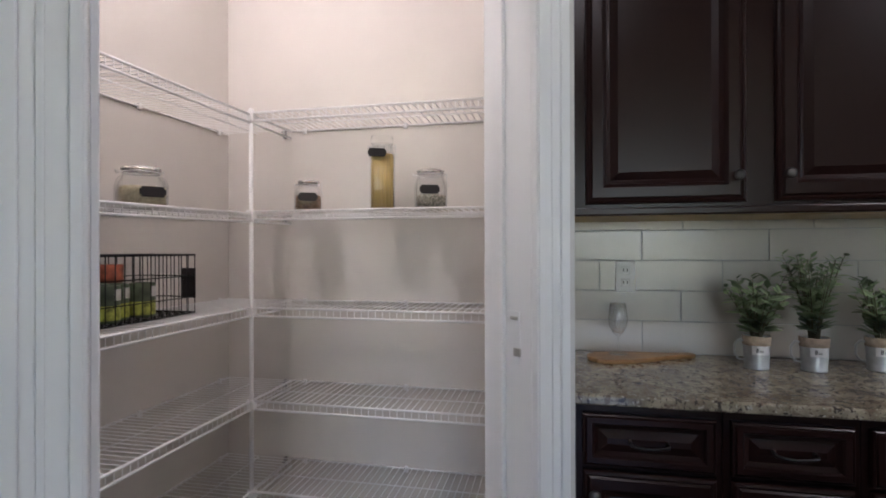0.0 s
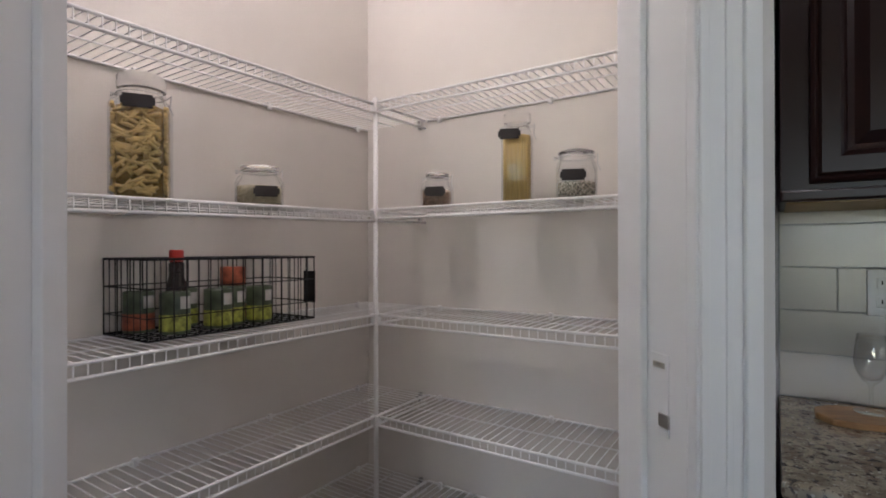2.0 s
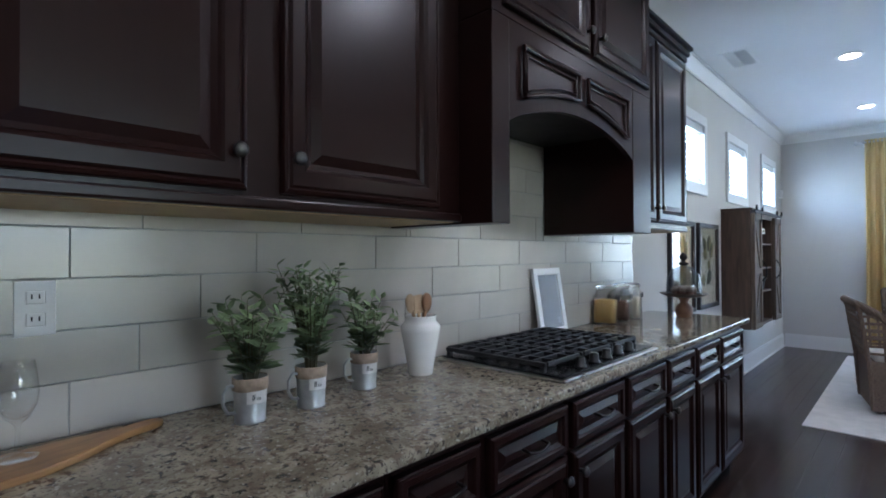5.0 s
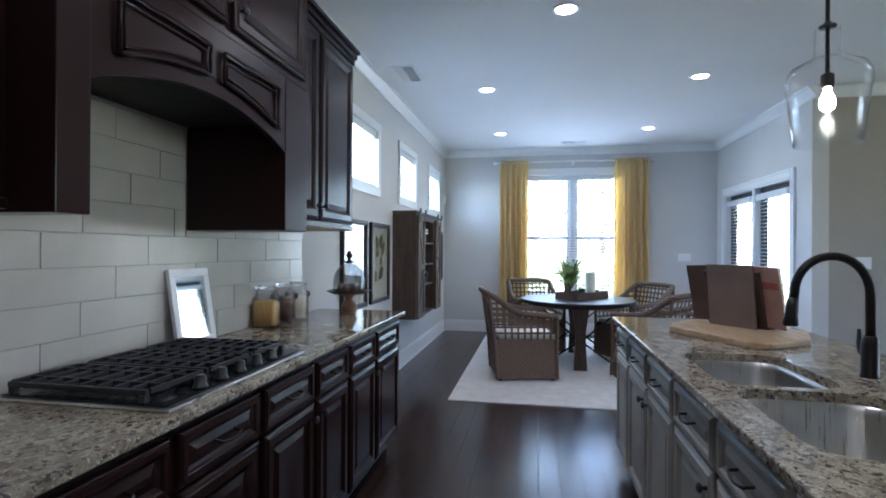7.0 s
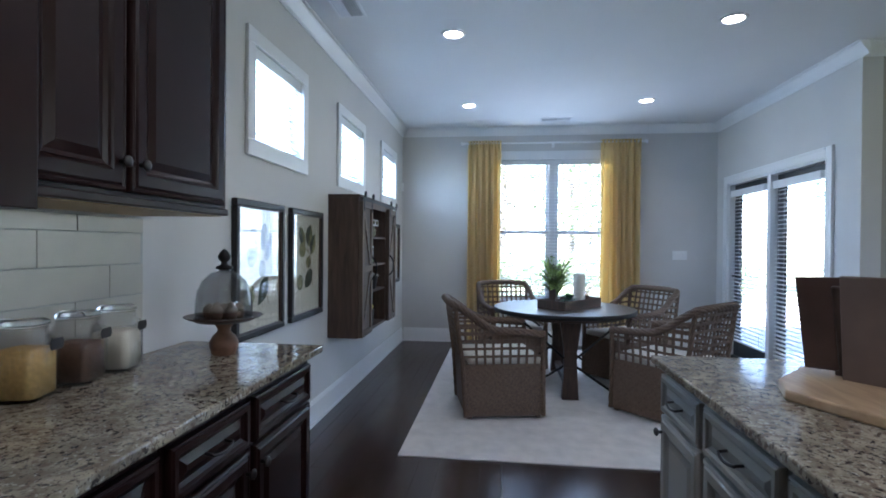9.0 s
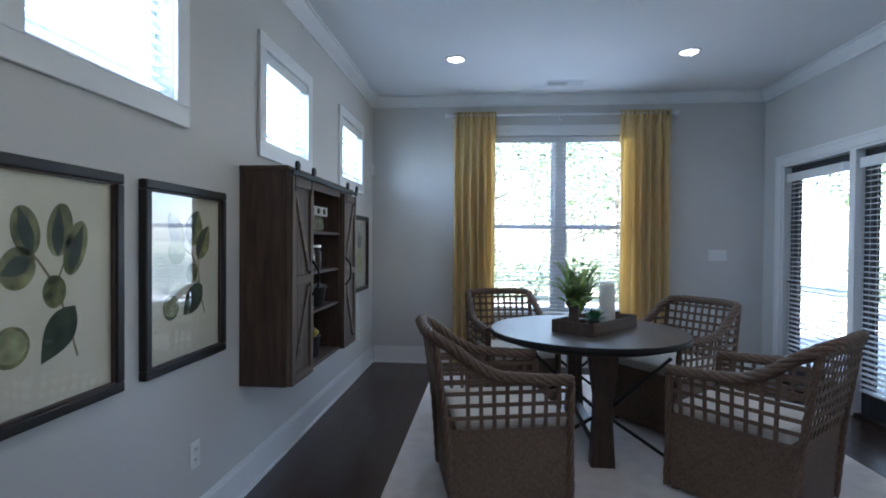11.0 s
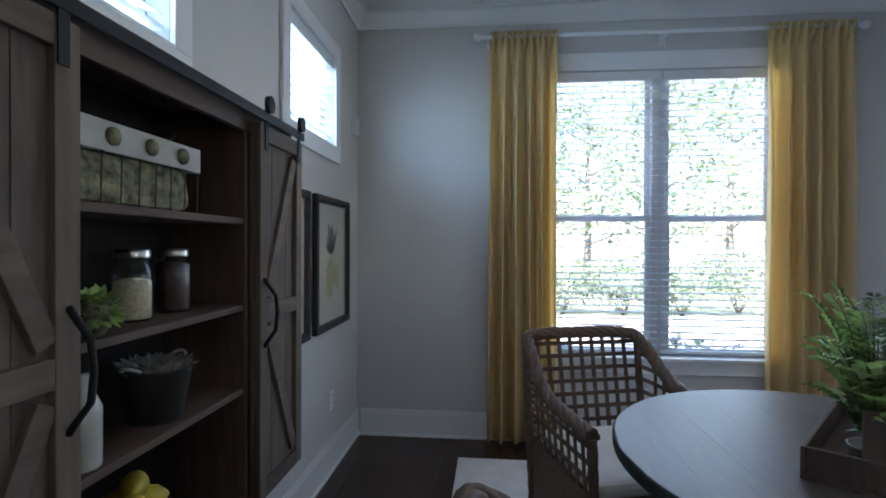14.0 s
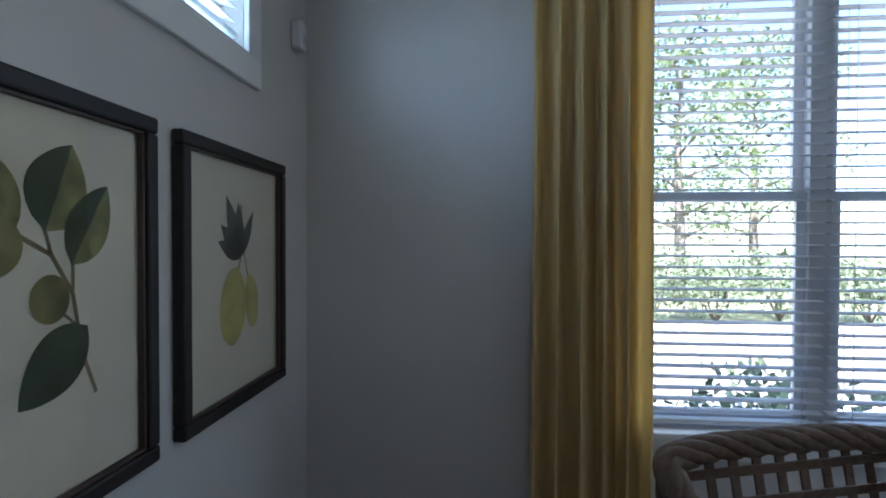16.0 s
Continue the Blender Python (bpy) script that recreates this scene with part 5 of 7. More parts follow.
def sprigs(rng, stems, height, spread, leaf_len, leaf_wide, z0, step=0.014):
    """Leafy sprigs rising from a pot: stems and leaves as two meshes."""
    st, lv = bmesh.new(), bmesh.new()
    for k in range(stems):
        a = 2 * math.pi * (k + rng.uniform(-0.4, 0.4)) / stems
        out, h = spread * rng.uniform(0.25, 1.0), height * rng.uniform(0.62, 1.0)
        pts = [Vector((math.cos(a) * (0.012 + out * u ** 1.5), math.sin(a) * (0.012 + out * u ** 1.5), z0 + h * u - 0.02 * out * u)) for u in [i / 7 for i in range(8)]]
        tube(st, pts, [0.0022 - 0.0014 * i / 7 for i in range(8)], 5)
        m = int(h / step)
        for i in range(1, m + 1):
            u = 0.12 + 0.88 * i / m
            j = min(6, int(u * 7))
            p = pts[j].lerp(pts[j + 1], u * 7 - j)
            ax = (pts[j + 1] - pts[j]).normalized()
            th = i * 2.4 + rng.uniform(-0.4, 0.4)
            side = ax.orthogonal().normalized()
            side.rotate(Matrix.Rotation(th, 3, ax))
            dirn = side * rng.uniform(0.7, 1.0) + ax * rng.uniform(0.25, 0.9)
            s = leaf_len * rng.uniform(0.65, 1.15) * (1.0 - 0.35 * u)
            leaf(lv, p, dirn, ax, s, s * leaf_wide)
    return st, lv


_cb = thing("cutting_board", (1.19, 2.16, CT), 17, "olive wood paddle board lying on the granite worktop", "cutting board")
_o = [(-0.175, -0.01), (-0.16, -0.055), (-0.12, -0.075), (-0.05, -0.08), (0.03, -0.062), (0.10, -0.035), (0.15, -0.022), (0.20, -0.022), (0.225, -0.012), (0.228, 0.010), (0.21, 0.022), (0.15, 0.022), (0.10, 0.035), (0.03, 0.058), (-0.05, 0.072), (-0.12, 0.068), (-0.16, 0.04)]
part("board", prism(_o, 0, 0.016, 0.004), M_OLIVE, _cb)
for _x, _y in ((1.135, 2.165),):
    _g = thing("wine_glass", (_x, _y, CT + 0.0163), 0, "clear stemmed wine glass standing on the paddle board", "glass", "wine glasses")
    _pr = [(0.001, 0.0), (0.033, 0.0), (0.034, 0.002), (0.012, 0.006), (0.0045, 0.014), (0.0038, 0.055), (0.006, 0.066), (0.020, 0.078), (0.031, 0.10), (0.034, 0.125), (0.031, 0.155), (0.0265, 0.185), (0.0255, 0.185), (0.030, 0.155), (0.0328, 0.125), (0.030, 0.101), (0.018, 0.081), (0.001, 0.074)]
    _gl = part("bowl_and_stem", lathe(_pr, 32), M_STEMWARE, _g)
    _gl.visible_shadow = False

_rng = random.Random(5)
for _x, _y, _n, _hh, _sp, _ll, _lab in ((1.565, 2.095, 20, 0.235, 0.095, 0.060, "tin mug planted with broad sage-green sprigs"), (1.735, 2.095, 24, 0.300, 0.085, 0.050, "tin mug planted with tall sage-green sprigs"), (1.945, 2.135, 18, 0.210, 0.095, 0.056, "tin mug planted with short sage-green sprigs")):
    _m = thing("potted_plant", (_x, _y, CT), _rng.uniform(-15, 5), _lab, "potted plant", "plants in tin mugs")
    part("mug", lathe([(0.036, 0.0), (0.0375, 0.003), (0.036, 0.006), (0.039, 0.085), (0.041, 0.105), (0.042, 0.107), (0.040, 0.107), (0.036, 0.09), (0.001, 0.088)], 32), M_TINMUG, _m)
    part("band", lathe([(0.0405, 0.078), (0.0415, 0.079), (0.0425, 0.108), (0.0405, 0.109)], 32, closed=True), M_BURLAP, _m, "brown burlap band")
    _bm = bmesh.new()
    for _k in range(9):
        _a, _b = radians(-125 + 8 * _k), radians(-125 + 8 * (_k + 1))
        _bm.faces.new([_bm.verts.new((0.0418 * math.cos(u), 0.0418 * math.sin(u), z)) for u, z in ((_a, 0.050), (_b, 0.050), (_b, 0.079), (_a, 0.079))])
    part("paper_label", _bm, M_TINW, _m, "white paper label")
    _bm = bmesh.new()
    for _a0, _a1, _z0, _z1 in ((-108, -98, 0.058, 0.072), (-95, -90, 0.058, 0.066), (-88, -80, 0.058, 0.064)):
        for _k in range(2):
            _a, _b = radians(_a0 + (_a1 - _a0) * _k / 2), radians(_a0 + (_a1 - _a0) * (_k + 0.7) / 2)
            _bm.faces.new([_bm.verts.new((0.0424 * math.cos(u), 0.0424 * math.sin(u), z)) for u, z in ((_a, _z0), (_b, _z0), (_b + 0.03, _z1), (_a + 0.03, _z1))])
    part("lettering", _bm, M_INK, _m)
    part("mug_handle", tube(bmesh.new(), [(-0.037, 0, 0.090), (-0.055, -0.004, 0.094), (-0.068, -0.006, 0.078), (-0.068, -0.006, 0.050), (-0.056, -0.004, 0.030), (-0.037, 0, 0.026)], 0.0038, 8), M_TINMUG, _m)
    _s, _l = sprigs(_rng, _n, _hh, _sp, _ll, 0.24, 0.085)
    part("stem_tuft", _s, M_STEM, _m)
    part("leaves", _l, M_LEAF, _m)

_v = thing("utensil_crock", (2.185, 2.135, CT), 0, "white glazed crock holding wooden utensils", "crock")
part("crock", lathe([(0.040, 0.0), (0.042, 0.003), (0.045, 0.03), (0.058, 0.10), (0.066, 0.145), (0.067, 0.163), (0.060, 0.172), (0.054, 0.178), (0.053, 0.192), (0.056, 0.198), (0.052, 0.198), (0.049, 0.19), (0.050, 0.17), (0.001, 0.165)], 40), M_WHITE, _v)
M_SPOON = wood("spoon_wood", (0.34, 0.22, 0.13), (0.50, 0.36, 0.23), 0.55, (8, 8, 2), 4, 0.1)
M_SPOON2 = wood("dark_spoon_wood", (0.17, 0.075, 0.03), (0.28, 0.14, 0.06), 0.5, (8, 8, 2), 4, 0.1)
for _i, (_dx, _dy, _lx, _mat) in enumerate(((-0.03, 0.01, -0.035, M_SPOON), (-0.008, 0.0, -0.012, M_SPOON), (0.018, -0.01, 0.022, M_SPOON2), (0.032, 0.012, 0.034, M_SPOON))):
    _u = thing("wooden_spoon", (2.185, 2.135, CT), 0, "wooden cooking utensil standing in the white crock", "utensil", "wooden utensils")
    _bm = tube(bmesh.new(), [(_dx * 0.4, _dy * 0.4, 0.168), (_dx, _dy, 0.215)], 0.006, 8)
    _h = lathe([(0.004, 0.0), (0.017, 0.012), (0.022, 0.030), (0.020, 0.050), (0.010, 0.064), (0.001, 0.067)], 16) if _i != 1 else boxes((-0.020, -0.004, 0, 0.020, 0.004, 0.062), bevel=0.003)
    bmesh.ops.transform(_h, matrix=Matrix.Translation((_dx, _dy, 0.205)) @ Matrix.Rotation(_lx * 5, 4, "Y") @ Matrix.Diagonal((1, 0.4, 1, 1)), verts=_h.verts)
    part("handle", _bm, _mat, _u)
    part("blade", _h, _mat, _u)

# white-framed board leaning on the tiles behind the cooktop
_f = thing("framed_mirror", (3.207, NY - 0.076, CT), 0, "small mirror in a white frame leaning on the backsplash", "mirror")
_m = Matrix.Rotation(radians(-9), 4, "X")
_w, _hh = 0.25, 0.335
part("frame", boxes((-_w / 2, -0.008, 0, _w / 2, 0.010, 0.034), (-_w / 2, -0.008, _hh - 0.034, _w / 2, 0.010, _hh), (-_w / 2, -0.008, 0.0345, -_w / 2 + 0.034, 0.010, _hh - 0.0345), (_w / 2 - 0.034, -0.008, 0.0345, _w / 2, 0.010, _hh - 0.0345), bevel=0.003, m=_m), M_TRIM, _f)
_mm = shader("mirror_glass", (0.9, 0.92, 0.92), 0.03, metal=1.0, vary=0.0, bump=0.0)
part("mirror", boxes((-_w / 2 + 0.033, -0.001, 0.033, _w / 2 - 0.033, 0.006, _hh - 0.033), m=_m), _mm, _f)

# three square canisters
M_MEAL = shader("corn_meal", (0.50, 0.31, 0.10), 0.8, vary=0.1, scale=100, bump=0.4, bump_scale=300)
M_COCOA = shader("cocoa", (0.11, 0.055, 0.035), 0.8, vary=0.15, scale=100, bump=0.4, bump_scale=300)
M_FLOUR = shader("flour", (0.66, 0.60, 0.48), 0.85, vary=0.05, scale=60, bump=0.3, bump_scale=300)
for _x, _fm, _fill, _lab in ((3.765, M_MEAL, 0.135, "square glass canister of yellow meal with a label"), (3.945, M_COCOA, 0.120, "square glass canister of cocoa with a label"), (4.108, M_FLOUR, 0.130, "square glass canister of flour with a label")):
    jar((_x, 2.218, CT), 12, 0.128, 0.225, _fill, _fm, _lab, 0.145, 0.035, neck=0.88, clip=False, lw=0.05)

# cake stand with a glass dome
_k = thing("cake_stand", (4.378, 1.985, CT), 0, "turned wooden cake stand with a dark plate", "cake stand")
M_TERRA = wood("turned_wood", (0.14, 0.065, 0.035), (0.26, 0.135, 0.075), 0.45, (4, 4, 4), 5, 0.1)
part("foot", lathe([(0.042, 0.0), (0.045, 0.006), (0.052, 0.03), (0.053, 0.05), (0.042, 0.072), (0.026, 0.088), (0.023, 0.10), (0.035, 0.118), (0.05, 0.125)], 36), M_TERRA, _k)
part("plate", lathe([(0.03, 0.1255), (0.10, 0.130), (0.140, 0.148), (0.144, 0.152), (0.138, 0.152), (0.105, 0.137), (0.001, 0.135)], 40), M_STAND, _k)
_d = thing("glass_cloche", (4.378, 1.985, CT + 0.1375), 0, "glass dome with a dark ball finial over cakes", "cloche")
_dp = [(0.104, 0.0), (0.105, 0.06), (0.098, 0.11), (0.080, 0.15), (0.052, 0.178), (0.013, 0.192), (0.008, 0.195)]
_dm = part("dome", lathe(_dp + [(r - 0.003, z - 0.002) for r, z in reversed(_dp[1:])] + [(0.101, 0.0), (0.104, 0.0)], 40, closed=True), pane_glass("smoky_dome", 0.55, 0.04, (0.80, 0.80, 0.80)), _d, "slightly smoky clear glass dome")
_dm.visible_shadow = False
part("rim", lathe([(0.1045, 0.0005), (0.1075, 0.002), (0.1085, 0.010), (0.1055, 0.011)], 40, closed=True), M_BRONZE, _d)
part("finial", lathe([(0.012, 0.190), (0.030, 0.196), (0.032, 0.204), (0.014, 0.212), (0.010, 0.222), (0.021, 0.232), (0.024, 0.246), (0.017, 0.260), (0.008, 0.270), (0.001, 0.274)], 24), M_BRONZE, _d, "dark bronze ball finial")
M_ICING = shader("brown_icing", (0.30, 0.25, 0.20), 0.6, vary=0.2, scale=60, bump=0.6, bump_scale=90)
_rng = random.Random(11)
for _i in range(7):
    _a = _i * 2 * math.pi / 6
    _r = 0.0 if _i == 6 else 0.052
    _c = thing("cupcake", (4.378 + _r * math.cos(_a), 1.985 + _r * math.sin(_a), CT + (0.1385 if _i < 6 else 0.1385)), 0, "small dark cupcake with pale icing under glass", "cupcake", "cupcakes under the dome")
    part("cake", lathe([(0.017, 0), (0.024, 0.03), (0.001, 0.031)], 16), M_COCOA, _c)
    part("icing", lathe([(0.024, 0.0305), (0.023, 0.042), (0.013, 0.054), (0.001, 0.062)], 16), M_ICING, _c)


# Dining nook
solid("area_rug", boxes((5.67, -1.30, 0.0, 9.18, 1.555, 0.011), bevel=0.004), M_RUG, "large cream woven rug on the dark wooden floor", "rug")
RZ = 0.0112

# round table: plank top, two pillars, crossed iron rods
TX, TY, TR = 7.53, 0.305, 0.668
_t = thing("dining_table", (TX, TY, RZ), 0, "round dark wooden pedestal table with crossed iron rods", "table")
for _i in range(9):
    _y0, _y1 = -TR + 2 * TR * _i / 9 + 0.0002, -TR + 2 * TR * (_i + 1) / 9 - 0.0002
    _ys = [_y0 + (_y1 - _y0) * k / 6 for k in range(7)]
    _hx = [math.sqrt(max(0.0004, TR * TR - y * y)) for y in _ys]
    part("plank", prism([(h, y) for h, y in zip(_hx, _ys)] + [(-h, y) for h, y in reversed(list(zip(_hx, _ys)))], 0.711, 0.744), M_TABLE, _t)
part("edge_band", lathe([(TR - 0.004, 0.705), (TR + 0.004, 0.706), (TR + 0.006, 0.715), (TR + 0.006, 0.738), (TR + 0.001, 0.7435), (TR - 0.004, 0.7435)], 72, closed=True), M_BLACK, _t, "dark iron edge band")
part("under_frame", lathe([(0.02, 0.668), (0.56, 0.668), (0.58, 0.675), (0.58, 0.7045), (0.02, 0.7045)], 48), M_STAND, _t)
for _s in (-1, 1):
    _bm = bmesh.new()
    _x = 0.50 * _s
    for _z0, _z1, _w0, _w1 in ((0.0, 0.28, 0.072, 0.055), (0.28, 0.42, 0.055, 0.055), (0.42, 0.667, 0.055, 0.088)):
        _v = [[_bm.verts.new((_x + a * 0.042, b * w, z)) for a, b in ((-1, -1), (1, -1), (1, 1), (-1, 1))] for w, z in ((_w0, _z0), (_w1, _z1))]
        for i in range(4):
            _bm.faces.new((_v[0][i], _v[0][(i + 1) % 4], _v[1][(i + 1) % 4], _v[1][i]))
        _bm.faces.new(list(reversed(_v[0])))
        _bm.faces.new(_v[1])
    bmesh.ops.bevel(_bm, geom=_bm.edges[:], offset=0.003, segments=1, affect="EDGES")
    part("pillar", _bm, M_STAND, _t)
    part("rod", tube(bmesh.new(), [(_x, -0.40, 0.66), (_x, -0.06, 0.36), (_x - 0.10 * _s, 0.42, 0.02)], 0.011, 8), M_BLACK, _t, "black iron rod")
    part("rod", tube(bmesh.new(), [(_x, 0.40, 0.66), (_x, 0.06, 0.36), (_x - 0.10 * _s, -0.42, 0.02)], 0.011, 8), M_BLACK, _t, "black iron rod")
part("stretcher", boxes((-0.458, -0.03, 0.06, 0.458, 0.03, 0.12), bevel=0.004), M_STAND, _t)


# wicker armchair, built once; faces +y
def strands(path, r, count=4, twist=26.0, thick=0.55):
    """A braided rim: several strands wound round a path."""
    bm = bmesh.new()
    pts = [Vector(p) for p in path]
    dense = []
    for a, b in zip(pts, pts[1:]):
        n = max(2, int((b - a).length / 0.012))
        dense += [a.lerp(b, i / n) for i in range(n)]
    dense.append(pts[-1])
    for _ in range(6):
        dense = [dense[0]] + [(dense[i - 1] + dense[i] * 2 + dense[i + 1]) / 4 for i in range(1, len(dense) - 1)] + [dense[-1]]
    for k in range(count):
        run, line, side = 0.0, [], None
        for i, p in enumerate(dense):
            d = (dense[min(i + 1, len(dense) - 1)] - dense[max(i - 1, 0)]).normalized()
            if side is None:
                side = d.orthogonal().normalized()
            side = (side - d * side.dot(d)).normalized()
            a = 2 * math.pi * k / count + run * twist
            line.append(p + (side * math.cos(a) + d.cross(side) * math.sin(a)) * r * 0.55)
            if i + 1 < len(dense):
                run += (dense[i + 1] - p).length
        tube(bm, line, r * thick, 6)
    return bm


def weave_panel(p00, p10, p01, p11, nu, nv, amp=0.0035):
    """A close-woven panel with rows that pass over and under; corners given, outward relief."""
    bm = bmesh.new()
    P = [Vector(p) for p in (p00, p10, p01, p11)]
    n = (P[1] - P[0]).cross(P[2] - P[0]).normalized()
    g = []
    for j in range(nv * 2 + 1):
        v = j / (nv * 2)
        row = []
        for i in range(nu * 2 + 1):
            u = i / (nu * 2)
            base = P[0].lerp(P[1], u).lerp(P[2].lerp(P[3], u), v)
            o = amp * (1 if (i // 2 + j // 2) % 2 else -0.4) * (1 if j % 2 else 0.15)
            row.append(bm.verts.new(base + n * o))
        g.append(row)
    for j in range(nv * 2):
        for i in range(nu * 2):
            f = bm.faces.new((g[j][i], g[j][i + 1], g[j + 1][i + 1], g[j + 1][i]))
            f.smooth = True
    return bm


def strip(bm, a, b, w, t, n):
    """A flat woven strip from a to b, with its broad side across n."""
    a, b, n = Vector(a), Vector(b), Vector(n).normalized()
    d = (b - a).normalized()
    s = d.cross(n).normalized()
    v = [bm.verts.new(p + s * w * x + n * t * y) for p in (a, b) for x, y in ((-0.5, -0.5), (0.5, -0.5), (0.5, 0.5), (-0.5, 0.5))]
    for f in ((0, 1, 2, 3), (7, 6, 5, 4), (0, 4, 5, 1), (1, 5, 6, 2), (2, 6, 7, 3), (3, 7, 4, 0)):
        bm.faces.new([v[i] for i in f])


def armchair(at, turn, label):
    c = thing("wicker_armchair", at, turn, label, "chair", "wicker chairs round the table")
    bw, fr, bk = 0.285, 0.30, -0.27
    zs = 0.425
    # woven skirt panels
    lo = {"fl": (-bw - 0.012, fr + 0.006, 0.022), "fr": (bw + 0.012, fr + 0.006, 0.022), "bl": (-bw - 0.004, bk - 0.03, 0.022), "br": (bw + 0.004, bk - 0.03, 0.022)}
    hi = {"fl": (-bw - 0.005, fr, zs), "fr": (bw + 0.005, fr, zs), "bl": (-bw - 0.005, bk - 0.05, zs), "br": (bw + 0.005, bk - 0.05, zs)}
    for a, b, nu in (("fr", "fl", 24), ("bl", "br", 24), ("fl", "bl", 24), ("br", "fr", 24)):
        part("woven_panel", weave_panel(lo[a], lo[b], hi[a], hi[b], nu, 17), M_WICKER, c)
    part("seat_deck", boxes((-bw + 0.004, bk - 0.03, zs - 0.06, bw - 0.004, fr - 0.004, zs - 0.02)), M_WICKER, c)
    part("cushion", boxes((-bw + 0.015, bk - 0.01, zs - 0.019, bw - 0.015, fr - 0.005, zs + 0.05), bevel=0.024), M_CUSHION, c, "cream seat cushion")
    for x in (-bw + 0.03, bw - 0.03):
        for y in (fr - 0.03, bk + 0.0):
            part("leg", boxes((x - 0.02, y - 0.02, 0, x + 0.02, y + 0.02, 0.0215), bevel=0.003), M_STAND, c)
    # posts and braided rim
    arm_f, arm_m, back_t = (bw + 0.012, fr + 0.005, 0.655), (bw + 0.028, 0.02, 0.675), (bw + 0.012, bk - 0.13, 0.885)
    for s in (-1, 1):
        part("front_post", strands([(s * (bw + 0.010), fr + 0.004, 0.022), (s * (bw + 0.004), fr, zs), (s * arm_f[0], fr, 0.645)], 0.019, 4, 20), M_WICKER, c)
        part("back_post", strands([(s * (bw + 0.002), bk - 0.03, 0.022), (s * (bw + 0.01), bk - 0.06, zs), (s * back_t[0], back_t[1] + 0.01, 0.865)], 0.018, 4, 20), M_WICKER, c)
    rise = [(bw + 0.026, -0.09, 0.690), (bw + 0.022, -0.20, 0.745), (bw + 0.017, -0.30, 0.825)]
    path = [(-arm_f[0], arm_f[1], arm_f[2]), (-arm_m[0], arm_m[1], arm_m[2])] + [(-x, y, z) for x, y, z in rise] + [(-back_t[0] + 0.005, back_t[1], back_t[2])]
    path += [(-0.16, bk - 0.155, 0.895), (0.16, bk - 0.155, 0.895), (back_t[0] - 0.005, back_t[1], back_t[2])] + [(x, y, z) for x, y, z in reversed(rise)] + [arm_m, arm_f]
    part("braided_rim", strands(path, 0.030, 5, 22, 0.5), M_WICKER, c, "thick braided wicker rim")
    # open lattice, strip by strip
    def rail_z(y):
        pts = [(fr, 0.645), (0.02, 0.660), (-0.09, 0.678), (-0.20, 0.735), (-0.30, 0.812), (-0.40, 0.875)]
        for (y0, z0), (y1, z1) in zip(pts, pts[1:]):
            if y1 <= y <= y0:
                return z0 + (z1 - z0) * (y0 - y) / (y0 - y1)
        return pts[-1][1]
    for s in (-1, 1):
        for i in range(1, 9):
            y = fr - 0.065 * i
            lean = -0.05 * max(0, (0.1 - y))
            bm = bmesh.new()
            strip(bm, (s * (bw + 0.004), y, zs), (s * (bw + 0.020), y + lean, rail_z(y + lean)), 0.020, 0.006, (1, 0, 0))
            part("strip", bm, M_WICKER, c)
        for z in (0.485, 0.545, 0.605):
            bm = bmesh.new()
            strip(bm, (s * (bw + 0.008), fr, z), (s * (bw + 0.020), bk - 0.06 - (z - zs) * 0.16, z), 0.020, 0.006, (1, 0, 0))
            part("strip", bm, M_WICKER, c)
        for z, y0 in ((0.665, -0.03), (0.725, -0.16), (0.785, -0.245)):
            bm = bmesh.new()
            strip(bm, (s * (bw + 0.020), y0, z), (s * (bw + 0.018), bk - 0.07 - (z - zs) * 0.16, z), 0.020, 0.006, (1, 0, 0))
            part("strip", bm, M_WICKER, c)
    for i in range(1, 10):
        x = -bw + 2 * bw * i / 10
        bm = bmesh.new()
        strip(bm, (x, bk - 0.05, zs), (x * 1.02, bk - 0.148, 0.885), 0.020, 0.006, (0, 1, 0))
        part("strip", bm, M_WICKER, c)
    for i in range(1, 8):
        z = zs + 0.06 * i
        y = bk - 0.05 - (z - zs) * 0.21
        bm = bmesh.new()
        strip(bm, (-bw - 0.01 - 0.01 * (z - zs), y, z), (bw + 0.01 + 0.01 * (z - zs), y, z), 0.020, 0.006, (0, 1, 0))
        part("strip", bm, M_WICKER, c)
    return c


def facing(x, y):
    return math.degrees(math.atan2(y, x)) - 90


_ch = armchair((6.715, 0.935, RZ), facing(0.21, -0.978), "brown woven wicker armchair with a cream cushion, beside the table")
copy_thing(_ch, pose(6.757, -0.415, RZ, 0, 0, facing(0.74, 0.67)))
copy_thing(_ch, pose(8.22, 0.79, RZ, 0, 0, facing(-0.96, -0.277)))
copy_thing(_ch, pose(7.86, -0.37, RZ, 0, 0, facing(-0.57, 0.82)))

# tray with plants and a candle
TT = RZ + 0.7442
_ty = thing("wooden_tray", (7.525, 0.246, TT), -39.5, "weathered wooden tray on the table", "tray")
_w, _l, _h, _th = 0.31, 0.64, 0.085, 0.013
part("floor_board", boxes((-_l / 2, -_w / 2, 0.0, _l / 2, _w / 2, 0.012), bevel=0.002), M_BARN_H, _ty)
for _s in (-1, 1):
    part("side_board", boxes((-_l / 2, _s * _w / 2 - (_th if _s > 0 else 0), 0.0125, _l / 2, _s * _w / 2 + (_th if _s < 0 else 0), _h), bevel=0.003), M_BARN_H, _ty)
    part("end_board", boxes((_s * _l / 2 - (_th if _s > 0 else 0), -_w / 2 + _th + 0.0005, 0.0125, _s * _l / 2 + (_th if _s < 0 else 0), _w / 2 - _th - 0.0005, _h), bevel=0.003), M_BARN, _ty)
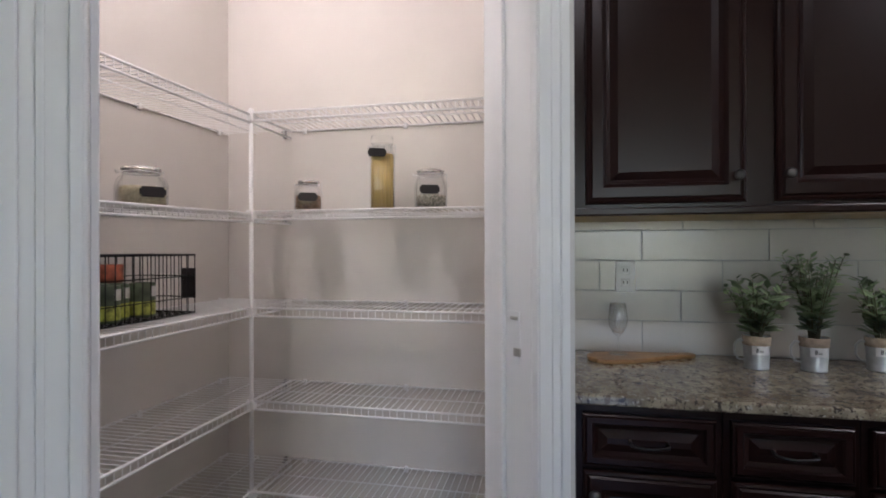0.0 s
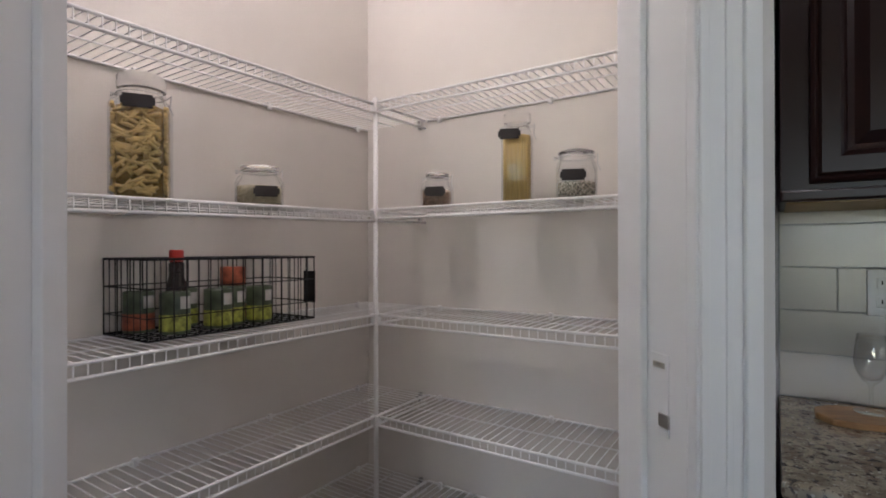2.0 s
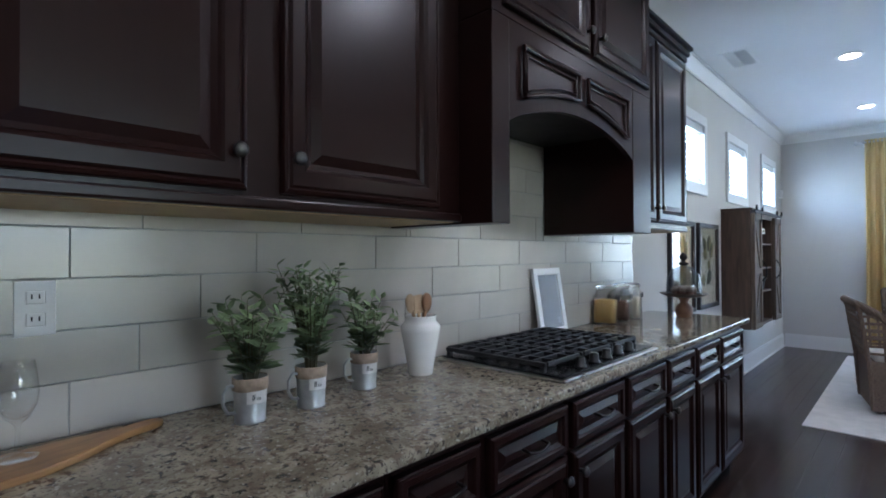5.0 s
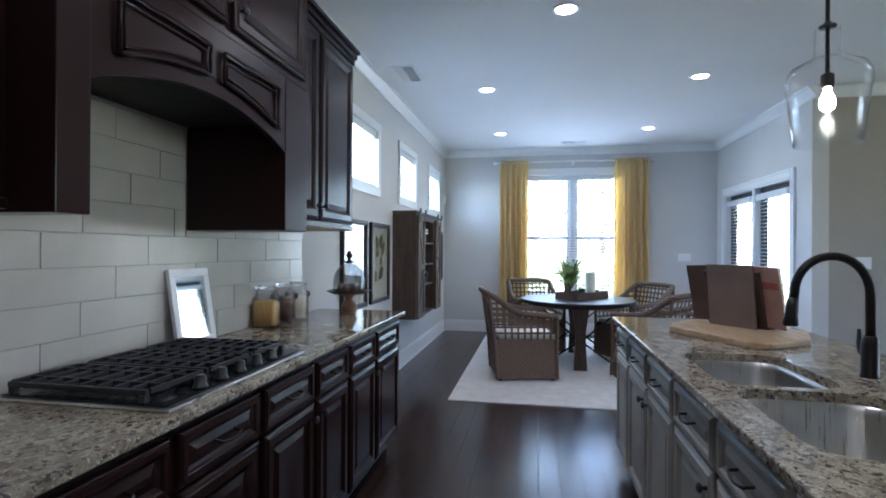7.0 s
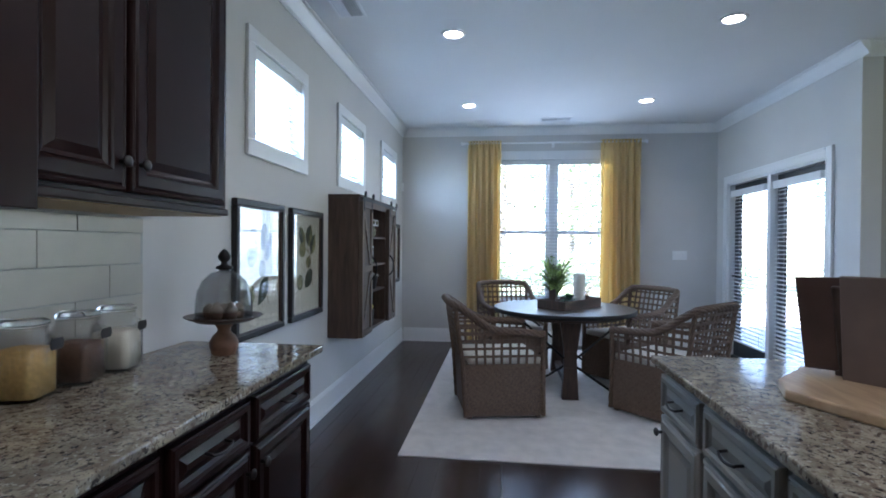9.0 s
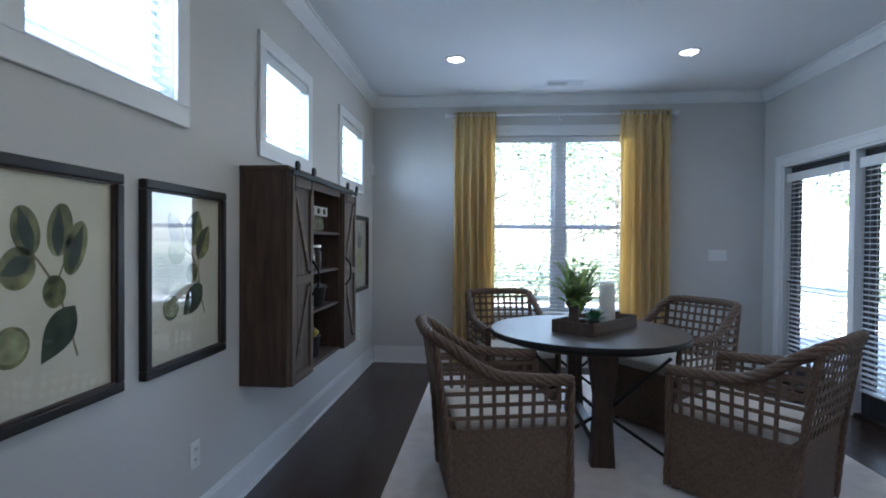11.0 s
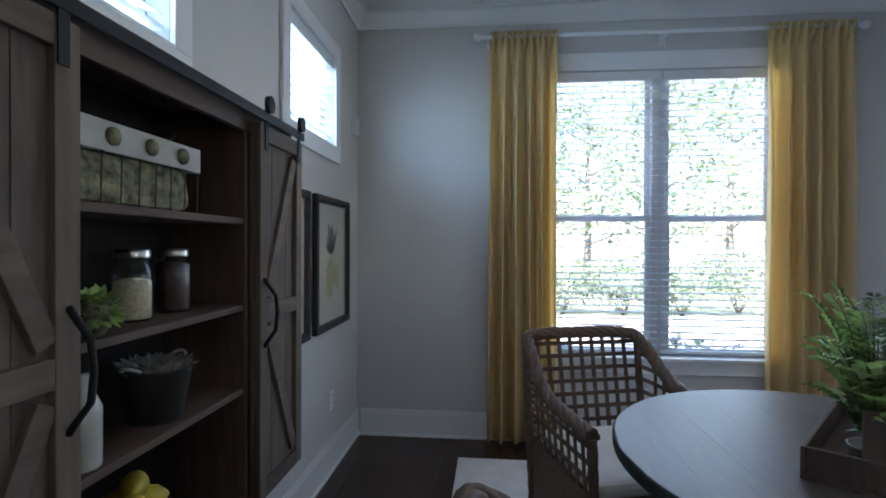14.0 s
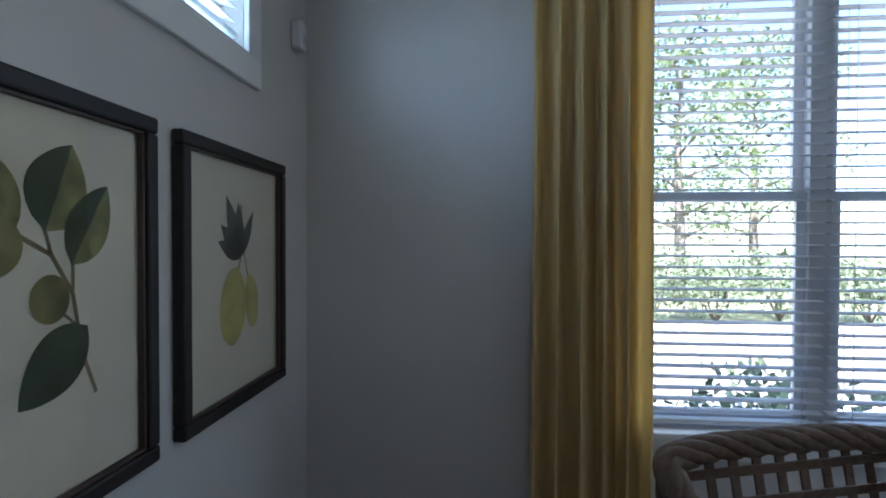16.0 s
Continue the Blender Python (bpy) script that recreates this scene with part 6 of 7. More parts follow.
part("handle_post", boxes((-_l / 2 + 0.014, -0.035, _h * 0.3, -_l / 2 + 0.030, 0.035, 0.20), bevel=0.004), M_BARN, _ty)
part("handle_post", boxes((_l / 2 - 0.030, -0.035, _h * 0.3, _l / 2 - 0.014, 0.035, 0.10), bevel=0.004), M_BARN, _ty)
_rng = random.Random(21)
M_FERN = shader("fern_leaf", (0.12, 0.20, 0.045), 0.5, vary=0.4, scale=10, hue=(0.27, 0.38, 0.10))
M_SUCC = shader("glossy_leaf", (0.03, 0.16, 0.05), 0.3, vary=0.3, scale=10)


def fern(at, label):
    p = thing("potted_fern", at, 0, label, "plant")
    part("pot", lathe([(0.045, 0), (0.055, 0.08), (0.057, 0.085), (0.05, 0.085), (0.001, 0.08)], 24), M_BARN, p)
    st, lv = bmesh.new(), bmesh.new()
    for k in range(64):
        a = k * 2.399
        reach, rise = _rng.uniform(0.02, 0.165), _rng.uniform(0.15, 0.43)
        pts = []
        for i in range(12):
            u = i / 11
            r = 0.015 + reach * u ** 1.4
            pts.append(Vector((math.cos(a) * r, math.sin(a) * r, 0.08 + rise * math.sin(u * 1.45) / math.sin(1.45) - 0.03 * u * u * (reach / 0.17))))
        tube(st, pts, [0.0018 - 0.0012 * i / 11 for i in range(12)], 4)
        for i in range(2, 12):
            d = (pts[min(i + 1, 11)] - pts[i - 1]).normalized()
            sd = d.cross(Vector((0, 0, 1))).normalized()
            ln = 0.036 * math.sin(math.pi * (0.18 + 0.8 * i / 12)) + 0.006
            for h in (0.0, 0.5):
                q = pts[i].lerp(pts[i - 1], h)
                for s in (-1, 1):
                    leaf(lv, q, sd * s + d * 0.7 + Vector((0, 0, _rng.uniform(-0.2, 0.3))), d, ln * _rng.uniform(0.8, 1.15), ln * 0.17)
    part("stems", st, M_STEM, p)
    part("fronds", lv, M_FERN, p)
    return p


fern((7.357, 0.408, TT + 0.0128), "green fern in a small wooden pot on the tray")
_s = thing("succulent", (7.50, 0.26, TT + 0.0128), 0, "small glossy green leafy plant in the tray", "plant")
part("pot", lathe([(0.035, 0), (0.042, 0.05), (0.036, 0.052), (0.001, 0.05)], 20), M_BARN, _s)
_lv = bmesh.new()
for _k in range(70):
    _a, _e = _k * 2.399, _rng.uniform(-0.1, 1.3)
    leaf(_lv, Vector((0.01 * math.cos(_a), 0.01 * math.sin(_a), 0.05 + 0.02 * _rng.random())), Vector((math.cos(_a) * math.cos(_e), math.sin(_a) * math.cos(_e), math.sin(_e))), Vector((0, 0, 1)), _rng.uniform(0.05, 0.10), 0.011)
part("leaves", _lv, M_SUCC, _s)
_c = thing("pillar_candle", (7.652, 0.140, TT + 0.0128), 0, "white pillar candle under a clear glass cover in the tray", "candle")
part("wax", lathe([(0.056, 0.0), (0.057, 0.004), (0.057, 0.272), (0.052, 0.298), (0.034, 0.308), (0.001, 0.305)], 32), shader("candle_wax", (0.80, 0.76, 0.68), 0.5, vary=0.02), _c)
part("wick", tube(bmesh.new(), [(0, 0, 0.304), (0.002, 0, 0.318)], 0.0012, 5), M_INK, _c)
_b = thing("glass_bottle", (7.56, 0.26, TT + 0.0128), 0, "tilted clear glass bottle in the tray", "bottle")
_gb = part("bottle", lathe([(0.030, 0.0), (0.032, 0.01), (0.032, 0.08), (0.014, 0.12), (0.012, 0.17), (0.014, 0.175), (0.011, 0.175), (0.009, 0.12), (0.028, 0.08), (0.001, 0.01)], 24), M_GLASS, _b)
_gb.visible_shadow = False


# framed botanical prints
M_FRAME = wood("dark_frame", (0.006, 0.005, 0.0045), (0.017, 0.012, 0.010), 0.5, (3, 3, 3), 6, 0.1)
M_PAPER = shader("print_paper", (0.66, 0.62, 0.50), 0.85, vary=0.03, scale=5)
M_PRINT_G = shader("print_green", (0.10, 0.11, 0.045), 0.85, vary=0.35, scale=18, hue=(0.20, 0.20, 0.085))
M_PRINT_D = shader("print_dark_green", (0.045, 0.065, 0.04), 0.85, vary=0.3, scale=18)
M_PRINT_Y = shader("print_lemon", (0.46, 0.41, 0.11), 0.85, vary=0.15, scale=14)
M_PRINT_S = shader("print_stem", (0.20, 0.16, 0.09), 0.85, vary=0.2)
M_PRINT_F = shader("print_lime", (0.15, 0.15, 0.05), 0.85, vary=0.3, scale=12, hue=(0.21, 0.20, 0.085))
M_PRINT_L = shader("print_lime_slice", (0.30, 0.31, 0.17), 0.85, vary=0.2, scale=20)
M_PGLASS = pane_glass("picture_glass", 1.0, 0.04)


def blade(bm, x, z, ang, ln, w, n=8):
    """A flat pointed leaf shape in the x-z plane."""
    a = radians(ang)
    d, s = (math.cos(a), math.sin(a)), (-math.sin(a), math.cos(a))
    up = [(u, w * math.sin(math.pi * u ** 0.8)) for u in [i / n for i in range(n + 1)]]
    pts = [(x + d[0] * ln * u + s[0] * h, z + d[1] * ln * u + s[1] * h) for u, h in up] + [(x + d[0] * ln * u - s[0] * h, z + d[1] * ln * u - s[1] * h) for u, h in reversed(up[1:-1])]
    bm.faces.new([bm.verts.new((px, 0, pz)) for px, pz in pts])


def disc(bm, x, z, rx, rz, ang=0, n=20):
    a = radians(ang)
    bm.faces.new([bm.verts.new((x + rx * math.cos(t) * math.cos(a) - rz * math.sin(t) * math.sin(a), 0, z + rx * math.cos(t) * math.sin(a) + rz * math.sin(t) * math.cos(a))) for t in [2 * math.pi * i / n for i in range(n)]])


def two_tone(light, dark, x, z, ang, ln, w, n=10):
    """A broad leaf with a light and a dark half on either side of its midrib."""
    a = radians(ang)
    d, s = (math.cos(a), math.sin(a)), (-math.sin(a), math.cos(a))
    for bm, side in ((light, -1), (dark, 1)):
        edge = [(u, side * w * math.sin(math.pi * u ** 0.85) ** 0.8) for u in [i / n for i in range(n + 1)]]
        pts = [(x + d[0] * ln * u + s[0] * h, z + d[1] * ln * u + s[1] * h) for u, h in edge]
        bm.faces.new([bm.verts.new((px, 0, pz)) for px, pz in pts])


def stalk(bm, pts, w):
    for (x0, z0), (x1, z1) in zip(pts, pts[1:]):
        l = math.hypot(x1 - x0, z1 - z0)
        nx, nz = -(z1 - z0) / l * w, (x1 - x0) / l * w
        bm.faces.new([bm.verts.new((x, 0, z)) for x, z in ((x0 - nx, z0 - nz), (x1 - nx, z1 - nz), (x1 + nx, z1 + nz), (x0 + nx, z0 + nz))])


def at_depth(bm, y):
    bmesh.ops.translate(bm, vec=(0, y, 0), verts=bm.verts)
    return bm


def picture(x0, x1, kind, label, z0=0.825):
    w, h = x1 - x0, 0.760
    p = thing("framed_print", ((x0 + x1) / 2, NY, z0), 0, label, "picture", "framed botanical prints")
    f, d = 0.036, 0.034
    part("frame", boxes((-w / 2, -d, 0, w / 2, -0.001, f), (-w / 2, -d, h - f, w / 2, -0.001, h), (-w / 2, -d, f + 0.0004, -w / 2 + f, -0.001, h - f - 0.0004), (w / 2 - f, -d, f + 0.0004, w / 2, -0.001, h - f - 0.0004), bevel=0.006), M_FRAME, p)
    part("inner_bead", boxes((-w / 2 + f, -0.026, f, w / 2 - f, -0.012, f + 0.007), (-w / 2 + f, -0.026, h - f - 0.007, w / 2 - f, -0.012, h - f), (-w / 2 + f, -0.026, f + 0.0075, -w / 2 + f + 0.007, -0.012, h - f - 0.0075), (w / 2 - f - 0.007, -0.026, f + 0.0075, w / 2 - f, -0.012, h - f - 0.0075), bevel=0.002), M_STAND, p)
    part("paper", boxes((-w / 2 + f, -0.010, f, w / 2 - f, -0.004, h - f)), M_PAPER, p, "cream paper print")
    g, dk, y, st, fr, st2 = (bmesh.new() for _ in range(6))
    if kind == "lemon":
        stalk(st, [(0.02, 0.60), (0.03, 0.47), (0.0, 0.40)], 0.004)
        stalk(st, [(0.03, 0.47), (0.07, 0.36)], 0.003)
        for a, l, ww in ((115, 0.20, 0.035), (140, 0.15, 0.030), (160, 0.14, 0.026), (60, 0.17, 0.022), (95, 0.17, 0.03)):
            blade(dk, 0.015, 0.44, a, l, ww)
        disc(y, -0.03, 0.295, 0.075, 0.115, -6)
        disc(y, 0.085, 0.30, 0.045, 0.085, 8)
    elif kind == "lime":
        stalk(st, [(-0.02, 0.497), (0.04, 0.466), (0.085, 0.395), (0.097, 0.330), (0.112, 0.265), (0.138, 0.200)], 0.0045)
        stalk(st, [(0.04, 0.466), (0.026, 0.515)], 0.004)
        stalk(st, [(0.085, 0.40), (0.086, 0.455)], 0.004)
        stalk(st, [(0.094, 0.335), (0.062, 0.362)], 0.003)
        two_tone(g, dk, -0.030, 0.500, 122, 0.170, 0.050)
        two_tone(g, dk, 0.028, 0.505, 70, 0.168, 0.066)
        two_tone(g, dk, 0.082, 0.446, 60, 0.175, 0.050)
        two_tone(dk, dk, 0.118, 0.331, 219, 0.185, 0.056)
        disc(fr, -0.072, 0.482, 0.058, 0.052)
        disc(fr, 0.036, 0.389, 0.041, 0.043)
        disc(dk, -0.110, 0.254, 0.052, 0.052)
        disc(y, -0.110, 0.258, 0.046, 0.044)
        for q in range(8):
            stalk(st2, [(-0.110, 0.258), (-0.110 + 0.038 * math.cos(q * math.pi / 4), 0.258 + 0.036 * math.sin(q * math.pi / 4))], 0.0012)
    else:
        stalk(st, [(-0.06, 0.51), (-0.01, 0.45), (0.035, 0.39), (0.075, 0.29), (0.115, 0.165)], 0.004)
        stalk(st, [(0.035, 0.39), (0.06, 0.45), (0.095, 0.53)], 0.003)
        for x, z, rx, rz, a in ((-0.065, 0.555, 0.046, 0.072, 14), (-0.090, 0.450, 0.056, 0.062, -30), (0.050, 0.560, 0.046, 0.082, -10), (0.03, 0.375, 0.042, 0.050, 0)):
            disc(g, x, z, rx, rz, a)
        disc(g, 0.108, 0.505, 0.042, 0.088, -18)
        for x, z, a, l, ww in ((-0.045, 0.49, 108, 0.14, 0.022), (-0.05, 0.475, 205, 0.10, 0.026), (0.04, 0.48, 88, 0.15, 0.022), (0.085, 0.425, 72, 0.16, 0.022), (0.105, 0.325, 232, 0.20, 0.056)):
            blade(dk, x, z, a, l, ww)
        disc(g, -0.112, 0.235, 0.060, 0.058)
        disc(y, -0.112, 0.237, 0.050, 0.046)
    for nm, bm, mt, dep in (("stem_print", st, M_PRINT_S, -0.0104), ("leaf_print", g, M_PRINT_G, -0.0108), ("dark_leaf_print", dk, M_PRINT_D, -0.0112), ("fruit_print", y, M_PRINT_Y if kind == "lemon" else M_PRINT_L, -0.0116), ("lime_print", fr, M_PRINT_F, -0.0120), ("segment_print", st2, M_PRINT_S, -0.0122)):
        if bm.faces:
            part(nm, at_depth(bm, dep), mt, p)
        else:
            bm.free()
    gl = part("glass", boxes((-w / 2 + f, -0.0165, f, w / 2 - f, -0.0145, h - f)), M_PGLASS, p)
    gl.visible_shadow = False
    return p


picture(4.985, 5.575, "pear", "dark-framed print of green fruit and leaves on cream paper")
picture(5.685, 6.268, "lime", "dark-framed print of limes and leaves on cream paper")
picture(7.93, 8.522, "lime", "dark-framed print of limes and leaves on cream paper", 0.855)
picture(8.612, 9.230, "lemon", "dark-framed print of lemons with leaves on cream paper", 0.855)

# barn-door wall cupboard
KX0, KX1, KY, KZ0, KZ1 = 6.455, 7.722, 2.045, 0.59, 1.725
_k = thing("barn_door_cupboard", (0, 0, 0), 0, "weathered wooden wall cupboard with two sliding barn doors", "cupboard")
_t = 0.024
part("side_panel", boxes((KX0, KY, KZ0, KX0 + _t, NY - 0.001, KZ1), bevel=0.003), M_BARN, _k)
part("side_panel", boxes((KX1 - _t, KY, KZ0, KX1, NY - 0.001, KZ1), bevel=0.003), M_BARN, _k)
part("top_panel", boxes((KX0 - 0.004, KY - 0.012, KZ1 + 0.0005, KX1 + 0.004, NY - 0.001, KZ1 + 0.024), bevel=0.003), M_BARN_H, _k)
part("bottom_panel", boxes((KX0 + _t + 0.0005, KY, KZ0, KX1 - _t - 0.0005, NY - 0.001, KZ0 + _t), bevel=0.003), M_BARN_H, _k)
part("back_panel", boxes((KX0 + _t, NY - 0.014, KZ0 + _t, KX1 - _t, NY - 0.002, KZ1)), M_BARN_BACK, _k, "near-black back board")
for _x in (6.775, 7.402):
    part("divider", boxes((_x - 0.011, KY + 0.002, KZ0 + _t + 0.0005, _x + 0.011, NY - 0.0145, KZ1 - 0.0005), bevel=0.002), M_BARN, _k)
SH = (0.935, 1.172, 1.418)
for _z in SH:
    part("shelf_board", boxes((6.7865, KY + 0.006, _z - 0.018, 7.3905, NY - 0.0145, _z), bevel=0.002), M_BARN_H, _k)
part("top_rail", boxes((KX0 + _t, KY - 0.0, KZ1 - 0.06, KX1 - _t, KY + 0.018, KZ1 - 0.0005), bevel=0.002), M_BARN_H, _k)
part("track", boxes((KX0 - 0.01, KY - 0.042, KZ1 - 0.022, KX1 + 0.01, KY - 0.036, KZ1 + 0.004), bevel=0.001), M_BLACK, _k, "black steel barn-door track")


def barn_door(x0, x1, flip):
    w, z0, z1, y1 = x1 - x0, KZ0 + 0.006, KZ1 - 0.032, KY - 0.004
    d = part("sliding_door", boxes((x0, y1 - 0.014, z0, x1, y1, z1)), M_BARN_DOOR, _k)
    n = 3
    for i in range(n):
        a = x0 + 0.001 + (w - 0.002) * i / n
        part("plank", boxes((a + 0.001, y1 - 0.018, z0 + 0.001, a + (w - 0.002) / n - 0.001, y1 - 0.0142, z1 - 0.001), bevel=0.0012), M_BARN_DOOR, d)
    f0, f1, b = y1 - 0.032, y1 - 0.0182, 0.048
    zm = (z0 + z1) / 2
    for r in ((x0, f0, z0, x0 + b, f1, z1), (x1 - b, f0, z0, x1, f1, z1)):
        part("stile", boxes(r, bevel=0.002), M_BARN_DOOR, d)
    for zc in (z0, zm - b / 2, z1 - b):
        part("rail", boxes((x0 + b + 0.0005, f0, zc, x1 - b - 0.0005, f1, zc + b), bevel=0.002), M_BARN_DOOR_H, d)
    for za, zb, s in ((z0 + b, zm - b / 2, 1), (zm + b / 2, z1 - b, -1)):
        s = -s * flip
        xa, xb = (x0 + b, x1 - b) if s > 0 else (x1 - b, x0 + b)
        ang = math.atan2(zb - za, xb - xa)
        ln = math.hypot(zb - za, xb - xa)
        m = Matrix.Translation(((xa + xb) / 2, (f0 + f1) / 2 + 0.0015, (za + zb) / 2)) @ Matrix.Rotation(-ang, 4, "Y")
        part("brace", boxes((-ln / 2 + 0.022, -0.006, -0.02, ln / 2 - 0.022, 0.0055, 0.02), bevel=0.0015, m=m), M_BARN_DOOR_H, d)
    for hx in (x0 + 0.035, x1 - 0.035):
        h = part("hanger", boxes((hx - 0.011, f0 - 0.004, z1 - 0.075, hx + 0.011, f0 - 0.0005, KZ1 + 0.016), bevel=0.001), M_BLACK, d, "black iron roller hanger")
        bm = lathe([(0.024, -0.006), (0.026, -0.005), (0.022, 0.0), (0.026, 0.005), (0.024, 0.006)], 24)
        bmesh.ops.transform(bm, matrix=Matrix.Translation((hx, f0 - 0.012, KZ1 + 0.026)) @ Matrix.Rotation(radians(90), 4, "X"), verts=bm.verts)
        part("wheel", bm, M_BLACK, h)
    hx = x0 + 0.024 if flip > 0 else x1 - 0.024
    part("pull_handle", tube(bmesh.new(), [(hx, f0, zm + 0.10), (hx, f0 - 0.010, zm + 0.085), (hx + 0.004, f0 - 0.034, zm + 0.05), (hx + 0.006, f0 - 0.038, zm), (hx + 0.004, f0 - 0.034, zm - 0.05), (hx, f0 - 0.010, zm - 0.085), (hx, f0, zm - 0.10)], 0.006, 8), M_BLACK, d, "curved black iron pull")
    return d


barn_door(KX0 - 0.002, 6.772, -1)
barn_door(7.408, KX1 + 0.002, 1)


# Things in the wall cupboard
M_MOSS = shader("dried_moss", (0.17, 0.16, 0.09), 0.95, vary=0.4, scale=40, bump=1.0, bump_scale=90)
M_BAND = shader("whitewashed_board", (0.40, 0.38, 0.35), 0.8, vary=0.08, scale=10, bump=0.2)
M_DARKTIN = shader("dark_pail", (0.045, 0.042, 0.040), 0.5, metal=0.5, vary=0.2)
M_LEMON = shader("lemon_peel", (0.62, 0.46, 0.04), 0.4, vary=0.1, scale=30, bump=0.3, bump_scale=200)

_b = thing("crate", (7.025, 2.165, SH[2] + 0.0005), 0, "moss-filled wire crate with a whitewashed band and three buttons", "crate")
_bm = boxes((-0.17, -0.075, 0.002, 0.17, 0.075, 0.105), bevel=0.02)
bmesh.ops.subdivide_edges(_bm, edges=_bm.edges[:], cuts=2, use_grid_fill=True)
for _v in _bm.verts:
    _v.co += Vector(_v.co).normalized() * 0.012 * noise.noise(_v.co * 40)
part("moss", _bm, M_MOSS, _b)
part("band", boxes((-0.185, -0.095, 0.100, 0.185, -0.088, 0.158), (-0.185, 0.088, 0.100, 0.185, 0.095, 0.158), (-0.185, -0.0875, 0.100, -0.178, 0.0875, 0.158), (0.178, -0.0875, 0.100, 0.185, 0.0875, 0.158), bevel=0.002), M_BAND, _b)
for _x in (-0.11, 0.0, 0.11):
    _bm = lathe([(0.018, 0.0), (0.018, 0.006), (0.012, 0.011), (0.001, 0.012)], 20)
    bmesh.ops.transform(_bm, matrix=Matrix.Translation((_x, -0.0955, 0.130)) @ Matrix.Rotation(radians(90), 4, "X"), verts=_bm.verts)
    part("button", _bm, M_MOSS, _b)
_bm = bmesh.new()
for _i in range(8):
    _x = -0.18 + 0.36 * _i / 7
    tube(_bm, [(_x, -0.090, 0.102), (_x, -0.088, 0.001), (_x, 0.088, 0.001), (_x, 0.090, 0.102)], 0.002, 5)
part("wire_cage", _bm, M_BARN, _b)
_bm = tube(bmesh.new(), [(0.10, 0.0, 0.11), (0.20, 0.02, 0.17), (0.27, 0.03, 0.215)], [0.010, 0.008, 0.004], 8)
part("branch", _bm, M_BARN, _b)


def mason_jar(at, fill, mat, label):
    j = thing("mason_jar", at, 0, label, "jar", "mason jars in the cupboard")
    pr = [(0.036, 0.0), (0.042, 0.004), (0.043, 0.10), (0.041, 0.115), (0.033, 0.128), (0.033, 0.140)]
    g = part("glass_body", lathe(pr + [(r - 0.003, max(z, 0.005)) for r, z in reversed(pr)] + [(0.001, 0.005)], 28), M_GLASS, j)
    g.visible_shadow = False
    part("contents", lathe([(0.037, 0.0055), (0.0385, 0.01), (0.0385, fill), (0.02, fill + 0.006), (0.001, fill + 0.006)], 24), mat, j)
    part("lid", lathe([(0.0365, 0.1405), (0.037, 0.142), (0.037, 0.156), (0.034, 0.160), (0.001, 0.160)], 28), M_STEEL, j, "silver screw lid")
    return j


mason_jar((7.075, 2.15, SH[1] + 0.0005), 0.088, M_GRAIN, "mason jar half full of pale grain, silver lid")
mason_jar((7.235, 2.16, SH[1] + 0.0005), 0.118, shader("dark_beans", (0.045, 0.020, 0.015), 0.5, vary=0.2, scale=120, bump=0.6, bump_scale=250), "mason jar full of dark beans, silver lid")
_i = thing("ivy_ball", (6.885, 2.08, SH[1] + 0.0005), 0, "small clump of green ivy on a cupboard shelf", "plant")
_rng = random.Random(33)
_lv = bmesh.new()
for _k in range(90):
    _a, _e = _k * 2.399, math.asin(-0.6 + 1.6 * _k / 90)
    _p = Vector((math.cos(_a) * math.cos(_e), math.sin(_a) * math.cos(_e), math.sin(_e)))
    leaf(_lv, Vector((0, 0, 0.045)) + _p * 0.026, _p + Vector((_rng.uniform(-0.5, 0.5), _rng.uniform(-0.5, 0.5), _rng.uniform(-0.5, 0.2))), Vector((0, 0, 1)), 0.028, 0.009)
part("leaves", _lv, M_FERN, _i)
part("ball", lathe([(0.012, 0.0), (0.026, 0.02), (0.03, 0.045), (0.024, 0.068), (0.001, 0.076)], 16), M_MOSS, _i)
_p = thing("pail", (7.125, 2.13, SH[0] + 0.0005), 0, "dark metal pail with dried white flowers", "pail")
part("pail_body", lathe([(0.055, 0.0), (0.058, 0.004), (0.078, 0.118), (0.082, 0.122), (0.078, 0.124), (0.070, 0.112), (0.001, 0.108)], 32), M_DARKTIN, _p)
for _s in (-1, 1):
    part("ring_handle", tube(bmesh.new(), [(_s * (0.078 + 0.022 * math.sin(a)), 0.02 * math.cos(a) , 0.128 + 0.012 * math.sin(a)) for a in [i * math.pi / 8 for i in range(9)]], 0.004, 6), M_BAND, _p)
M_DRIED = shader("dried_flower", (0.30, 0.27, 0.24), 0.9, vary=0.2, scale=40)
_bm = bmesh.new()
for _k in range(120):
    _a = _k * 2.399
    _r = 0.06 * math.sqrt(_k / 120)
    leaf(_bm, Vector((_r * math.cos(_a), _r * math.sin(_a), 0.108)), Vector((math.cos(_a) * 0.7, math.sin(_a) * 0.7, _rng.uniform(0.3, 1.2))), Vector((0, 0, 1)), 0.045, 0.010)
part("dried_flowers", _bm, M_DRIED, _p)
_j = thing("tall_bottle", (6.865, 2.09, SH[0] + 0.0005), 0, "tall glass bottle with pale contents on a shelf", "bottle")
_g = part("bottle", lathe([(0.030, 0.0), (0.033, 0.005), (0.033, 0.11), (0.020, 0.14), (0.018, 0.165), (0.020, 0.170), (0.001, 0.171)], 24), shader("milk_glass", (0.45, 0.43, 0.38), 0.15), _j)
_l = thing("lemon_pot", (7.06, 2.15, KZ0 + _t + 0.0005), 0, "dark pot heaped with yellow lemons", "pot")
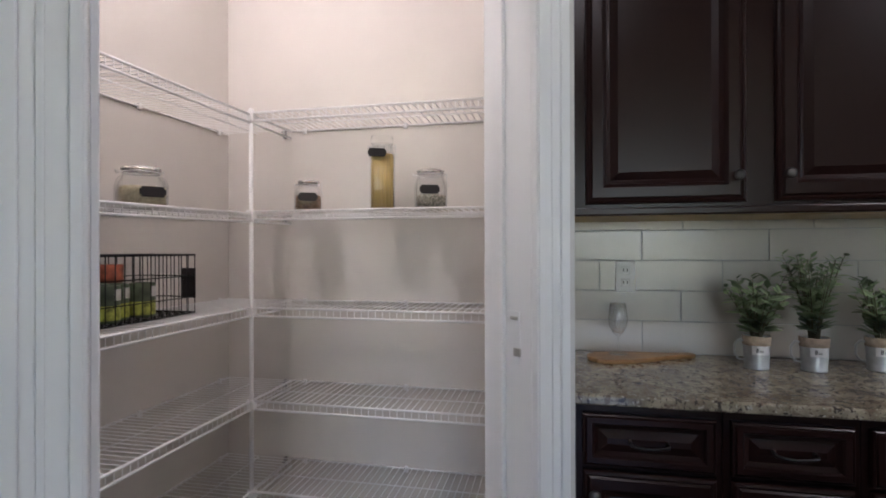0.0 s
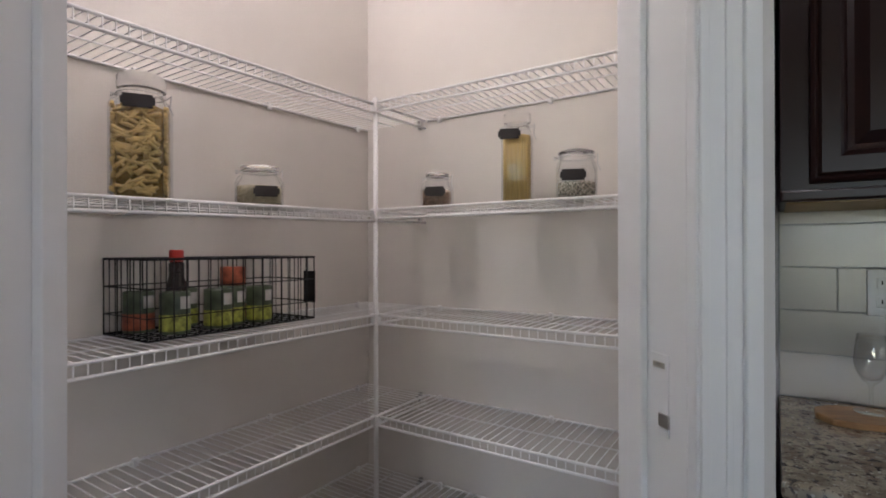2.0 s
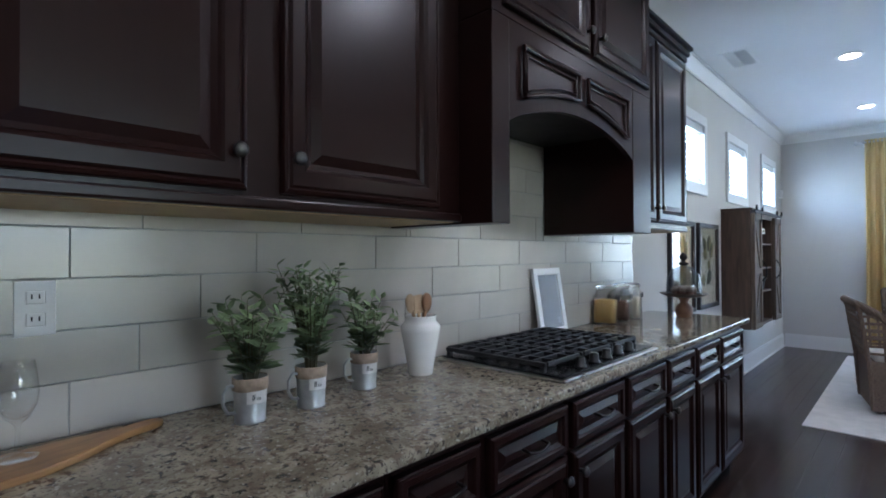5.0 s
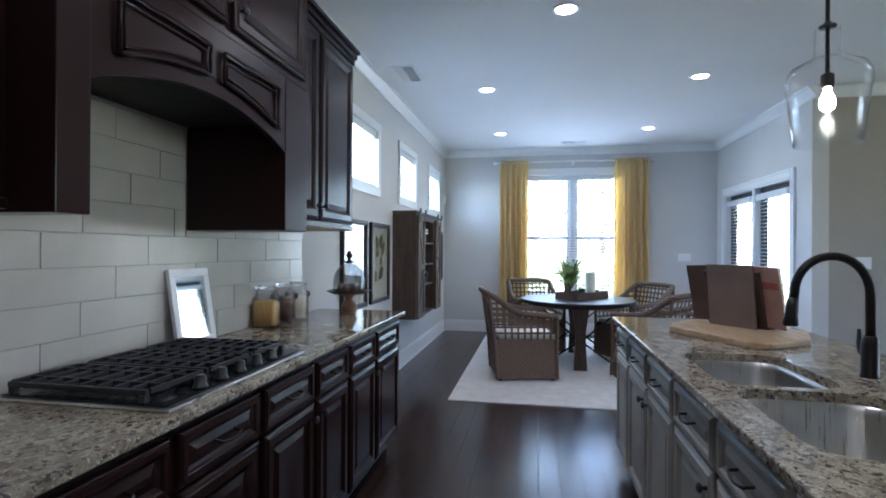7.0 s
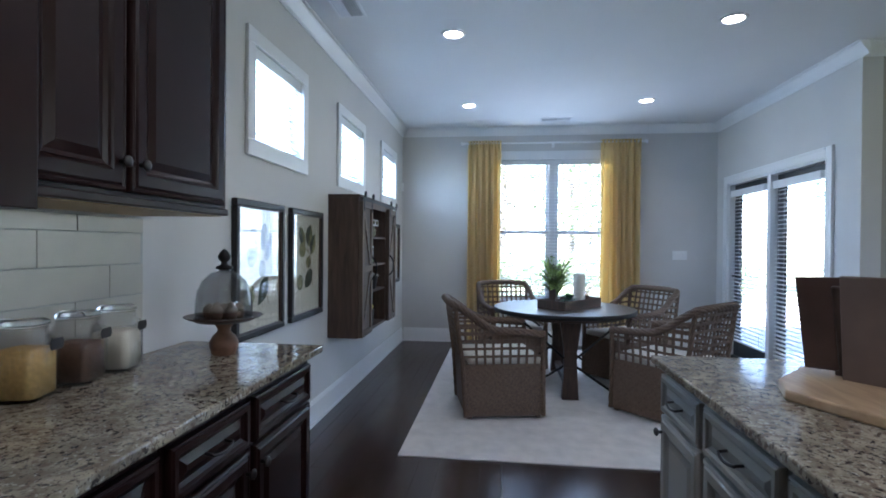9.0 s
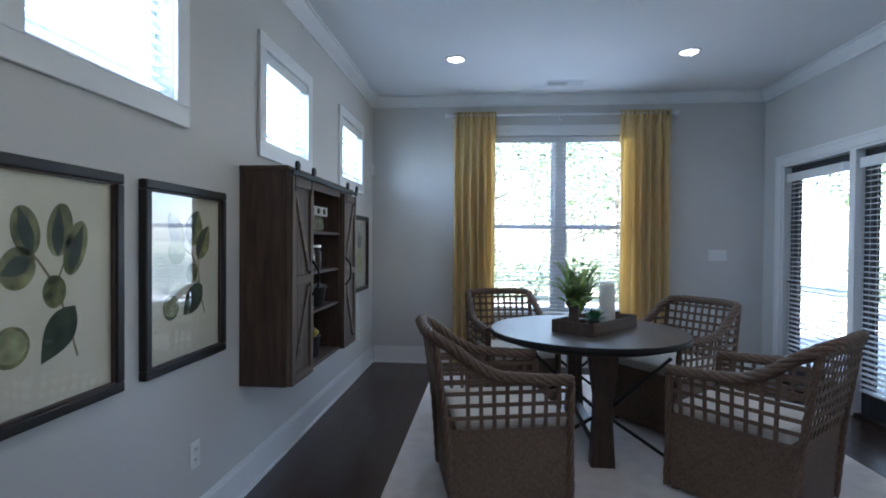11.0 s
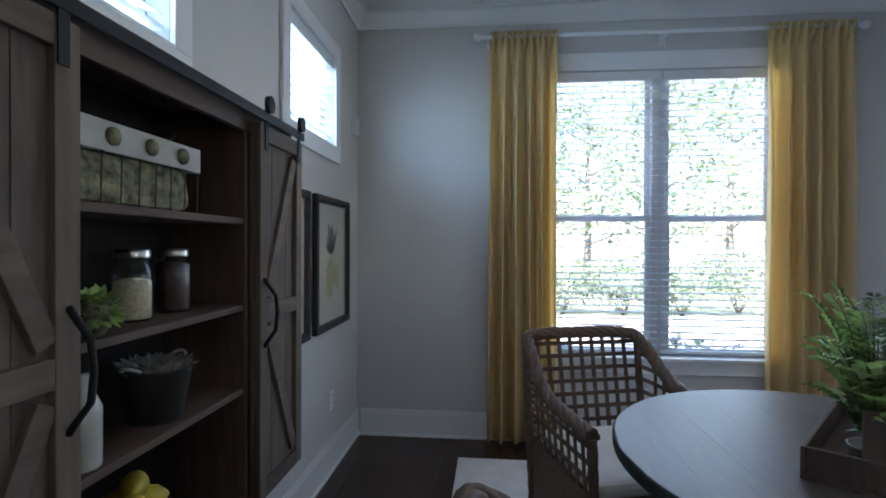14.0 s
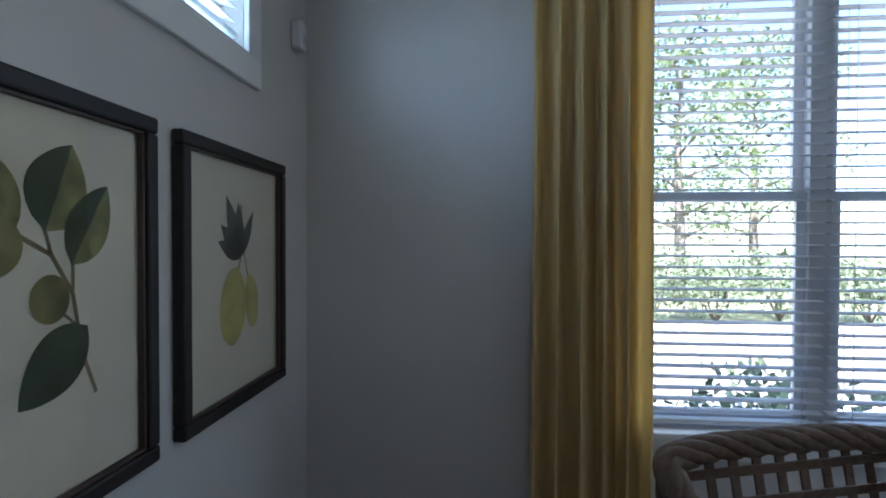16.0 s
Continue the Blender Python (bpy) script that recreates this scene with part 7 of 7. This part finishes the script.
part("pot", lathe([(0.065, 0.0), (0.072, 0.006), (0.080, 0.13), (0.084, 0.135), (0.078, 0.138), (0.070, 0.125), (0.001, 0.12)], 32), M_DARKTIN, _l)
for _i, (_x, _y, _z) in enumerate(((-0.035, -0.03, 0.118), (0.035, -0.02, 0.120), (0.0, 0.035, 0.118), (0.015, -0.005, 0.158), (-0.05, -0.05, 0.14))):
    _o = thing("lemon", (7.06 + _x, 2.15 + _y, KZ0 + _t + _z), 40 * _i, "yellow lemon heaped in the dark pot", "lemon", "lemons in the pot")
    _bm = lathe([(0.001, -0.044), (0.010, -0.040), (0.024, -0.024), (0.030, 0.0), (0.024, 0.024), (0.010, 0.040), (0.001, 0.046)], 18)
    bmesh.ops.transform(_bm, matrix=Matrix.Translation((0, 0, 0.030)) @ Matrix.Rotation(radians(90), 4, "X"), verts=_bm.verts)
    part("fruit", _bm, M_LEMON, _o)


# Garden seen through the windows
M_LAWN = shader("lawn", (0.34, 0.36, 0.22), 0.95, vary=0.25, scale=1.5, bump=0.5, bump_scale=60)
M_PAVE = shader("pale_concrete", (0.52, 0.50, 0.47), 0.9, vary=0.06, scale=3, bump=0.2, bump_scale=90)
M_SHRUB = shader("shrub_leaf", (0.10, 0.14, 0.08), 0.6, vary=0.5, scale=3, hue=(0.20, 0.26, 0.15))
M_TREE = shader("tree_leaf", (0.15, 0.21, 0.11), 0.6, vary=0.5, scale=2, hue=(0.26, 0.33, 0.18))
M_BARK = shader("bark", (0.22, 0.19, 0.16), 0.9, vary=0.3, scale=12, bump=0.8, bump_scale=40)
solid("ground", boxes((-400, -400, -0.30, 600, 400, -0.16)), M_LAWN, "green lawn round the house", "ground", kind="structure")
solid("patio", boxes((EX + 0.16, -9, -0.159, 17.0, 9, -0.14)), M_PAVE, "pale concrete path behind the house", "pavement", kind="structure")
solid("patio_deck", boxes((6.96, -9.0, -0.139, EX + 3.5, SY - 0.16, -0.05)), M_PAVE, "pale concrete patio outside the doors", "pavement", kind="structure")


def clump(rng, bm, at, radius, count, size, flat=1.0):
    """A loose cluster of leaves about a point."""
    for _ in range(count):
        v = Vector((rng.gauss(0, 1), rng.gauss(0, 1), rng.gauss(0, 1))).normalized() * radius * rng.uniform(0.35, 1.0) ** 0.6
        v.z *= flat
        d = (v + Vector((rng.uniform(-1, 1), rng.uniform(-1, 1), rng.uniform(-0.6, 0.9))) * radius).normalized()
        p = Vector(at) + v
        s = d.cross(Vector((rng.uniform(-1, 1), rng.uniform(-1, 1), 1))).normalized()
        z = size * rng.uniform(0.6, 1.3)
        q = [bm.verts.new(p + o) for o in (Vector(), d * z * 0.5 + s * z * 0.28, d * z, d * z * 0.5 - s * z * 0.28)]
        bm.faces.new(q)


def shrub(at, w, h, rng, label):
    s = thing("shrub", at, 0, label, "shrub", "garden shrubs")
    st, lv = bmesh.new(), bmesh.new()
    for k in range(7):
        a = k * 2.4
        tip = Vector((math.cos(a) * w * 0.3, math.sin(a) * w * 0.3, h * rng.uniform(0.5, 0.8)))
        tube(st, [(0, 0, 0), tip * 0.5 + Vector((0, 0, 0.05)), tip], [0.02, 0.013, 0.006], 5)
        clump(rng, lv, tip, w * 0.34, 210, 0.10, 0.8)
    clump(rng, lv, (0, 0, h * 0.55), w * 0.45, 420, 0.10, 0.75)
    part("stems", st, M_BARK, s)
    part("foliage", lv, M_SHRUB, s)
    return s


def tree(at, h, crown, rng, label):
    t = thing("tree", at, rng.uniform(0, 360), label, "tree", "garden trees")
    tr, lv = bmesh.new(), bmesh.new()
    tube(tr, [(0, 0, -0.02), (0.05, 0.02, h * 0.25), (0.0, 0.08, h * 0.55), (0.06, 0.0, h * 0.85)], [0.17, 0.13, 0.09, 0.03], 10)
    for k in range(16):
        z = h * (0.22 + 0.68 * k / 15)
        a = k * 2.399
        r = crown * (1.0 - 0.55 * k / 15) * rng.uniform(0.7, 1.1)
        tip = Vector((math.cos(a) * r, math.sin(a) * r, z + r * 0.35))
        tube(tr, [(0.02, 0.04, z), tip * 0.5 + Vector((0, 0, z * 0.5 + 0.05)), tip], [0.045, 0.028, 0.01], 6)
        for u in (0.5, 0.75, 1.0):
            c = Vector((0, 0, z)).lerp(tip, u)
            clump(rng, lv, c + Vector((rng.uniform(-0.2, 0.2), rng.uniform(-0.2, 0.2), 0.1)), crown * 0.30, 85, 0.17, 0.7)
    part("trunk", tr, M_BARK, t)
    part("crown", lv, M_TREE, t)
    return t


_rng = random.Random(77)
_s1 = shrub((17.3, -5.4, -0.16), 1.5, 1.05, _rng, "rounded green garden shrub beyond the path")
_s2 = shrub((17.6, -4.0, -0.16), 1.7, 1.20, _rng, "rounded green garden shrub beyond the path")
for _k in range(9):
    copy_thing((_s1, _s2)[_k % 2], pose(17.4 + _rng.uniform(-0.4, 0.5), -2.7 + 1.25 * _k, -0.16, 0, 0, _rng.uniform(0, 360)))
for _x, _y in ((8.0, -9.0), (9.6, -9.4), (11.4, -9.2), (13.0, -8.6), (6.6, -9.6), (14.6, -7.2)):
    copy_thing((_s1, _s2)[int(_x) % 2], pose(_x, _y, -0.16, 0, 0, _rng.uniform(0, 360)))
copy_thing(_s1, pose(11.2, -0.62, -0.80, 0, 0, 20))
copy_thing(_s1, pose(11.3, 1.15, -0.86, 0, 0, 140))
_t1 = tree((20.5, -3.2, -0.16), 6.8, 2.3, _rng, "leafy green tree beyond the shrubs")
_t2 = tree((22.0, 0.8, -0.16), 7.6, 2.6, _rng, "leafy green tree beyond the shrubs")
for _x, _y in ((20.8, 4.6), (23.5, -6.5), (24.0, 7.5), (25.0, 2.8), (24.5, -2.0), (10.5, -14.0), (14.5, -13.5), (7.0, -14.8), (18.5, -10.0), (6.5, 13.5), (10.0, 15.0)):
    copy_thing((_t1, _t2)[int(_x + _y) % 2], pose(_x, _y, -0.16, 0, 0, _rng.uniform(0, 360)))


# Backsplash tiles, piece by piece
_bs = structure("backsplash", boxes((0.9535, NY - 0.006, 0.914, 4.33, NY - 0.0005, 1.44), (2.26, NY - 0.006, 1.4405, 3.215, NY - 0.0005, 1.88)), M_GROUT, "white tile backsplash with grey grout", "backsplash")
_tile = {}
_rng = random.Random(2)


def tile_mesh(w, h):
    key = (round(w, 3), round(h, 3))
    if key not in _tile:
        _tile[key] = mesh_of("tile", boxes((0, -0.0105, 0, w, -0.0055, h), bevel=0.0012), M_TILE)
    return _tile[key]


TP, TW, TG = 0.1155, 0.4395, 0.0030
PHASE = (1.239, 1.378, 1.083, 1.239, 1.385, 1.15, 1.30, 1.08, 1.24)
for _r in range(9):
    _z0 = 0.9225 + _r * TP if _r else 0.9165
    _full = min(0.9225 + (_r + 1) * TP - TG, 1.878)
    _runs = [(0.955, 4.328, _full)] if _r < 4 else [(2.285, 3.213, _full)]
    if _r == 4:
        _runs = [(0.955, 2.285, 1.438), (2.285, 3.213, _full), (3.213, 4.328, 1.438)]
    for _lo, _hi, _top in _runs:
        if _top - _z0 < 0.02:
            continue
        _x = PHASE[_r] - 4 * TW
        while _x < _hi:
            _a, _b = max(_x, _lo) + TG / 2, min(_x + TW, _hi) - TG / 2
            if _b - _a > 0.015:
                same("tile", tile_mesh(_b - _a, _top - _z0), _bs, pose(_a, NY + _rng.uniform(-0.0006, 0.0006), _z0))
            _x += TW

# hardwood floor planks
_fl = structure("floor_planks", boxes((-2.44, -6.04, -0.0118, -2.40, -6.0, -0.011)), M_FLOOR, "dark brown hardwood plank floor", "floor")
PWID = 0.127
_pm = {}


def plank_mesh(length):
    key = round(length, 2)
    if key not in _pm:
        _pm[key] = mesh_of("plank", boxes((0.0004, 0.0004, -0.0115, length - 0.0004, PWID - 0.0006, 0.0), bevel=0.0012), M_FLOOR)
    return _pm[key]


_rest = bmesh.new()
_count = 0
for _k in range(int((2.30 + 6.05) / PWID) + 1):
    _y = 2.295 - PWID * (_k + 1)
    _x = _first = 0.95 - _rng.choice((0.3, 0.6, 0.9, 1.2))
    while _x < EX:
        _l = _rng.choice((0.9, 1.2, 1.5, 1.8))
        _a, _b = max(_x, -2.44), min(_x + _l, EX - 0.002)
        if _b - _a > 0.05:
            if _count < 290 and _y > -2.0 and _b > 3.2:
                same("plank", plank_mesh(_b - _a), _fl, pose(_a, _y, 0))
                _count += 1
            else:
                _c = [_rest.verts.new(p) for p in ((_a + 0.0005, _y + 0.0005, -0.0005), (_b - 0.0005, _y + 0.0005, -0.0005), (_b - 0.0005, _y + PWID - 0.0005, -0.0005), (_a + 0.0005, _y + PWID - 0.0005, -0.0005))]
                _rest.faces.new(_c)
        _x += _l
    _a = -2.44
    _c = [_rest.verts.new(p) for p in ((-2.44, _y + 0.0005, -0.001), (_first - 0.0005, _y + 0.0005, -0.001), (_first - 0.0005, _y + PWID - 0.0005, -0.001), (-2.44, _y + PWID - 0.0005, -0.001))]
    _rest.faces.new(_c)
tagged(part("far_planks", _rest, M_FLOOR, _fl), kind="stuff")
solid("pantry_floor", boxes((-0.513, 0.78, -0.0118, 0.83, 2.235, -0.0005)), M_FLOOR, "dark hardwood floor in the pantry", "floor", kind="structure")
